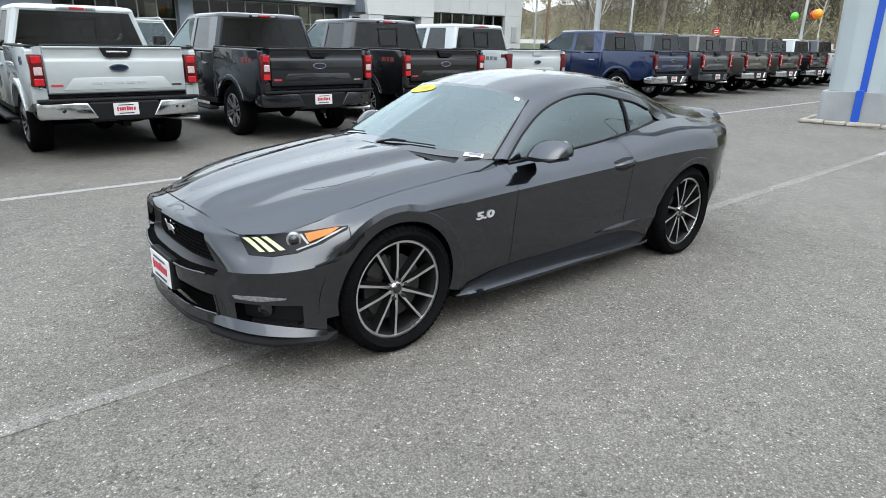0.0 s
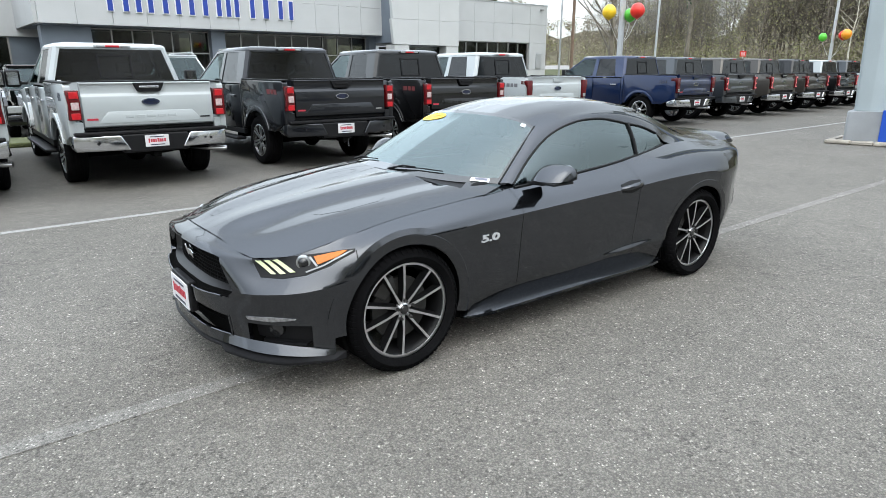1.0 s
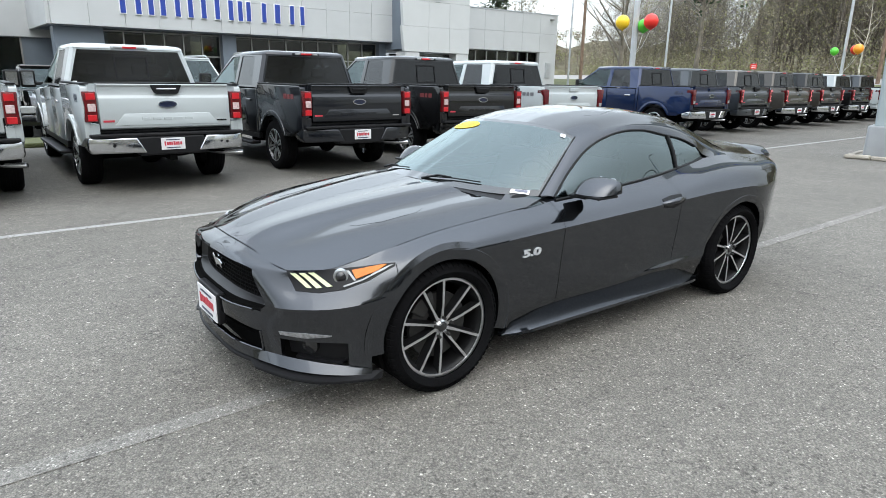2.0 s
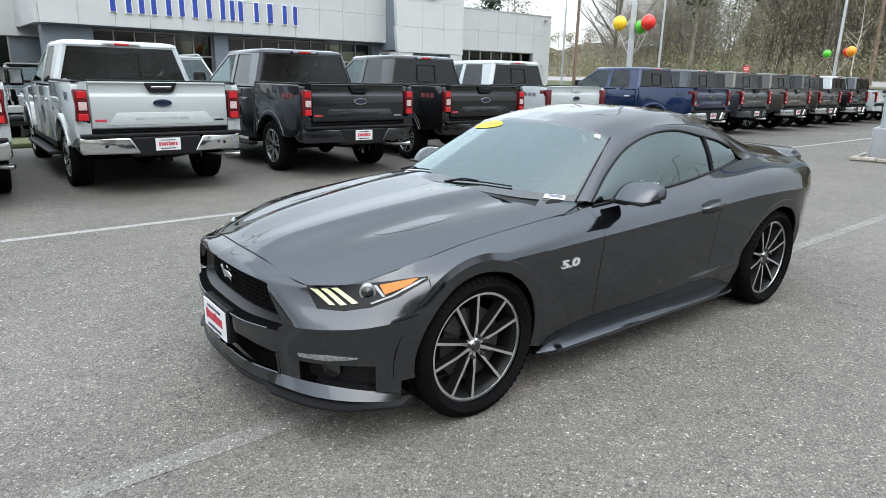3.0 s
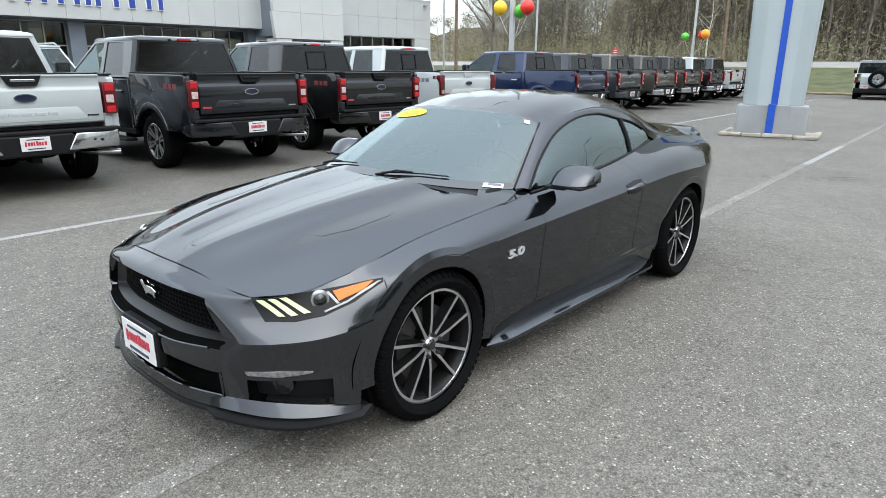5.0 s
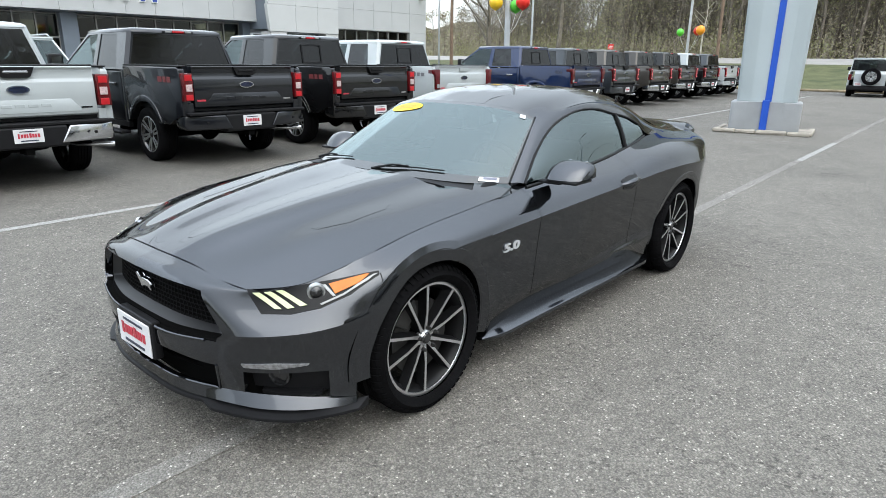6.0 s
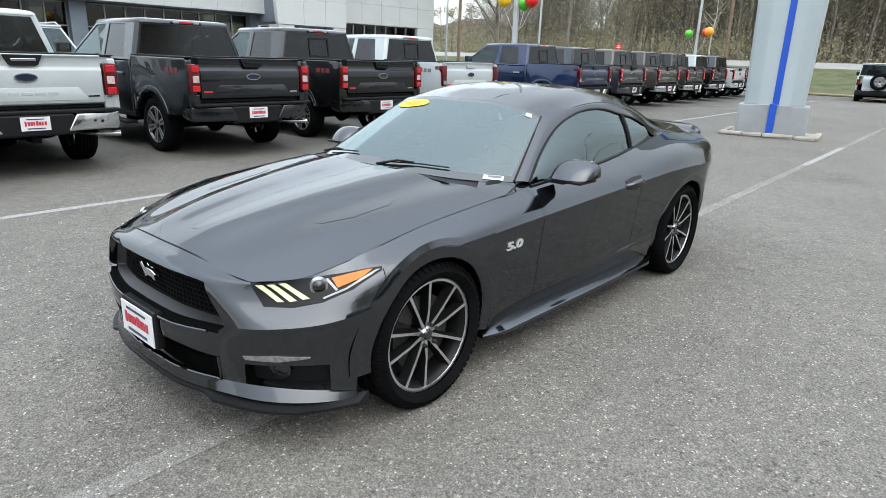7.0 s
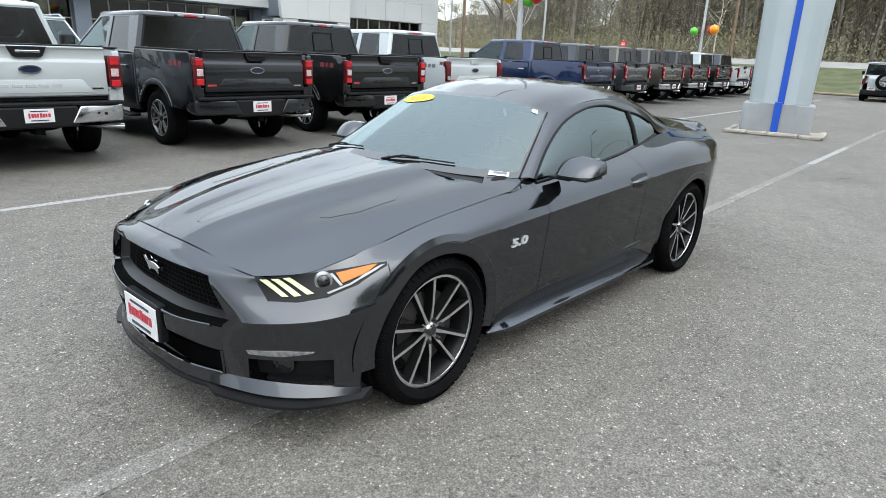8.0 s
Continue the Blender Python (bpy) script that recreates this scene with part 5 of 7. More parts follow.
MID = [(-0.893, 0, 0.478), (-0.878, 0.27, 0.48), (-0.812, 0.508, 0.492), (-0.688, 0.692, 0.460), (-0.538, 0.820, 0.462), (-0.373, 0.897, 0.465), (0, 0.933, 0.6), (0.37, 0.910, 0.6),
        (0.82, 0.896, 0.6), (1.35, 0.897, 0.61), (1.94, 0.904, 0.62), (2.35, 0.924, 0.63), (2.72, 0.948, 0.63), (3.09, 0.925, 0.63), (3.41, 0.8116, 0.62), (3.645, 0.6578, 0.62), (3.82, 0.4224, 0.62), (3.87, 0, 0.62)]
HIP = [(-0.893, 0, 0.402), (-0.878, 0.27, 0.402), (-0.815, 0.5, 0.392), (-0.697, 0.664, 0.384), (-0.542, 0.804, 0.386), (-0.373, 0.888, 0.38), (0, 0.925, 0.46), (0.37, 0.898, 0.46),
        (0.82, 0.878, 0.385), (1.35, 0.877, 0.39), (1.94, 0.884, 0.415), (2.35, 0.908, 0.44), (2.72, 0.93, 0.45), (3.09, 0.91, 0.46), (3.41, 0.8068, 0.46), (3.645, 0.6578, 0.46), (3.8, 0.4224, 0.46), (3.85, 0, 0.46)]
LOW = [(-0.876, 0, 0.268), (-0.861, 0.26, 0.272), (-0.796, 0.48, 0.278), (-0.695, 0.655, 0.272), (-0.54, 0.803, 0.254), (-0.373, 0.89, 0.236), (0, 0.905, 0.33), (0.37, 0.885, 0.32),
        (0.82, 0.866, 0.315), (1.35, 0.874, 0.325), (1.94, 0.895, 0.36), (2.35, 0.906, 0.365), (2.72, 0.9, 0.31), (3.09, 0.88, 0.33), (3.37, 0.7825, 0.34), (3.565, 0.6397, 0.35), (3.71, 0.4136, 0.35), (3.76, 0, 0.35)]
CHIN = [(-0.879, 0, 0.222), (-0.866, 0.27, 0.222), (-0.816, 0.48, 0.232), (-0.719, 0.673, 0.224), (-0.561, 0.819, 0.216), (-0.372, 0.895, 0.206), (0, 0.89, 0.22), (0.37, 0.87, 0.215),
        (0.82, 0.835, 0.215), (1.35, 0.835, 0.215), (1.94, 0.84, 0.215), (2.35, 0.865, 0.215), (2.72, 0.88, 0.22), (3.09, 0.855, 0.25), (3.31, 0.7533, 0.27), (3.485, 0.6035, 0.28), (3.62, 0.396, 0.28), (3.66, 0, 0.28)]

# sharp folds along the crease and along the foot of the body
SKIN = np.concatenate([net([SEAM, BROW, CREASE], NU, NV), net([CREASE, MID, HIP, LOW], NU, NV)[1:], net([LOW, CHIN], NU, NV)[1:]])
WHOLE = SKIN.copy()


def cut_arch(g, xa, r, ahead=0.0):
    """End every line of the skin that runs down into a wheel arch at the arch's edge; ahead: how far the opening reaches forward at its foot."""
    def inside(p):
        dx = p[0] - xa
        if dx < 0:
            dx += ahead * min(1.0, max(0.0, (0.58 - p[2]) / 0.18))
        return p[1] > 0.6 and abs(dx) < r and p[2] < HUB_Z + math.sqrt(max(0, r * r - dx * dx))

    for c in range(g.shape[1]):
        line = g[:, c]
        first = next((i for i in range(1, len(line)) if inside(line[i])), None)
        if first is None:
            continue
        a, b = line[first - 1].copy(), line[first].copy()
        for _ in range(20):
            m = (a + b) / 2
            if inside(m):
                b = m
            else:
                a = m
        g[first:, c] = a


cut_arch(SKIN, 0.0, R_ARCH + 0.046)
cut_arch(SKIN, 2.72, R_ARCH + 0.050)

# the flat skin serves to lay lamps, marks and trim upon the body
ROWS_N, COLS_N = WHOLE.shape[:2]
BODY_TREE = BVHTree.FromPolygons([tuple(p) for p in WHOLE.reshape(-1, 3)],
                                 [(r * COLS_N + c, r * COLS_N + c + 1, (r + 1) * COLS_N + c + 1, (r + 1) * COLS_N + c) for r in range(ROWS_N - 1) for c in range(COLS_N - 1)])


def upon(p, lift, tree):
    """The nearest place on a surface to p, lifted off it to the outside."""
    q, n, _, _ = tree.find_nearest(Vector(p))
    if n.dot(q - Vector((1.4, 0, 0.5))) < 0:
        n = -n
    return q + n * lift


def laid(top, bottom, n=16, m=5, lift=0.004, thick=0.006, side=1, tree=None, bow=0.0):
    """A piece laid on the body between two edge lines, with its own thickness."""
    tree = tree or BODY_TREE
    bm = bmesh.new()

    def along(line, t):
        line = [Vector(p) for p in line]
        s = t * (len(line) - 1)
        i = min(int(s), len(line) - 2)
        return line[i].lerp(line[i + 1], s - i)

    up, dn = [], []
    for j in range(m + 1):
        ru, rd = [], []
        for i in range(n + 1):
            p = along(top, i / n).lerp(along(bottom, i / n), j / m)
            b = bow * math.sin(math.pi * i / n) * math.sin(math.pi * j / m)
            a, c = upon(p, lift + b, tree), upon(p, lift - thick, tree)
            ru.append(bm.verts.new((a.x, a.y * side, a.z)))
            rd.append(bm.verts.new((c.x, c.y * side, c.z)))
        up.append(ru)
        dn.append(rd)
    for j in range(m):
        for i in range(n):
            bm.faces.new((up[j][i], up[j][i + 1], up[j + 1][i + 1], up[j + 1][i]))
            bm.faces.new((dn[j][i], dn[j + 1][i], dn[j + 1][i + 1], dn[j][i + 1]))
    for j in range(m):
        for i in (0, n):
            bm.faces.new((up[j][i], up[j + 1][i], dn[j + 1][i], dn[j][i]))
    for i in range(n):
        for j in (0, m):
            bm.faces.new((up[j][i], up[j][i + 1], dn[j][i + 1], dn[j][i]))
    return bm


def lettering(name, body, size, mat, parent, m, depth=0.004, bold=0.0):
    """Raised lettering in the built-in font."""
    cu = bpy.data.curves.new(name, "FONT")
    cu.body, cu.size, cu.extrude, cu.align_x, cu.align_y = body, size, depth, "CENTER", "CENTER"
    cu.offset = bold
    tmp = bpy.data.objects.new(name, cu)
    scene.collection.objects.link(tmp)
    bpy.context.view_layer.update()
    me = bpy.data.meshes.new_from_object(tmp.evaluated_get(bpy.context.evaluated_depsgraph_get()))
    bpy.data.objects.remove(tmp)
    me.materials.clear()
    me.materials.append(mat)
    ob = new(name, me)
    ob.parent, ob.matrix_basis = parent, m
    return ob


car = thing("coupe", "dark grey metallic two-door coupe with black ten-spoke wheels", "car")


def col(i):
    return i * NU


# outer panels, both sides
for side in (-1, 1):
    G = SKIN
    split = col(5) + 4
    panel("front_fender", G[:, split:col(8) + 1], COUPE_PAINT, car, side)
    panel("door", G[:, col(8):col(10) + 1], COUPE_PAINT, car, side)
    panel("quarter_panel", G[:, col(10):col(14) + 1], COUPE_PAINT, car, side)

# the fender's tip runs on above the headlight, over the joint with the bumper
for side in (-1, 1):
    part("fender_tip", laid([(-0.37, 0.772, 0.757), (-0.24, 0.80, 0.80)], [(-0.375, 0.86, 0.70), (-0.235, 0.885, 0.745)], 10, 8, 0.0012, 0.004, side), COUPE_PAINT, car, "", 60)
    # flat lips round the wheel openings
    for xa, r0, r1, a0, a1 in ((0.0, R_ARCH - 0.007, R_ARCH + 0.052, -14, 186), (2.72, R_ARCH + 0.004, R_ARCH + 0.052, -14, 186)):
        bm = bmesh.new()
        prev = None
        for i in range(49):
            t = radians(a0 + (a1 - a0) * i / 48)
            q = upon((xa + r1 * math.cos(t), 0.93, HUB_Z + r1 * math.sin(t)), 0.0, BODY_TREE)
            n_ = upon((xa + r0 * math.cos(t), 0.93, HUB_Z + r0 * math.sin(t)), 0.0, BODY_TREE)
            w = min(1.0, max(0.0, (math.degrees(t) - 115) / 45)) if xa == 0 else 0.0
            yi = (q.y - 0.004) * (1 - w) + n_.y * w
            ring = [bm.verts.new((xa + rr * math.cos(t), side * yy, HUB_Z + rr * math.sin(t)))
                    for rr, yy in ((r1 + 0.03, q.y - 0.012), (r1, q.y + 0.0012 * (1 - w)), (r0 + 0.004, yi), (r0 - 0.002, yi - 0.006), (r0 - 0.002, yi - 0.06))]
            if prev:
                for k in range(4):
                    bm.faces.new((prev[k], prev[k + 1], ring[k + 1], ring[k]))
            prev = ring
        part("arch_lip", bm, COUPE_PAINT, car, "flat painted wheel arch lip", 25)

# nose and tail in one piece across
split = col(5) + 4
nose = mirrored(SKIN[:, :split + 1])
mid = split
c2 = col(2)
f0, f1 = col(2) + 11, col(4) + 3
panel("front_bumper", nose, COUPE_PAINT, car, 1, flange=0.03, holes=(
    (NV * 1, NV * 3, mid - c2, mid + c2), (NV * 4, NV * 5, mid - c2, mid + c2),
    (NV * 4 + 1, NV * 5, mid + f0, mid + f1), (NV * 4 + 1, NV * 5, mid - f1, mid - f0)))
tail = SKIN[:, col(14):]
tail = np.concatenate([tail, (tail * (1, -1, 1))[:, -2::-1]], axis=1)
panel("rear_bumper", tail, COUPE_PAINT, car, 1)

# hood with its raised centre
H_MID = [(-0.775, 0, 0.752), (-0.60, 0, 0.806), (-0.40, 0, 0.849), (-0.15, 0, 0.889), (0.08, 0, 0.918), (0.26, 0, 0.939), (0.41, 0, 0.954)]
H_DOME = [(-0.7634, 0.218, 0.7447), (-0.59, 0.25, 0.800), (-0.40, 0.28, 0.844), (-0.15, 0.31, 0.886), (0.08, 0.34, 0.917), (0.27, 0.36, 0.939), (0.43, 0.38, 0.952)]
H_FOOT = [(-0.7594, 0.263, 0.7416)] + [(x + 0.01, y + 0.042, z - 0.013) for x, y, z in H_DOME[1:]]
H_FLAT = [(-0.7398, 0.4485, 0.7095), (-0.55, 0.53, 0.760), (-0.38, 0.57, 0.806), (-0.14, 0.61, 0.850), (0.11, 0.635, 0.883), (0.32, 0.655, 0.906), (0.51, 0.665, 0.921)]
H_SEAM = [SEAM[i] for i in (2, 3, 4, 5, 6, 7)] + [(0.60, 0.80, 0.886)]
half = net([H_MID, H_DOME, H_FOOT, H_FLAT, H_SEAM], 10, 8)
hood = mirrored(half.transpose(1, 0, 2))
hood[0] += (hood[1] - hood[0]) * 0.14  # the open joint behind the nose
hood_ob = panel("hood", hood, COUPE_PAINT, car, 1, gap=0.0016, flange=0.02)
HOOD_TREE = BVHTree.FromPolygons([tuple(p) for p in half.reshape(-1, 3)], [(r * half.shape[1] + c, r * half.shape[1] + c + 1, (r + 1) * half.shape[1] + c + 1, (r + 1) * half.shape[1] + c)
                                                                       for r in range(half.shape[0] - 1) for c in range(half.shape[1] - 1)])
for side in (-1, 1):
    top = [(-0.30, 0.455, 0.84), (-0.2, 0.45, 0.86), (0.02, 0.465, 0.9), (0.10, 0.50, 0.9)]
    bot = [(-0.285, 0.49, 0.83), (-0.16, 0.55, 0.84), (0.04, 0.565, 0.88), (0.10, 0.53, 0.88)]
    part("hood_vent", laid(top, bot, 12, 4, 0.0013, 0.004, side, HOOD_TREE), COUPE_PAINT, hood_ob, "raised hood vent cover", 40)

# windscreen, roof, rear window, boot lid
WS = [[(0.44, 0, 0.95), (0.47, 0.36, 0.945), (0.59, 0.60, 0.933), (0.79, 0.722, 0.918)],
      [(0.81, 0, 1.137), (0.835, 0.34, 1.127), (0.90, 0.54, 1.105), (1.005, 0.652, 1.075)],
      [(1.17, 0, 1.292), (1.18, 0.30, 1.285), (1.195, 0.48, 1.262), (1.215, 0.582, 1.222)]]
ws = net(WS, 10, 12)
R_MID = [(1.17, 0, 1.292), (1.5, 0, 1.354), (1.8, 0, 1.38), (2.1, 0, 1.370), (2.42, 0, 1.325)]
R_IN = [(1.18, 0.30, 1.285), (1.5, 0.30, 1.346), (1.8, 0.30, 1.372), (2.1, 0.30, 1.360), (2.42, 0.30, 1.315)]
R_OUT = [(1.195, 0.48, 1.262), (1.5, 0.475, 1.320), (1.8, 0.465, 1.345), (2.1, 0.455, 1.332), (2.42, 0.44, 1.290)]
R_RAIL = [(1.215, 0.582, 1.222), (1.5, 0.580, 1.276), (1.8, 0.572, 1.300), (2.1, 0.560, 1.284), (2.42, 0.535, 1.238)]
roof = net([R_MID, R_IN, R_OUT, R_RAIL], 10, 8)
panel("roof", mirrored(roof.transpose(1, 0, 2)), COUPE_PAINT, car, 1, gap=0.0015)
BACK = net([[(2.42, 0, 1.325), (2.42, 0.30, 1.315), (2.42, 0.44, 1.290), (2.42, 0.535, 1.238)],
            [(2.76, 0, 1.215), (2.76, 0.30, 1.205), (2.765, 0.44, 1.18), (2.77, 0.53, 1.135)],
            [(3.08, 0, 1.067), (3.08, 0.30, 1.062), (3.08, 0.45, 1.052), (3.08, 0.545, 1.035)]], 8, 8)
DECK = net([[(3.08, 0, 1.067), (3.08, 0.30, 1.062), (3.08, 0.52, 1.045), (3.09, 0.68, 1.02)],
            [(3.40, 0, 1.052), (3.40, 0.30, 1.047), (3.41, 0.5, 1.03), (3.45, 0.67, 1.0)],
            [(3.66, 0, 1.04), (3.65, 0.30, 1.035), (3.63, 0.48, 1.02), (3.62, 0.645, 0.985)],
            [(3.80, 0, 0.99), (3.785, 0.25, 0.988), (3.745, 0.46, 0.982), (3.66, 0.61, 0.972)]], 8, 8)
panel("boot_lid", mirrored(DECK), COUPE_PAINT, car, 1)


def pane(name, g, mat, border, label=""):
    """Glass with a black printed border, with thickness."""
    bm = bmesh.new()
    R, C = g.shape[:2]
    vs = [[bm.verts.new(g[r, c]) for c in range(C)] for r in range(R)]
    for r in range(R - 1):
        for c in range(C - 1):
            f = bm.faces.new((vs[r][c], vs[r][c + 1], vs[r + 1][c + 1], vs[r + 1][c]))
            f.material_index = 1 if (r < border[0] or r >= R - 1 - border[1] or c < border[2] or c >= C - 1 - border[2]) else 0
            f.smooth = True
    for f in bm.faces:
        f.normal_update()
        if f.normal.z < 0:
            f.normal_flip()
    me = bpy.data.meshes.new(name)
    bm.to_mesh(me)
    bm.free()
    me.materials.append(mat)
    me.materials.append(FRIT)
    ob = new(name, me)
    ob.parent = car
    if label:
        ob["label"] = label
    return ob


ws_full = mirrored(ws)
shield = pane("windshield", ws_full, COUPE_GLASS, (2, 1, 1), "tinted windshield with a black border")
back_pane = pane("rear_window", mirrored(BACK), SIDE_GLASS, (1, 1, 1))
WS_TREE = BVHTree.FromPolygons([tuple(p) for p in ws_full.reshape(-1, 3)], [(r * ws_full.shape[1] + c, r * ws_full.shape[1] + c + 1, (r + 1) * ws_full.shape[1] + c + 1, (r + 1) * ws_full.shape[1] + c)
                                                                       for r in range(ws_full.shape[0] - 1) for c in range(ws_full.shape[1] - 1)])

# side frames and windows
RAIL_L = [(0.79, 0.724, 0.920), (1.005, 0.654, 1.077), (1.215, 0.584, 1.224), (1.5, 0.582, 1.278), (1.8, 0.574, 1.302), (2.1, 0.562, 1.286), (2.42, 0.537, 1.240), (2.60, 0.534, 1.19), (2.80, 0.532, 1.122), (3.08, 0.547, 1.037)]
W_TOP = [(0.865, 0.768, 0.912), (1.06, 0.702, 1.050), (1.27, 0.655, 1.165), (1.53, 0.638, 1.240), (1.80, 0.630, 1.252), (2.10, 0.622, 1.206), (2.33, 0.634, 1.160), (2.45, 0.650, 1.115), (2.535, 0.676, 1.048), (3.09, 0.679, 1.022)]
W_BOT = [(0.865, 0.776, 0.899), (1.06, 0.774, 0.908), (1.27, 0.769, 0.918), (1.53, 0.760, 0.934), (1.80, 0.746, 0.952), (2.10, 0.723, 0.980), (2.36, 0.700, 1.010), (2.50, 0.681, 1.032)]
frame_mid = [tuple((a[i] + b[i]) / 2 + (0.008 if i == 1 else 0.006 if i == 2 else 0) for i in range(3)) for a, b in zip(RAIL_L, W_TOP)]
frame_net = net([RAIL_L, frame_mid, W_TOP], 10, 4)
win_mid = [tuple((a[i] + b[i]) / 2 + (0.010 if i == 1 else 0) * min(1, (a[2] - b[2]) * 8) for i in range(3)) for a, b in zip(W_TOP, W_BOT)]
win_net = net([W_TOP[:8], win_mid, W_BOT], 10, 5)
for side in (-1, 1):
    panel("roof_frame", frame_net, COUPE_PAINT, car, side, gap=0.0015, flange=0.03)
    g = win_net * (1, side, 1)
    cut = 51
    for nm, a, b in (("door_window", 0, cut), ("quarter_window", cut + 1, g.shape[1] - 1)):
        sub = g[:, a:b + 1]
        bm = bmesh.new()
        vs = [[bm.verts.new(sub[r, c] - np.array((0, side * 0.004, 0))) for c in range(sub.shape[1])] for r in range(sub.shape[0])]
        for r in range(sub.shape[0] - 1):
            for c in range(sub.shape[1] - 1):
                bm.faces.new((vs[r][c], vs[r][c + 1], vs[r + 1][c + 1], vs[r + 1][c]))
        bmesh.ops.recalc_face_normals(bm, faces=bm.faces)
        bm.faces.ensure_lookup_table()
        if bm.faces[20].normal.y * side < 0:
            bmesh.ops.reverse_faces(bm, faces=bm.faces)
        sheet(nm, bm, SIDE_GLASS, car, "dark tinted side window")
    post = bmesh.new()
    tube(post, [Vector(g[r, cut]) + Vector((0.01, side * 0.001, 0)) for r in range(g.shape[0])], 0.012, 6)
    part("window_post", post, BLACK_TRIM, car)
    seal = bmesh.new()
    tube(seal, [Vector(g[-1, c]) + Vector((0, side * 0.003, -0.002)) for c in range(g.shape[1])], 0.008, 6)
    part("belt_seal", seal, BLACK_TRIM, car, "black rubber window seal")
    seal = bmesh.new()
    tube(seal, [Vector(g[0, c]) + Vector((0, side * 0.001, 0.0)) for c in range(g.shape[1])], 0.0075, 6)
    part("window_seal", seal, BLACK_TRIM, car, "black rubber window seal")
    seal = bmesh.new()
    tube(seal, [Vector(ws[r, -1] * (1, side, 1)) + Vector((0.002, 0, 0.003)) for r in range(ws.shape[0])], 0.006, 6)
    part("windshield_seal", seal, BLACK_TRIM, car)

# cowl and wipers
c_front = [(0.413, 0, 0.946), (0.433, 0.38, 0.943), (0.513, 0.665, 0.908), (0.603, 0.795, 0.878)]
c_rear = [(0.46, 0, 0.948), (0.49, 0.36, 0.943), (0.605, 0.60, 0.928), (0.80, 0.735, 0.908)]
cowl_net = net([c_front, c_rear], 10, 4)
panel("cowl", mirrored(cowl_net[:, :22]), BLACK_TRIM, car, 1, gap=0, flange=0.03, label="black plastic cowl")
for side in (-1, 1):
    panel("cowl_corner", cowl_net[:, 21:] + np.array((0, 0.006, 0.006)), COUPE_PAINT, car, side, gap=0, flange=0.02)
    filler = net([[(0.60, 0.795, 0.880), (0.70, 0.760, 0.893), (0.80, 0.722, 0.909)], [(0.60, 0.803, 0.879), (0.72, 0.79, 0.887), (0.87, 0.770, 0.898)]], 6, 3)
    panel("cowl_filler", filler, COUPE_PAINT, car, side, gap=0, flange=0.02)
for y0, y1 in ((-0.06, -0.46), (0.50, 0.20)):
    arm = bmesh.new()
    pts = []
    for i in range(9):
        t = i / 8
        y = y0 + (y1 - y0) * t
        p = upon((0.475 + 0.30 * y * y + 0.03 * t, y, 0.958 + 0.02 * t), 0.010, WS_TREE)
        pts.append(p)
    tube(arm, pts, [0.004] * 9, 6)
    w = part("wiper", arm, BLACK_TRIM, car, "black wiper blade")
    tube_bm = tube(bmesh.new(), [(0.455 + 0.3 * y0 * y0, y0 + 0.04, 0.956), tuple(pts[2] + Vector((-0.004, 0, 0.012))), tuple(pts[4] + Vector((0, 0, 0.006)))], [0.008, 0.006, 0.0045], 8)
    part("wiper_arm", tube_bm, BLACK_TRIM, w)

# grille, lower grille and fog pockets
grille = thing_part("grille", car, (0, 0, 0), "black honeycomb grille")
back = SKIN[NV:3 * NV + 1, :c2 + 1].copy()
back[:, :, 0] += 0.075
back[:, :, 1] *= 0.97
panel("grille_back", mirrored(back), UNDER, grille, 1, gap=0, flange=0)
MOUTH = mirrored(SKIN[NV:3 * NV + 1, :c2 + 1])


def in_mouth(u, v, deep):
    """A point of the grille opening: u across, v from its top edge down, set back by deep."""
    r, c = v * (MOUTH.shape[0] - 1), u * (MOUTH.shape[1] - 1)
    i, j = min(int(r), MOUTH.shape[0] - 2), min(int(c), MOUTH.shape[1] - 2)
    q = MOUTH[i, j] * (1 - r + i) * (1 - c + j) + MOUTH[i + 1, j] * (r - i) * (1 - c + j) + MOUTH[i, j + 1] * (1 - r + i) * (c - j) + MOUTH[i + 1, j + 1] * (r - i) * (c - j)
    return Vector((q[0] + deep, q[1] * (1 - deep * 0.4), q[2]))


def mouth_ring(u, top, low, deep, n=40, m=8):
    """A loop of points round the opening, drawn in by u at the sides, top and low at its edges."""
    pts = [in_mouth(u + (1 - 2 * u) * i / n, top, deep) for i in range(n)]
    pts += [in_mouth(1 - u, top + (1 - low - top) * i / m, deep) for i in range(m)]
    pts += [in_mouth(1 - u - (1 - 2 * u) * i / n, 1 - low, deep) for i in range(n)]
    return pts + [in_mouth(u, 1 - low - (1 - low - top) * i / m, deep) for i in range(m)]


for nm, loops, lbl in (("surround_step", ((0.002, 0.005, 0.01, 0.004), (0.010, 0.012, 0.02, 0.030), (0.016, 0.016, 0.20, 0.036)), "black step inside the grille opening"),
                       ("surround_slope", ((0.016, 0.016, 0.20, 0.036), (0.020, 0.020, 0.225, 0.040), (0.085, 0.05, 0.44, 0.078)), "dark sloping grille surround")):
    bm = bmesh.new()
    rings = [[bm.verts.new(q) for q in mouth_ring(*lp)] for lp in loops]
    for ra, rb in zip(rings, rings[1:]):
        for i in range(len(ra)):
            j = (i + 1) % len(ra)
            bm.faces.new((ra[i], ra[j], rb[j], rb[i]))
    part(nm, bm, GRILLE_DARK if nm == "surround_slope" else UNDER, grille, lbl, 35)
lip_line = [in_mouth(i / 40, 1.0, -0.001) for i in range(2, 39)]
part("grille_lip", tube(bmesh.new(), lip_line, 0.007, 8), COUPE_PAINT, car, "rounded painted lip under the grille", 60)
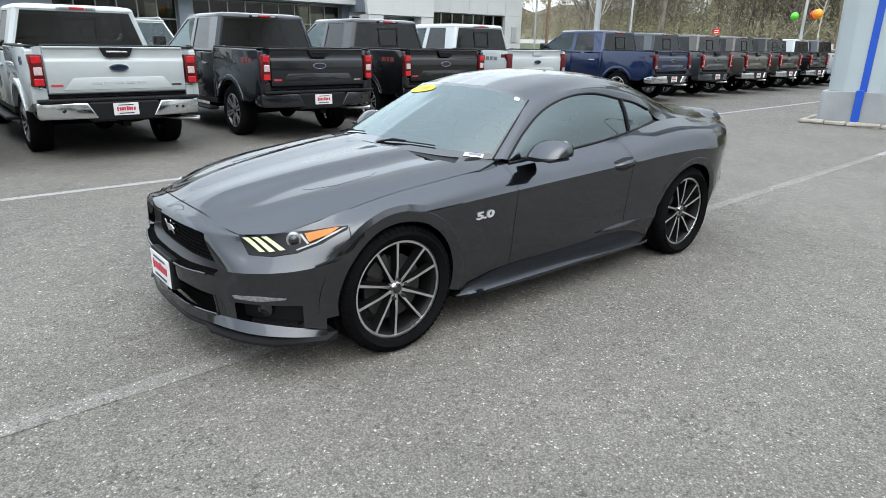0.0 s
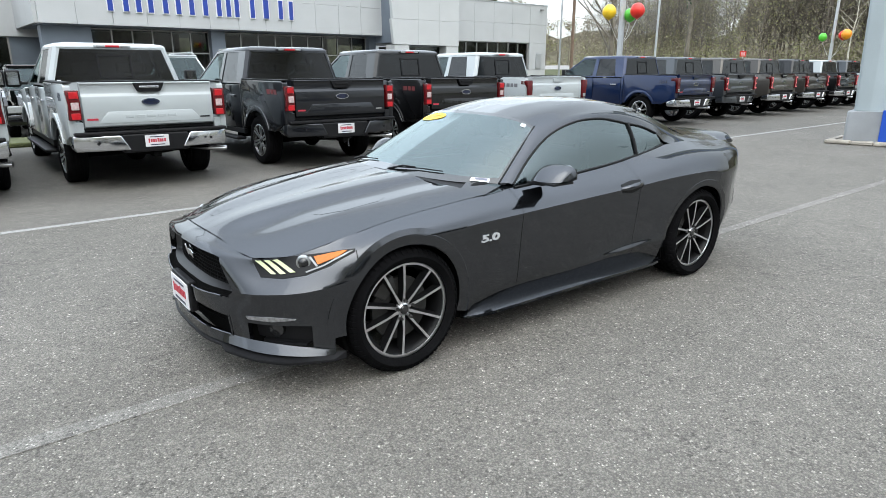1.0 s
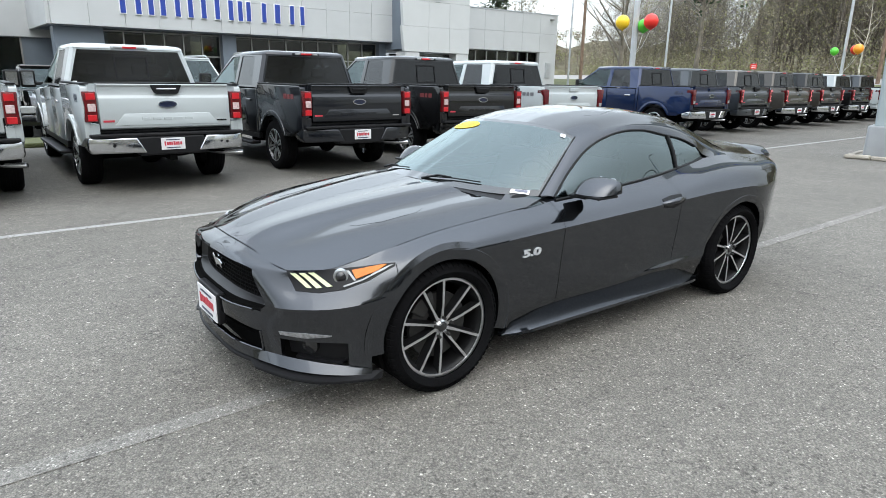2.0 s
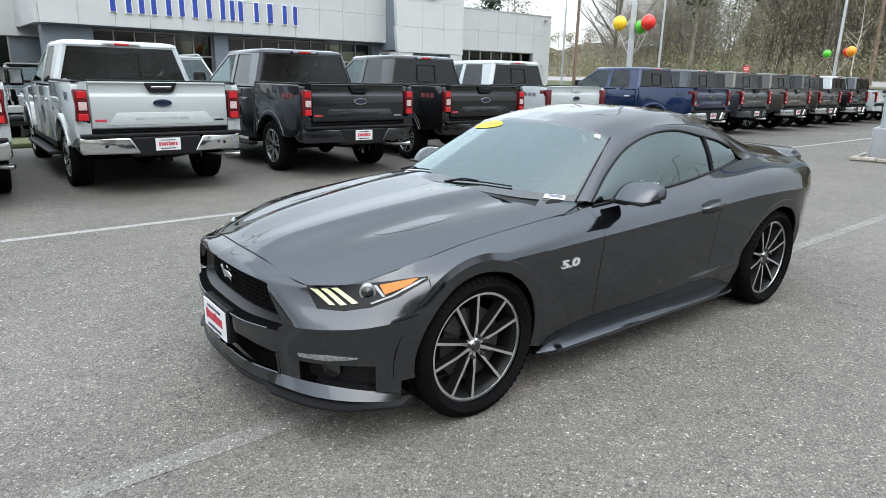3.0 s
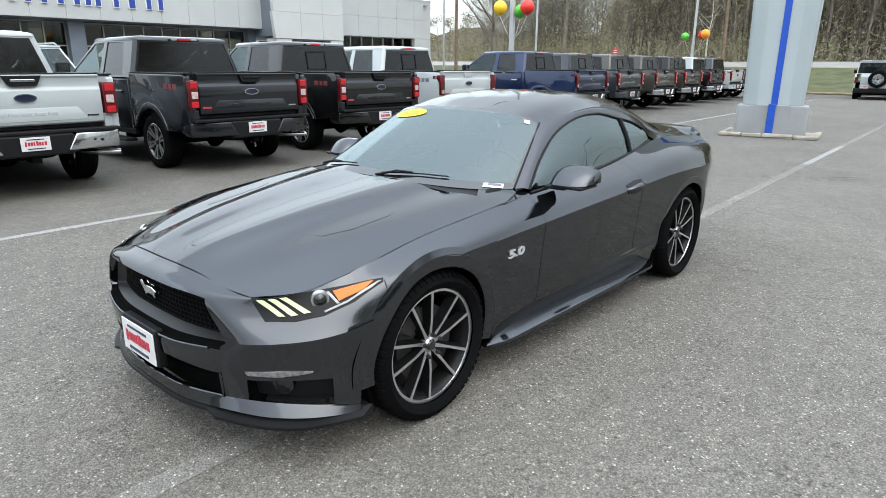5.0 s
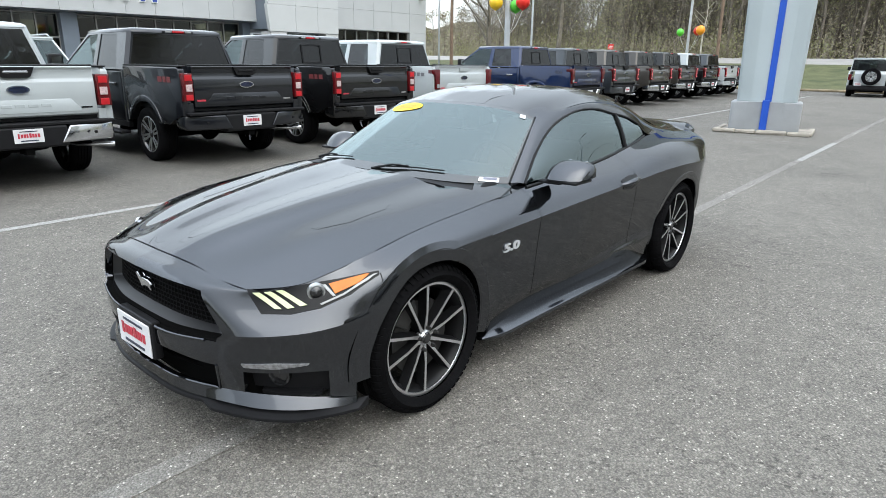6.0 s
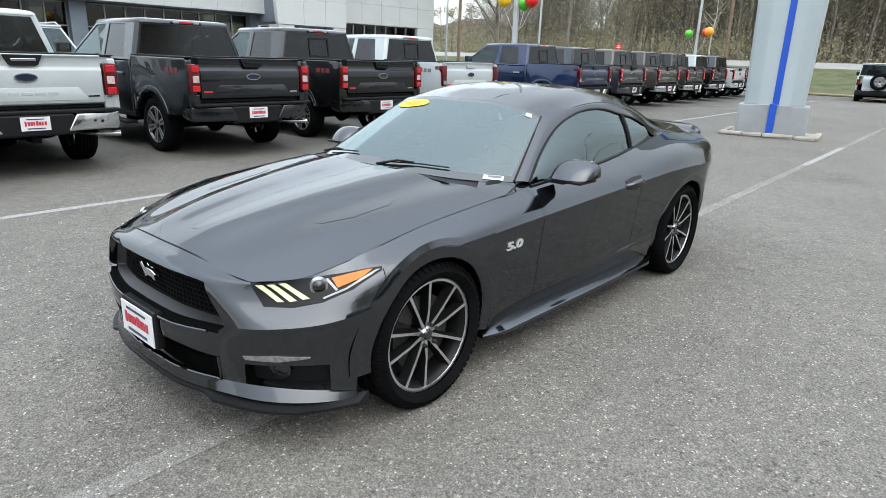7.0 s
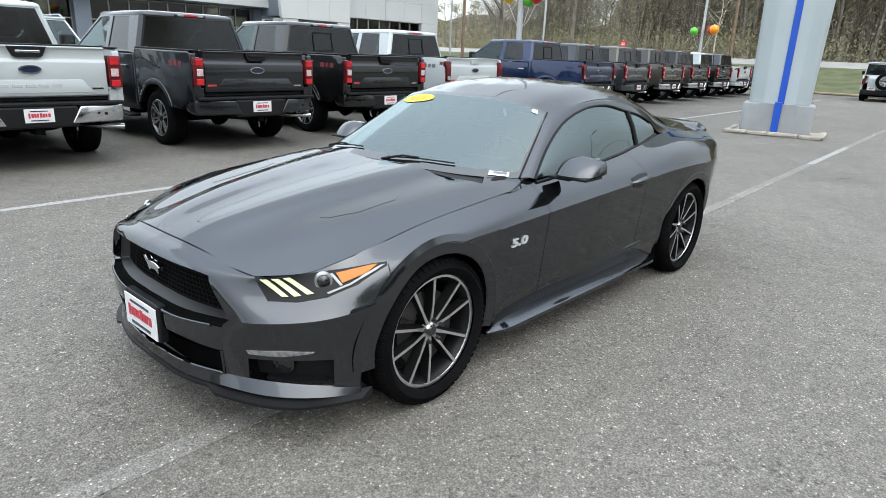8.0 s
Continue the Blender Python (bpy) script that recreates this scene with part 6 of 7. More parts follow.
for k in range(10):
    v = 0.07 + 0.49 * k / 9
    part("grille_bar", tube(bmesh.new(), [in_mouth(0.07 + 0.86 * i / 12, v, 0.074) for i in range(13)], 0.003, 4), MESH_BLACK, grille)
for k in range(35):
    u = 0.085 + 0.83 * k / 34
    part("grille_rib", tube(bmesh.new(), [in_mouth(u + (0.006 if i % 2 else 0), 0.06 + 0.50 * i / 6, 0.073) for i in range(7)], 0.0028, 4), MESH_BLACK, grille)
# badge of the grille as one plain chrome shape
mark = bmesh.new()
prism([(-0.085, 0.005), (-0.045, 0.022), (0.03, 0.020), (0.055, 0.045), (0.085, 0.035), (0.060, 0.012), (0.045, -0.012), (0.055, -0.045), (0.02, -0.018), (-0.03, -0.012), (-0.05, -0.042), (-0.06, -0.008)],
      "x", -0.012, 0.012, 0.004, 1, mark)
b = part("grille_badge", mark, CHROME, grille, "chrome grille badge")
b.matrix_basis = pose(-0.822, 0.025, 0.612, 0, -8, 0) @ Matrix.Scale(0.85, 4)
lower = SKIN[4 * NV:5 * NV + 1, :c2 + 1].copy()
lower[:, :, 0] += 0.09
panel("lower_grille_back", mirrored(lower), UNDER, grille, 1, gap=0, flange=0)
frame_line = [tuple(q) for q in SKIN[4 * NV:5 * NV + 1, c2]]
foot_line = [tuple(q) for q in mirrored(SKIN[5 * NV:5 * NV + 1, :c2 + 1])[0]]
part("intake_edge", tube(bmesh.new(), [(x, -y, z) for x, y, z in frame_line] + foot_line[1:-1] + frame_line[::-1], 0.006, 6), COUPE_PAINT, car, "painted edge of the lower intake", 60)
for z in (0.31, 0.345):
    part("grille_bar", tube(bmesh.new(), [(-0.815 + 0.09 * (t * 0.46) ** 2 / 0.25, t * 0.46, z) for t in (-1, -0.6, -0.3, 0, 0.3, 0.6, 1)], 0.006, 5), UNDER, grille)
for side in (-1, 1):
    pocket = SKIN[4 * NV + 1:5 * NV + 1, f0:f1 + 1].copy()
    pocket[:, :, 0] += 0.05
    pocket[:, :, 1] -= 0.03
    fog = panel("fog_pocket", pocket, BLACK_TRIM, car, side, gap=0, flange=0, label="black fog lamp pocket")
    c = Vector((-0.622, 0.645 * side, 0.330))
    part("pocket_floor", prism([(-0.684, 0.60 * side), (-0.662, 0.66 * side), (-0.535, 0.785 * side), (-0.43, 0.72 * side), (-0.58, 0.50 * side)], "z", 0.255, 0.268), BLACK_TRIM, fog)
    ring = lathe(bmesh.new(), [(0.0, -0.015), (0.030, -0.012), (0.036, -0.022), (0.044, -0.02), (0.048, 0.03)], 20, "x")
    fl = part("fog_lamp", ring, GLOSS_BLACK, fog, "round fog lamp", 40)
    fl.matrix_basis = Matrix.Translation(c) @ pose(0, 0, 0, 0, 0, -32 * side)
    part("turn_signal", laid([(-0.726, 0.565, 0.412), (-0.66, 0.68, 0.416), (-0.585, 0.785, 0.406)], [(-0.722, 0.575, 0.398), (-0.66, 0.68, 0.389), (-0.59, 0.78, 0.401)], 12, 3, 0.006, 0.012, side), TURN_LENS, car, "clear turn signal strip", 40)
    # headlight
    HT = [(-0.698, 0.572, 0.686), (-0.63, 0.64, 0.696), (-0.56, 0.70, 0.703), (-0.42, 0.79, 0.717), (-0.284, 0.862, 0.727)]
    HB = [(-0.684, 0.636, 0.604), (-0.61, 0.72, 0.604), (-0.52, 0.79, 0.622), (-0.41, 0.84, 0.660), (-0.290, 0.868, 0.716)]
    lamp = part("headlight", laid(HT, HB, 28, 8, 0.005, 0.010, side), LAMP_BLACK, car, "black headlight with three light bars", 40)

    def on_lamp(u, v):
        def al(line, t):
            s = t * (len(line) - 1)
            i = min(int(s), len(line) - 2)
            return Vector(line[i]).lerp(Vector(line[i + 1]), s - i)
        return al(HT, u).lerp(al(HB, u), v)

    for u0 in (0.09, 0.20, 0.31):
        part("light_bar", laid([on_lamp(u0 - 0.040, 0.08), on_lamp(u0 + 0.022, 0.08)], [on_lamp(u0 + 0.055, 0.80), on_lamp(u0 + 0.116, 0.80)], 3, 8, 0.013, 0.010, side), LAMP_BAR, lamp, "pale yellow light bar", 40)
    c = upon(on_lamp(0.56, 0.42), 0.010, BODY_TREE)
    proj = part("projector", lathe(bmesh.new(), [(0.0, -0.012), (0.018, -0.008), (0.026, 0.0), (0.028, -0.006), (0.034, -0.004), (0.036, 0.012)], 24, "x"), ALLOY, lamp, "chrome projector lens", 40)
    proj.matrix_basis = Matrix.Translation((c.x, c.y * side, c.z)) @ pose(0, 0, 0, 0, 0, -55 * side)
    part("projector_lens", lathe(bmesh.new(), [(0.0, -0.016), (0.014, -0.013), (0.024, -0.004)], 20, "x"), GLOSS_BLACK, lamp, "", 60).matrix_basis = proj.matrix_basis
    part("amber_reflector", laid([on_lamp(0.665, 0.18), on_lamp(0.93, 0.25)], [on_lamp(0.655, 0.72), on_lamp(0.84, 0.72)], 10, 4, 0.012, 0.008, side), LENS_AMBER, lamp, "amber side reflector", 40)
    part("lamp_trim", laid([on_lamp(0.52, 0.86), on_lamp(0.70, 0.83), on_lamp(0.955, 0.5)], [on_lamp(0.52, 0.93), on_lamp(0.70, 0.92), on_lamp(0.985, 0.75)], 14, 2, 0.010, 0.006, side), LAMP_CHROME, lamp, "chrome lamp trim", 40)
    part("lamp_trim", laid([on_lamp(0.625, 0.16), on_lamp(0.645, 0.16)], [on_lamp(0.63, 0.80), on_lamp(0.65, 0.80)], 3, 8, 0.011, 0.006, side), LAMP_CHROME, lamp, "", 40)

# splitter, side skirts, arch liners, wheels
ed = WHOLE[-1, :col(5) - 4]
lip = bmesh.new()
prev = None
for p in np.concatenate([(ed * (1, -1, 1))[:0:-1], ed]):
    y = abs(p[1])
    out = 0.008 + 0.020 * min(1, max(0, (y - 0.42) / 0.06))
    drop = 0.016 * min(1, max(0, (y - 0.42) / 0.06)) * min(1, max(0, (0.87 - y) / 0.1))
    d = Vector((-1 if y < 0.5 else -0.75, 0 if y < 0.5 else 0.65 * (1 if p[1] > 0 else -1), 0))
    a = [Vector(p) + Vector((0.05, 0, 0.010 - drop)), Vector(p) + d * out + Vector((0, 0, -0.010 - drop)), Vector(p) + d * out + Vector((0, 0, -0.022 - drop)), Vector(p) + Vector((0.05, 0, -0.030 - drop))]
    ring = [lip.verts.new(v) for v in a]
    if prev:
        for i in range(4):
            lip.faces.new((prev[i], prev[(i + 1) % 4], ring[(i + 1) % 4], ring[i]))
    else:
        lip.faces.new(ring)
    prev = ring
lip.faces.new(prev[::-1])
part("splitter", lip, BLACK_TRIM, car, "black front splitter lip", 40)
for side in (-1, 1):
    sk = bmesh.new()
    prev = None
    for i in range(25):
        x = 0.40 + (2.325 - 0.40) * i / 24
        wv = 0.0 + 0.012 * math.cos(math.pi * i / 24)
        e = min(1, i / 2, (24 - i) / 2) ** 0.5
        prof = [(0.835, 0.245), (0.868, 0.238), (0.922 - wv * 0.4, 0.210), (0.926 - wv * 0.4, 0.194), (0.87, 0.168), (0.80, 0.168)]
        ring = [sk.verts.new((x, side * (0.85 + (y - 0.85) * (0.3 + 0.7 * e)), 0.2 + (z - 0.2) * (0.3 + 0.7 * e))) for y, z in prof]
        if prev:
            for k in range(6):
                sk.faces.new((prev[k], prev[(k + 1) % 6], ring[(k + 1) % 6], ring[k]))
        else:
            sk.faces.new(ring)
        prev = ring
    sk.faces.new(prev[::-1])
    part("side_skirt", sk, COUPE_PAINT, car, "", 30)
    for xa, r in ((0, R_ARCH - 0.006), (2.72, R_ARCH + 0.002)):
        ln = bmesh.new()
        a = [(xa + r * math.cos(t), HUB_Z + r * math.sin(t)) for t in [math.pi * (1.12 - 1.24 * i / 24) for i in range(25)]]
        o = [(xa + (r + 0.015) * math.cos(t), HUB_Z + (r + 0.015) * math.sin(t)) for t in [math.pi * (1.12 - 1.24 * i / 24) for i in range(25)]]
        prism(a + o[::-1], "y", *sorted((side * 0.56, side * 0.855)), bm=ln)
        part("arch_liner", ln, UNDER, car, "", 40)
        part("arch_wall", boxed(xa - r - 0.01, xa + r + 0.01, *sorted((side * 0.55, side * 0.57)), 0.20, HUB_Z + r * 0.95), UNDER, car)
    for xa, yc, wd in ((0, 0.783, 0.255), (2.72, 0.795, 0.275)):
        wh = wheel("wheel", car, (xa, side * yc, 0.343), 0.343, wd, 0.262, 10, MACHINED, WHEEL_BLACK, side, 0.055, 0.35, 0.0155, "black ten-spoke alloy wheel with machined faces", 0.016, MACHINED, 60)
        wh.matrix_basis = Matrix.Translation((xa, side * yc, 0.343)) @ pose(0, 0, 0, 0, 0, 90)
        disc = lathe(bmesh.new(), [(0.08, side * 0.035), (0.175, side * 0.035), (0.176, side * 0.010), (0.08, side * 0.010)], 40, "x", closed=True)
        part("brake_disc", disc, IRON, wh, "", 40)
        cal = bmesh.new()
        angs = [0.55 + 0.75 * i / 8 for i in range(9)]
        prism([(0.125 * math.cos(t), 0.125 * math.sin(t)) for t in angs] + [(0.205 * math.cos(t), 0.205 * math.sin(t)) for t in angs[::-1]], "x", *sorted((side * 0.0, side * 0.058)), bevel=0.008, bm=cal)
        part("caliper", cal, IRON, wh, "grey brake caliper", 40)
        for k in range(5):
            t = 2 * math.pi * k / 5 + 0.3
            part("lug_nut", lathe(bmesh.new(), [(0.0, side * 0.104), (0.008, side * 0.103), (0.010, side * 0.082)], 6, "x", (0, 0.052 * math.cos(t), 0.052 * math.sin(t))), IRON, wh)

# floor and cabin
part("underbody", boxed(-0.78, 3.6, -0.56, 0.56, 0.17, 0.42, 0.05), UNDER, car)
part("sill_box", boxed(0.39, 2.33, -0.83, 0.83, 0.18, 0.40, 0.02), UNDER, car)
part("dashboard", prism([(0.48, 0.90), (0.70, 0.935), (0.98, 0.915), (1.05, 0.86), (1.00, 0.60), (0.5, 0.5)], "y", -0.70, 0.70, 0.03, 3), CABIN, car, "", 40)
part("binnacle", prism([(0.86, 0.91), (0.90, 0.975), (1.02, 0.965), (1.05, 0.90)], "y", -0.52, -0.22, 0.02, 2), CABIN, car, "", 40)
st = lathe(bmesh.new(), [(0.185 + 0.016 * math.cos(t), 0.016 * math.sin(t)) for t in [2 * math.pi * i / 8 for i in range(8)]], 36, "x", closed=True)
box(st, -0.012, 0.012, -0.18, 0.18, -0.03, 0.03, 0.01)
box(st, -0.015, 0.03, -0.06, 0.06, -0.17, 0.05, 0.02)
sw = part("steering_wheel", st, CABIN, car, "dark steering wheel", 40)
sw.matrix_basis = pose(1.17, -0.37, 0.90, 0, -22, 0)
for sx, sy in ((1.55, -0.37), (1.55, 0.37), (2.25, -0.30), (2.25, 0.30)):
    z = 0.0 if sx < 2 else 0.04
    s = prism([(sx - 0.50, 0.42), (sx - 0.52, 0.56), (sx - 0.05, 0.54), (sx + 0.12, 1.04 + z), (sx + 0.24, 1.05 + z), (sx + 0.14, 0.42)], "y", sy - 0.24, sy + 0.24, 0.05, 3)
    seat = part("seat", s, CABIN, car, "dark car seat", 40)
    if sx < 2:
        part("headrest", boxed(sx + 0.12, sx + 0.23, sy - 0.13, sy + 0.13, 1.06, 1.22, 0.04, 3), CABIN, seat, "", 40)
part("rear_view_mirror", boxed(1.13, 1.16, -0.12, 0.12, 1.135, 1.195, 0.012), CABIN, car)
part("mirror_mount", boxed(1.16, 1.20, -0.02, 0.02, 1.17, 1.255, 0.008), CABIN, car)
part("headliner", boxed(1.35, 2.40, -0.50, 0.50, 1.262, 1.272), CABIN, car)
part("parcel_shelf", boxed(2.5, 3.1, -0.55, 0.55, 0.98, 1.0), CABIN, car)
part("cabin_floor", boxed(0.5, 3.0, -0.78, 0.78, 0.41, 0.43), CABIN, car)
for s in (-1, 1):
    part("door_card", boxed(0.85, 2.3, *sorted((s * 0.66, s * 0.70)), 0.43, 0.89), CABIN, car)

# mirrors, handles, marks
for side in (-1, 1):
    mb = bmesh.new()
    # the cap leans back from a low front edge
    shape = [(-0.098, 0.0), (-0.088, 0.016), (-0.060, 0.048), (-0.026, 0.078), (0.016, 0.098), (0.058, 0.102), (0.085, 0.092), (0.092, 0.04), (0.09, 0.004), (0.05, -0.003), (0.0, -0.004), (-0.06, -0.003)]
    prev = None
    for y, k, dx, dz in ((0.836, 0.50, 0.0, 0.0), (0.848, 0.74, 0.0, 0.0), (0.885, 0.94, 0.004, 0.0), (0.945, 1.0, 0.014, 0.0), (1.0, 0.94, 0.030, 0.0), (1.034, 0.80, 0.044, 0.002), (1.05, 0.55, 0.056, 0.008)):
        ring = [mb.verts.new((1.008 + dx + k * px, side * y, 0.944 + dz + k * pz * 0.92)) for px, pz in shape]
        if prev:
            for i in range(len(shape)):
                j = (i + 1) % len(shape)
                mb.faces.new((prev[i], prev[j], ring[j], ring[i]))
        else:
            mb.faces.new(ring)
        prev = ring
    mb.faces.new(prev[::-1])
    mir = part("door_mirror", mb, COUPE_PAINT, car, "grey door mirror", 50)
    part("mirror_glass", boxed(1.108, 1.118, *sorted((side * 0.885, side * 1.0)), 0.945, 1.03, 0.004), CHROME, mir)
    foot = bmesh.new()
    box(foot, 0.945, 1.10, *sorted((side * 0.80, side * 0.93)), 0.914, 0.930, 0.007)
    box(foot, 0.932, 1.105, *sorted((side * 0.855, side * 1.035)), 0.926, 0.942, 0.007)
    part("mirror_foot", foot, BLACK_TRIM, mir, "black mirror foot", 40)
    hd = part("door_handle", tube(bmesh.new(), [(1.74, side * 0.895, 0.800), (1.76, side * 0.925, 0.806), (1.85, side * 0.935, 0.816), (1.93, side * 0.927, 0.822), (1.955, side * 0.90, 0.820)], [0.011, 0.019, 0.022, 0.020, 0.011], 10), COUPE_PAINT, car, "body-coloured door handle", 50)
    # black patch laid on the door stands in for the shade of a recess
    part("handle_shade_patch", laid([(1.745, 0.91, 0.842), (1.845, 0.91, 0.862), (1.95, 0.91, 0.855)], [(1.745, 0.92, 0.778), (1.845, 0.92, 0.764), (1.95, 0.92, 0.79)], 14, 5, 0.003, 0.005, side), LAMP_BLACK, hd)
q5 = upon((0.565, 0.95, 0.655), 0.0055, BODY_TREE)
num = lettering("displacement_badge", "5.0", 0.08, BADGE_SILVER, car, pose(q5.x, -q5.y, q5.z, 87, 0, 1.5) @ Matrix.Diagonal((1.42, 0.74, 1, 1)), 0.005, 0.003)
num["label"] = "chrome 5.0 engine badge"
back_to = num.matrix_basis.inverted()
for v in num.data.vertices:
    w = num.matrix_basis @ v.co
    w = upon((w.x, -w.y, w.z), 0.007 if v.co.z > 0 else 0.0005, BODY_TREE)
    v.co = back_to @ Vector((w.x, -w.y, w.z))

# spoiler
sp = bmesh.new()
prev = None
for i in range(33):
    y = -0.665 + 1.33 * i / 32
    e = max(0, (abs(y) - 0.55) / 0.115)
    x0 = 3.42 - 0.06 * e + 0.02 * (1 - (y / 0.665) ** 2)
    z0 = 1.030 - 0.035 * e * e
    xr = 3.74 - 0.16 * (y / 0.665) ** 2 - 0.03 * e
    prof = [(x0, z0 - 0.03), (x0 + 0.06, z0 + 0.002), (xr - 0.05, z0 + 0.022 - 0.01 * e), (xr, z0 + 0.018 - 0.012 * e), (xr - 0.01, z0 - 0.006), (x0 + 0.08, z0 - 0.05)]
    ring = [sp.verts.new((px, y, pz)) for px, pz in prof]
    if prev:
        for k in range(6):
            sp.faces.new((prev[k], prev[(k + 1) % 6], ring[(k + 1) % 6], ring[k]))
    else:
        sp.faces.new(ring)
    prev = ring
sp.faces.new(prev[::-1])
part("spoiler", sp, COUPE_PAINT, car, "low rear spoiler", 40)
for side in (-1, 1):
    for k in range(3):
        y0 = 0.42 + k * 0.12
        part("tail_lamp", laid([(3.87, y0, 0.90), (3.87, y0 + 0.08, 0.90)], [(3.9, y0 + 0.0, 0.76), (3.9, y0 + 0.08, 0.76)], 4, 6, 0.006, 0.01, side), LENS_RED, car, "red upright tail lamp", 40)
    part("side_marker", laid([(3.555, 0.80, 0.60), (3.60, 0.77, 0.60)], [(3.49, 0.82, 0.46), (3.53, 0.80, 0.45)], 3, 6, 0.004, 0.008, side), LAMP_BLACK, car, "dark side marker", 40)
    part("lamp_wrap", laid([(3.53, 0.80, 0.905), (3.64, 0.70, 0.90)], [(3.55, 0.82, 0.815), (3.66, 0.73, 0.79)], 6, 5, 0.004, 0.006, side), LAMP_BLACK, car, "black tail lamp surround", 40)
    part("fuel_door" if side < 0 else "quarter_plug", laid([(3.10, 0.9, 0.905), (3.20, 0.9, 0.905)], [(3.10, 0.9, 0.80), (3.20, 0.9, 0.80)], 6, 6, 0.0016, 0.004, side), COUPE_PAINT, car, "", 60)

# plate in a black holder, and stickers on the glass
holder = part("plate_holder", boxed(-0.904, -0.863, -0.160, 0.160, 0.325, 0.492, 0.008), BLACK_TRIM, car, "black plate holder")
pl = plate(car, pose(-0.906, 0, 0.405, 0, 0, -90), 0.30, 0.145)
sv = laid([(0.665, -0.615, 0.952), (0.755, -0.685, 0.952)], [(0.645, -0.618, 0.925), (0.735, -0.69, 0.925)], 6, 3, 0.004, 0.002, 1, WS_TREE)
sticker = part("paper_tag", sv, PLATE, car, "white paper tag on the windshield")
yo = bmesh.new()
cen = upon((1.085, 0.315, 1.235), 0.0, WS_TREE)
ring = []
for k in range(32):
    t = 2 * math.pi * k / 32
    q = upon(cen + Vector((0.055 * math.sin(t) * 0.92, 0.135 * math.cos(t), 0.055 * math.sin(t) * 0.5)), 0.004, WS_TREE)
    ring.append(yo.verts.new(q))
mid_v = yo.verts.new(upon(cen, 0.004, WS_TREE))
for k in range(32):
    yo.faces.new((mid_v, ring[k], ring[(k + 1) % 32]))
oval_ob = part("year_sticker", yo, STICKER_YELLOW, car, "yellow oval year sticker on the windshield")

for dx, w in ((-0.030, 0.026), (0.008, 0.020)):
    bar = laid([(1.085 + dx, 0.235, 1.235), (1.085 + dx, 0.395, 1.235)], [(1.085 + dx + w, 0.245, 1.245), (1.085 + dx + w, 0.385, 1.245)], 6, 2, 0.0055, 0.001, 1, WS_TREE)
    part("ink_bar", bar, ORANGE_INK, oval_ob, "faint orange printed bar")
bar = laid([(0.682, -0.63, 0.95), (0.742, -0.677, 0.95)], [(0.672, -0.632, 0.937), (0.732, -0.68, 0.937)], 5, 2, 0.0055, 0.001, 1, WS_TREE)
part("print_bar", bar, GREY_INK, sticker, "grey printed bar")
tag = laid([(1.165, -0.515, 1.255), (1.18, -0.545, 1.25)], [(1.145, -0.525, 1.235), (1.16, -0.555, 1.225)], 3, 3, 0.004, 0.001, 1, WS_TREE)
part("inspection_sticker", tag, PLATE, car, "small white sticker on the windshield")


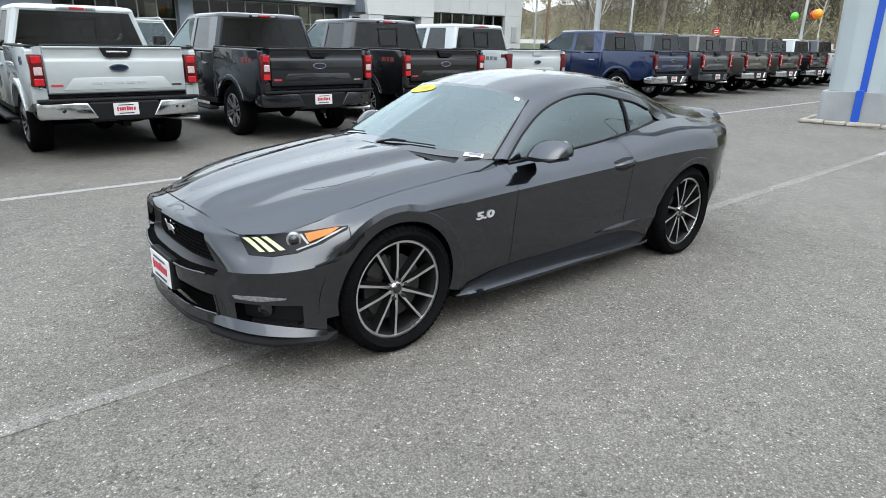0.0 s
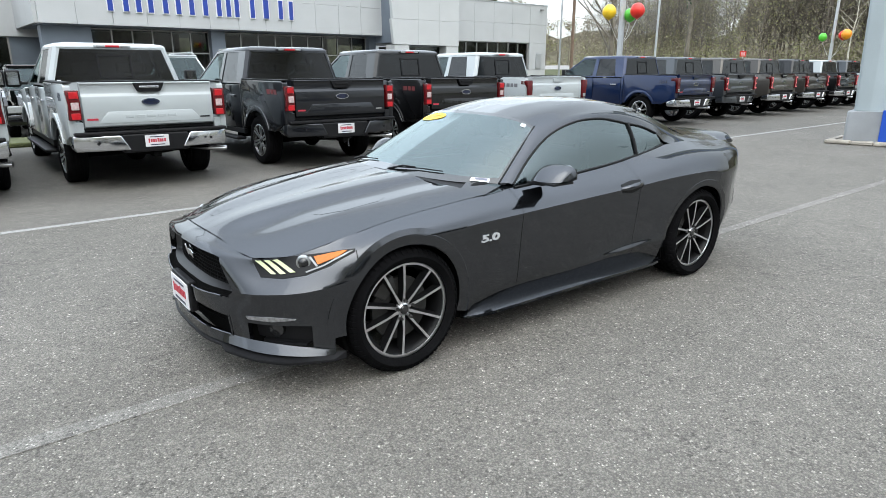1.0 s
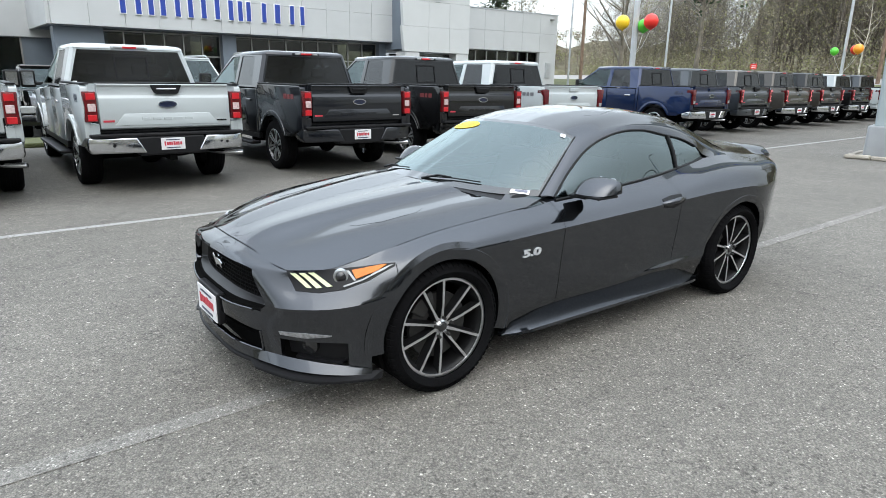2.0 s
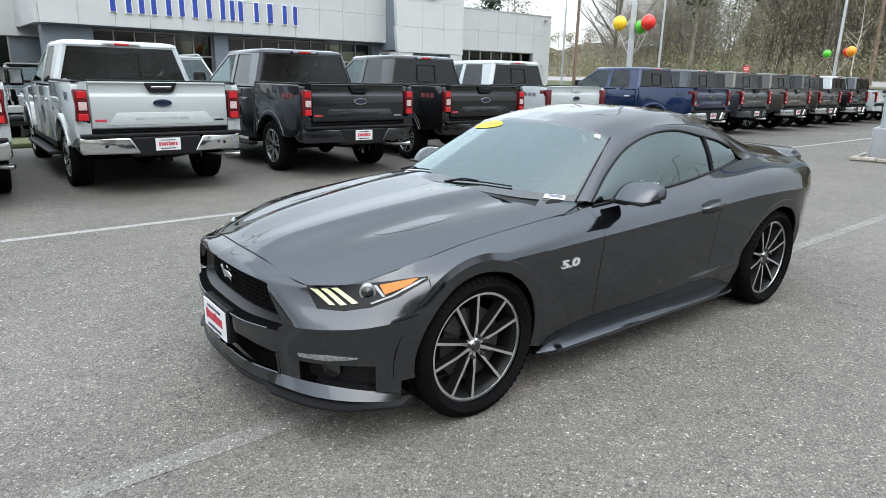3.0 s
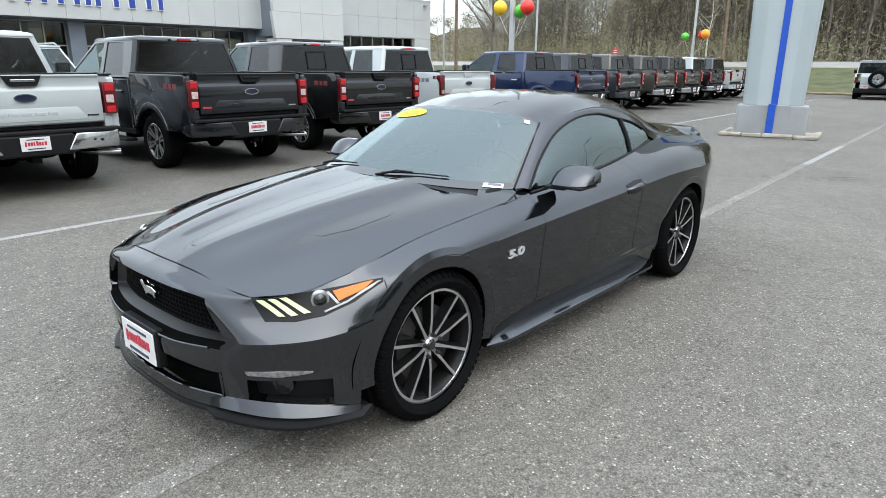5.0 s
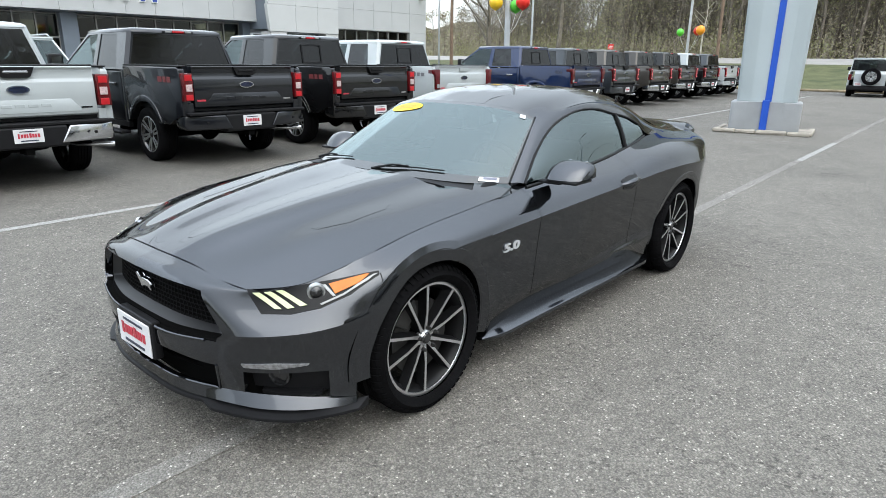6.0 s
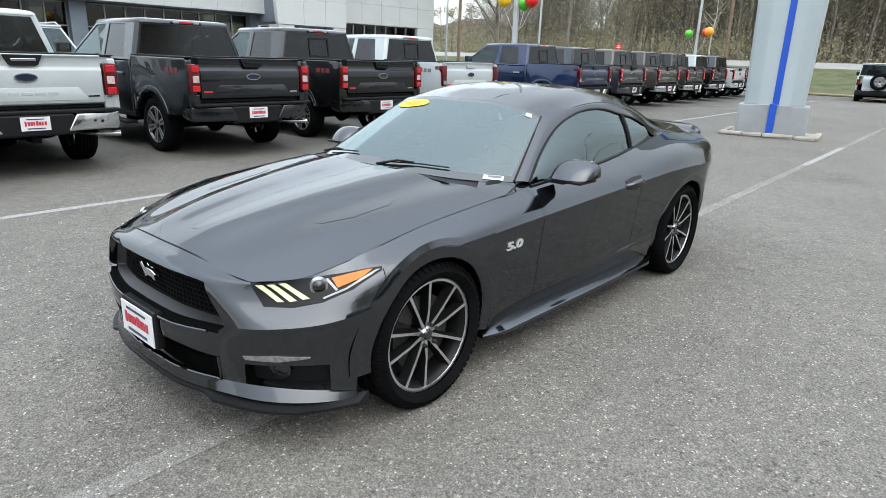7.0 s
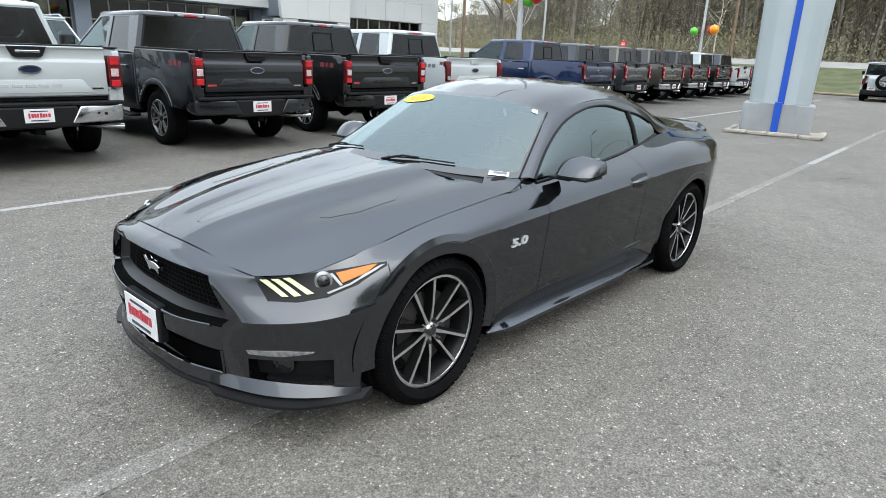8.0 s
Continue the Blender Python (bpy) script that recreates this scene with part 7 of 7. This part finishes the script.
# ---- other vehicles ----
def box_on_wheels(name, label, category, at, turn, colour, length, width, height, hood_h, cab_from, cab_to, tint, rails=False, spare=False, lamps="red", wheel_r=0.37, group=""):
    """A parked car, van or off-roader: lower body with arches, glazed cab, lamps and wheels; it heads along +y."""
    t = thing(name, label, category, group, pose(at[0], at[1], 0, 0, 0, turn))
    W = width / 2
    a1, a2 = length * 0.19, length * 0.81
    sill = 0.30
    belt = hood_h
    out = [(0.02, sill + 0.15), (0.0, belt - 0.15), (0.06, belt), (cab_to + 0.15, belt), (length - 0.25, belt - 0.12), (length, belt - 0.30), (length, sill + 0.05)]
    out += arch(a2, wheel_r, wheel_r + 0.07, sill)[::-1] + arch(a1, wheel_r, wheel_r + 0.07, sill)[::-1]
    for s in (-1, 1):
        part("body_side", prism(out, "x", *sorted((s * (W - 0.08), s * W)), bevel=0.02), colour, t, "", 35)
        part("door", prism([(length * 0.30, sill + 0.06), (length * 0.30, belt - 0.04), (length * 0.49, belt - 0.04), (length * 0.49, sill + 0.06)], "x", *sorted((s * (W - 0.02), s * (W + 0.008))), bevel=0.008), colour, t)
        part("door", prism([(length * 0.495, sill + 0.06), (length * 0.495, belt - 0.04), (length * 0.69, belt - 0.06), (length * 0.69, sill + 0.06)], "x", *sorted((s * (W - 0.02), s * (W + 0.008))), bevel=0.008), colour, t)
        part("mirror", boxed(*sorted((s * (W + 0.02), s * (W + 0.24))), length * 0.66, length * 0.66 + 0.12, belt + 0.02, belt + 0.20, 0.03), BLACK_TRIM, t, "black door mirror", 40)
        part("tail_lamp", boxed(*sorted((s * (W - 0.16), s * (W - 0.02))), -0.012, 0.1, belt - 0.42, belt - 0.14, 0.015), LENS_RED, t)
        part("headlamp", boxed(*sorted((s * (W - 0.42), s * (W - 0.04))), length - 0.06, length + 0.012, belt - 0.48, belt - 0.32, 0.02), LENS_WHITE, t)
        for wy in (a1, a2):
            wheel("wheel", t, (s * (W - 0.13), wy, wheel_r), wheel_r, 0.25, wheel_r * 0.62, 10, ALLOY, GLOSS_BLACK, s, 0.1, wy, 0.045)
    part("body_core", prism([(0.03, sill + 0.1), (0.01, belt - 0.13), (0.07, belt - 0.005), (cab_to + 0.15, belt - 0.005), (length - 0.25, belt - 0.125), (length - 0.01, belt - 0.3), (length - 0.01, sill + 0.1)], "x", -W + 0.27, W - 0.27, 0.01), colour, t, "", 35)
    part("floor", boxed(-W + 0.3, W - 0.3, 0.1, length - 0.1, sill - 0.06, sill + 0.12), UNDER, t)
    for y0, y1 in ((-0.03, 0.2), (length - 0.2, length + 0.04)):
        part("bumper", boxed(-W + 0.02, W - 0.02, y0, y1, sill + 0.02, sill + 0.26, 0.03), BLACK_TRIM if spare else colour, t, "", 40)
    part("grille", boxed(-W + 0.5, W - 0.5, length - 0.02, length + 0.015, belt - 0.50, belt - 0.30, 0.01), GLOSS_BLACK, t)
    zb, zt = belt, height - 0.05
    tw = W - (0.10 if spare else 0.22)
    y0, y1 = cab_from, cab_to
    mid = (y0 + y1) / 2
    back, front = (0.06, 0.12) if spare else (0.28, 0.75)

    def P(s, y, z):
        return (s * ((W - 0.05) if z == zb else tw), y, z)

    quads = [([P(-1, y0, zb), P(1, y0, zb), P(1, y0 + back, zt), P(-1, y0 + back, zt)], True), ([P(-1, y1, zb), P(1, y1, zb), P(1, y1 - front, zt), P(-1, y1 - front, zt)], True)]
    for s in (-1, 1):
        quads += [([P(s, y0, zb), P(s, mid, zb), P(s, mid, zt), P(s, y0 + back, zt)], True), ([P(s, mid, zb), P(s, y1, zb), P(s, y1 - front, zt), P(s, mid, zt)], True)]
    shell, panes = windowed(quads, 0.06)
    part("cab_frame", shell, colour, t)
    for pane_bm, nm in zip(panes, ("rear_window", "windshield", "side_window", "side_window", "side_window", "side_window")):
        part(nm, pane_bm, tint if nm != "windshield" else CLEAR_GLASS, t).data.materials.append(INNER_FACE)
    part("roof", boxed(-tw - 0.01, tw + 0.01, y0 + back - 0.03, y1 - front + 0.03, zt - 0.01, height, 0.03, 3), colour, t, "", 40)
    part("dashboard", boxed(-W + 0.2, W - 0.2, y1 - 0.45, y1 - 0.2, belt - 0.3, belt - 0.01, 0.03), CABIN, t)
    for sx in (-0.38, 0.38):
        part("seat", boxed(sx - 0.25, sx + 0.25, mid - 0.1, mid + 0.08, belt - 0.4, belt + 0.35, 0.05), CABIN, t)
    if rails:
        for s in (-1, 1):
            part("roof_rail", tube(bmesh.new(), [(s * (tw - 0.06), y0 + back + 0.1, height), (s * (tw - 0.06), y0 + back + 0.3, height + 0.07), (s * (tw - 0.06), y1 - front - 0.2, height + 0.07), (s * (tw - 0.06), y1 - front, height)], 0.02, 6), ALLOY, t)
    if spare:
        w = wheel("spare_wheel", t, (0.05, -0.13, 0.98), 0.40, 0.24, 0.23, 10, ALLOY, GLOSS_BLACK, 1, 0.1, 0.2, 0.05, "spare wheel on the tailgate")
        w.matrix_basis = Matrix.Translation((0.05, -0.13, 0.98)) @ pose(0, 0, 0, 0, 0, -90)
    plate(t, pose(0 if not spare else -0.45, -0.035, sill + 0.32 if not spare else 0.62))
    return t


box_on_wheels("suv", "white large sport utility vehicle behind the trucks", "car", (3.45, 19.3), 180, WHITE_PAINT, 5.3, 2.0, 1.97, 1.25, 0.1, 3.9, AUTO_GLASS, rails=True)
box_on_wheels("suv", "dark sport utility vehicle parked behind the white pickup", "car", (0.35, 18.6), 178, BLACK_PAINT, 4.6, 1.9, 1.68, 1.08, 0.15, 3.4, AUTO_GLASS)
box_on_wheels("sedan", "white sedan parked near the showroom", "car", (0.9, 27.0), 180, WHITE_PAINT, 4.7, 1.85, 1.46, 0.98, 0.7, 3.5, AUTO_GLASS, wheel_r=0.33)
box_on_wheels("off_roader", "white boxy off-roader with a spare wheel behind", "car", (35.5, 2.65), -84, WHITE_PAINT, 4.2, 1.85, 1.85, 1.22, 0.08, 2.75, AUTO_GLASS, spare=True, wheel_r=0.40)
box_on_wheels("sedan", "grey sedan beyond the row of pickups", "car", (38.5, 19.0), -70, SILVER_PAINT, 4.6, 1.85, 1.62, 1.05, 0.4, 3.4, AUTO_GLASS, wheel_r=0.34)


def fence_post(x, y):
    p = thing("fence_post", "dark metal post at the edge of the grass", "post", at=pose(x, y, 0, 3, 2, 0))
    part("shaft", tube(bmesh.new(), [(0, 0, 0), (0, 0, 1.9)], 0.05, 8), GLOSS_BLACK, p)
    part("cap", lathe(bmesh.new(), [(0.0, 1.96), (0.05, 1.93), (0.055, 1.9)], 10, "z"), GLOSS_BLACK, p)


fence_post(41.2, 3.9)


# pickups added out of view behind the walk, to darken reflections in paint and glass
behind = pickup(-7.6, -15.2, 0.0, BLACK_PAINT, "unseen charcoal crew-cab pickup added to darken reflections", False, boards=False)
for k in range(1, 7):
    copy_thing(behind, pose(-7.6 + k * 3.05, -15.2, 0))


# side decals of two pickups
for owner in (white_truck, blue_truck):
    deco = lettering("side_decal", "4X4", 0.15, PLATE_DARK, owner, Matrix(((0, 0, -1, -1.0145), (-1, 0, 0, 0.54), (0, 1, 0, 1.225), (0, 0, 0, 1))), 0.0015)
    deco["label"] = "grey 4X4 side decal"


# a crack and pale scuffs in the asphalt near the pylon
def ground_mark(name, label, pts, width, mat):
    bm = bmesh.new()
    prev = None
    for i, (x, y) in enumerate(pts):
        w = width * (0.35 + 0.65 * math.sin(math.pi * (i + 0.5) / len(pts)))
        ring = [bm.verts.new((x - w * 0.3, y - w * 0.7, 0.0015)), bm.verts.new((x, y, 0.004)), bm.verts.new((x + w * 0.3, y + w * 0.7, 0.0015))]
        if prev:
            for k in (0, 1):
                bm.faces.new((prev[k], ring[k], ring[k + 1], prev[k + 1]))
        prev = ring
    tagged(part(name, bm, mat), label, "ground mark", kind="structure")


TAR = material("tar_crack", (0.035, 0.033, 0.03), 0.8, 0, 0.3, 30)
rng = random.Random(5)
ground_mark("pavement_crack", "short dark crack in the asphalt", [(8.62 + 0.03 * i, -0.76 - 0.034 * i + 0.025 * math.sin(i * 1.1)) for i in range(10)], 0.035, TAR)
for cx, cy, n in ((11.8, 1.45, 9), (11.95, 1.0, 8), (12.4, 0.85, 7), (12.3, 0.2, 6)):
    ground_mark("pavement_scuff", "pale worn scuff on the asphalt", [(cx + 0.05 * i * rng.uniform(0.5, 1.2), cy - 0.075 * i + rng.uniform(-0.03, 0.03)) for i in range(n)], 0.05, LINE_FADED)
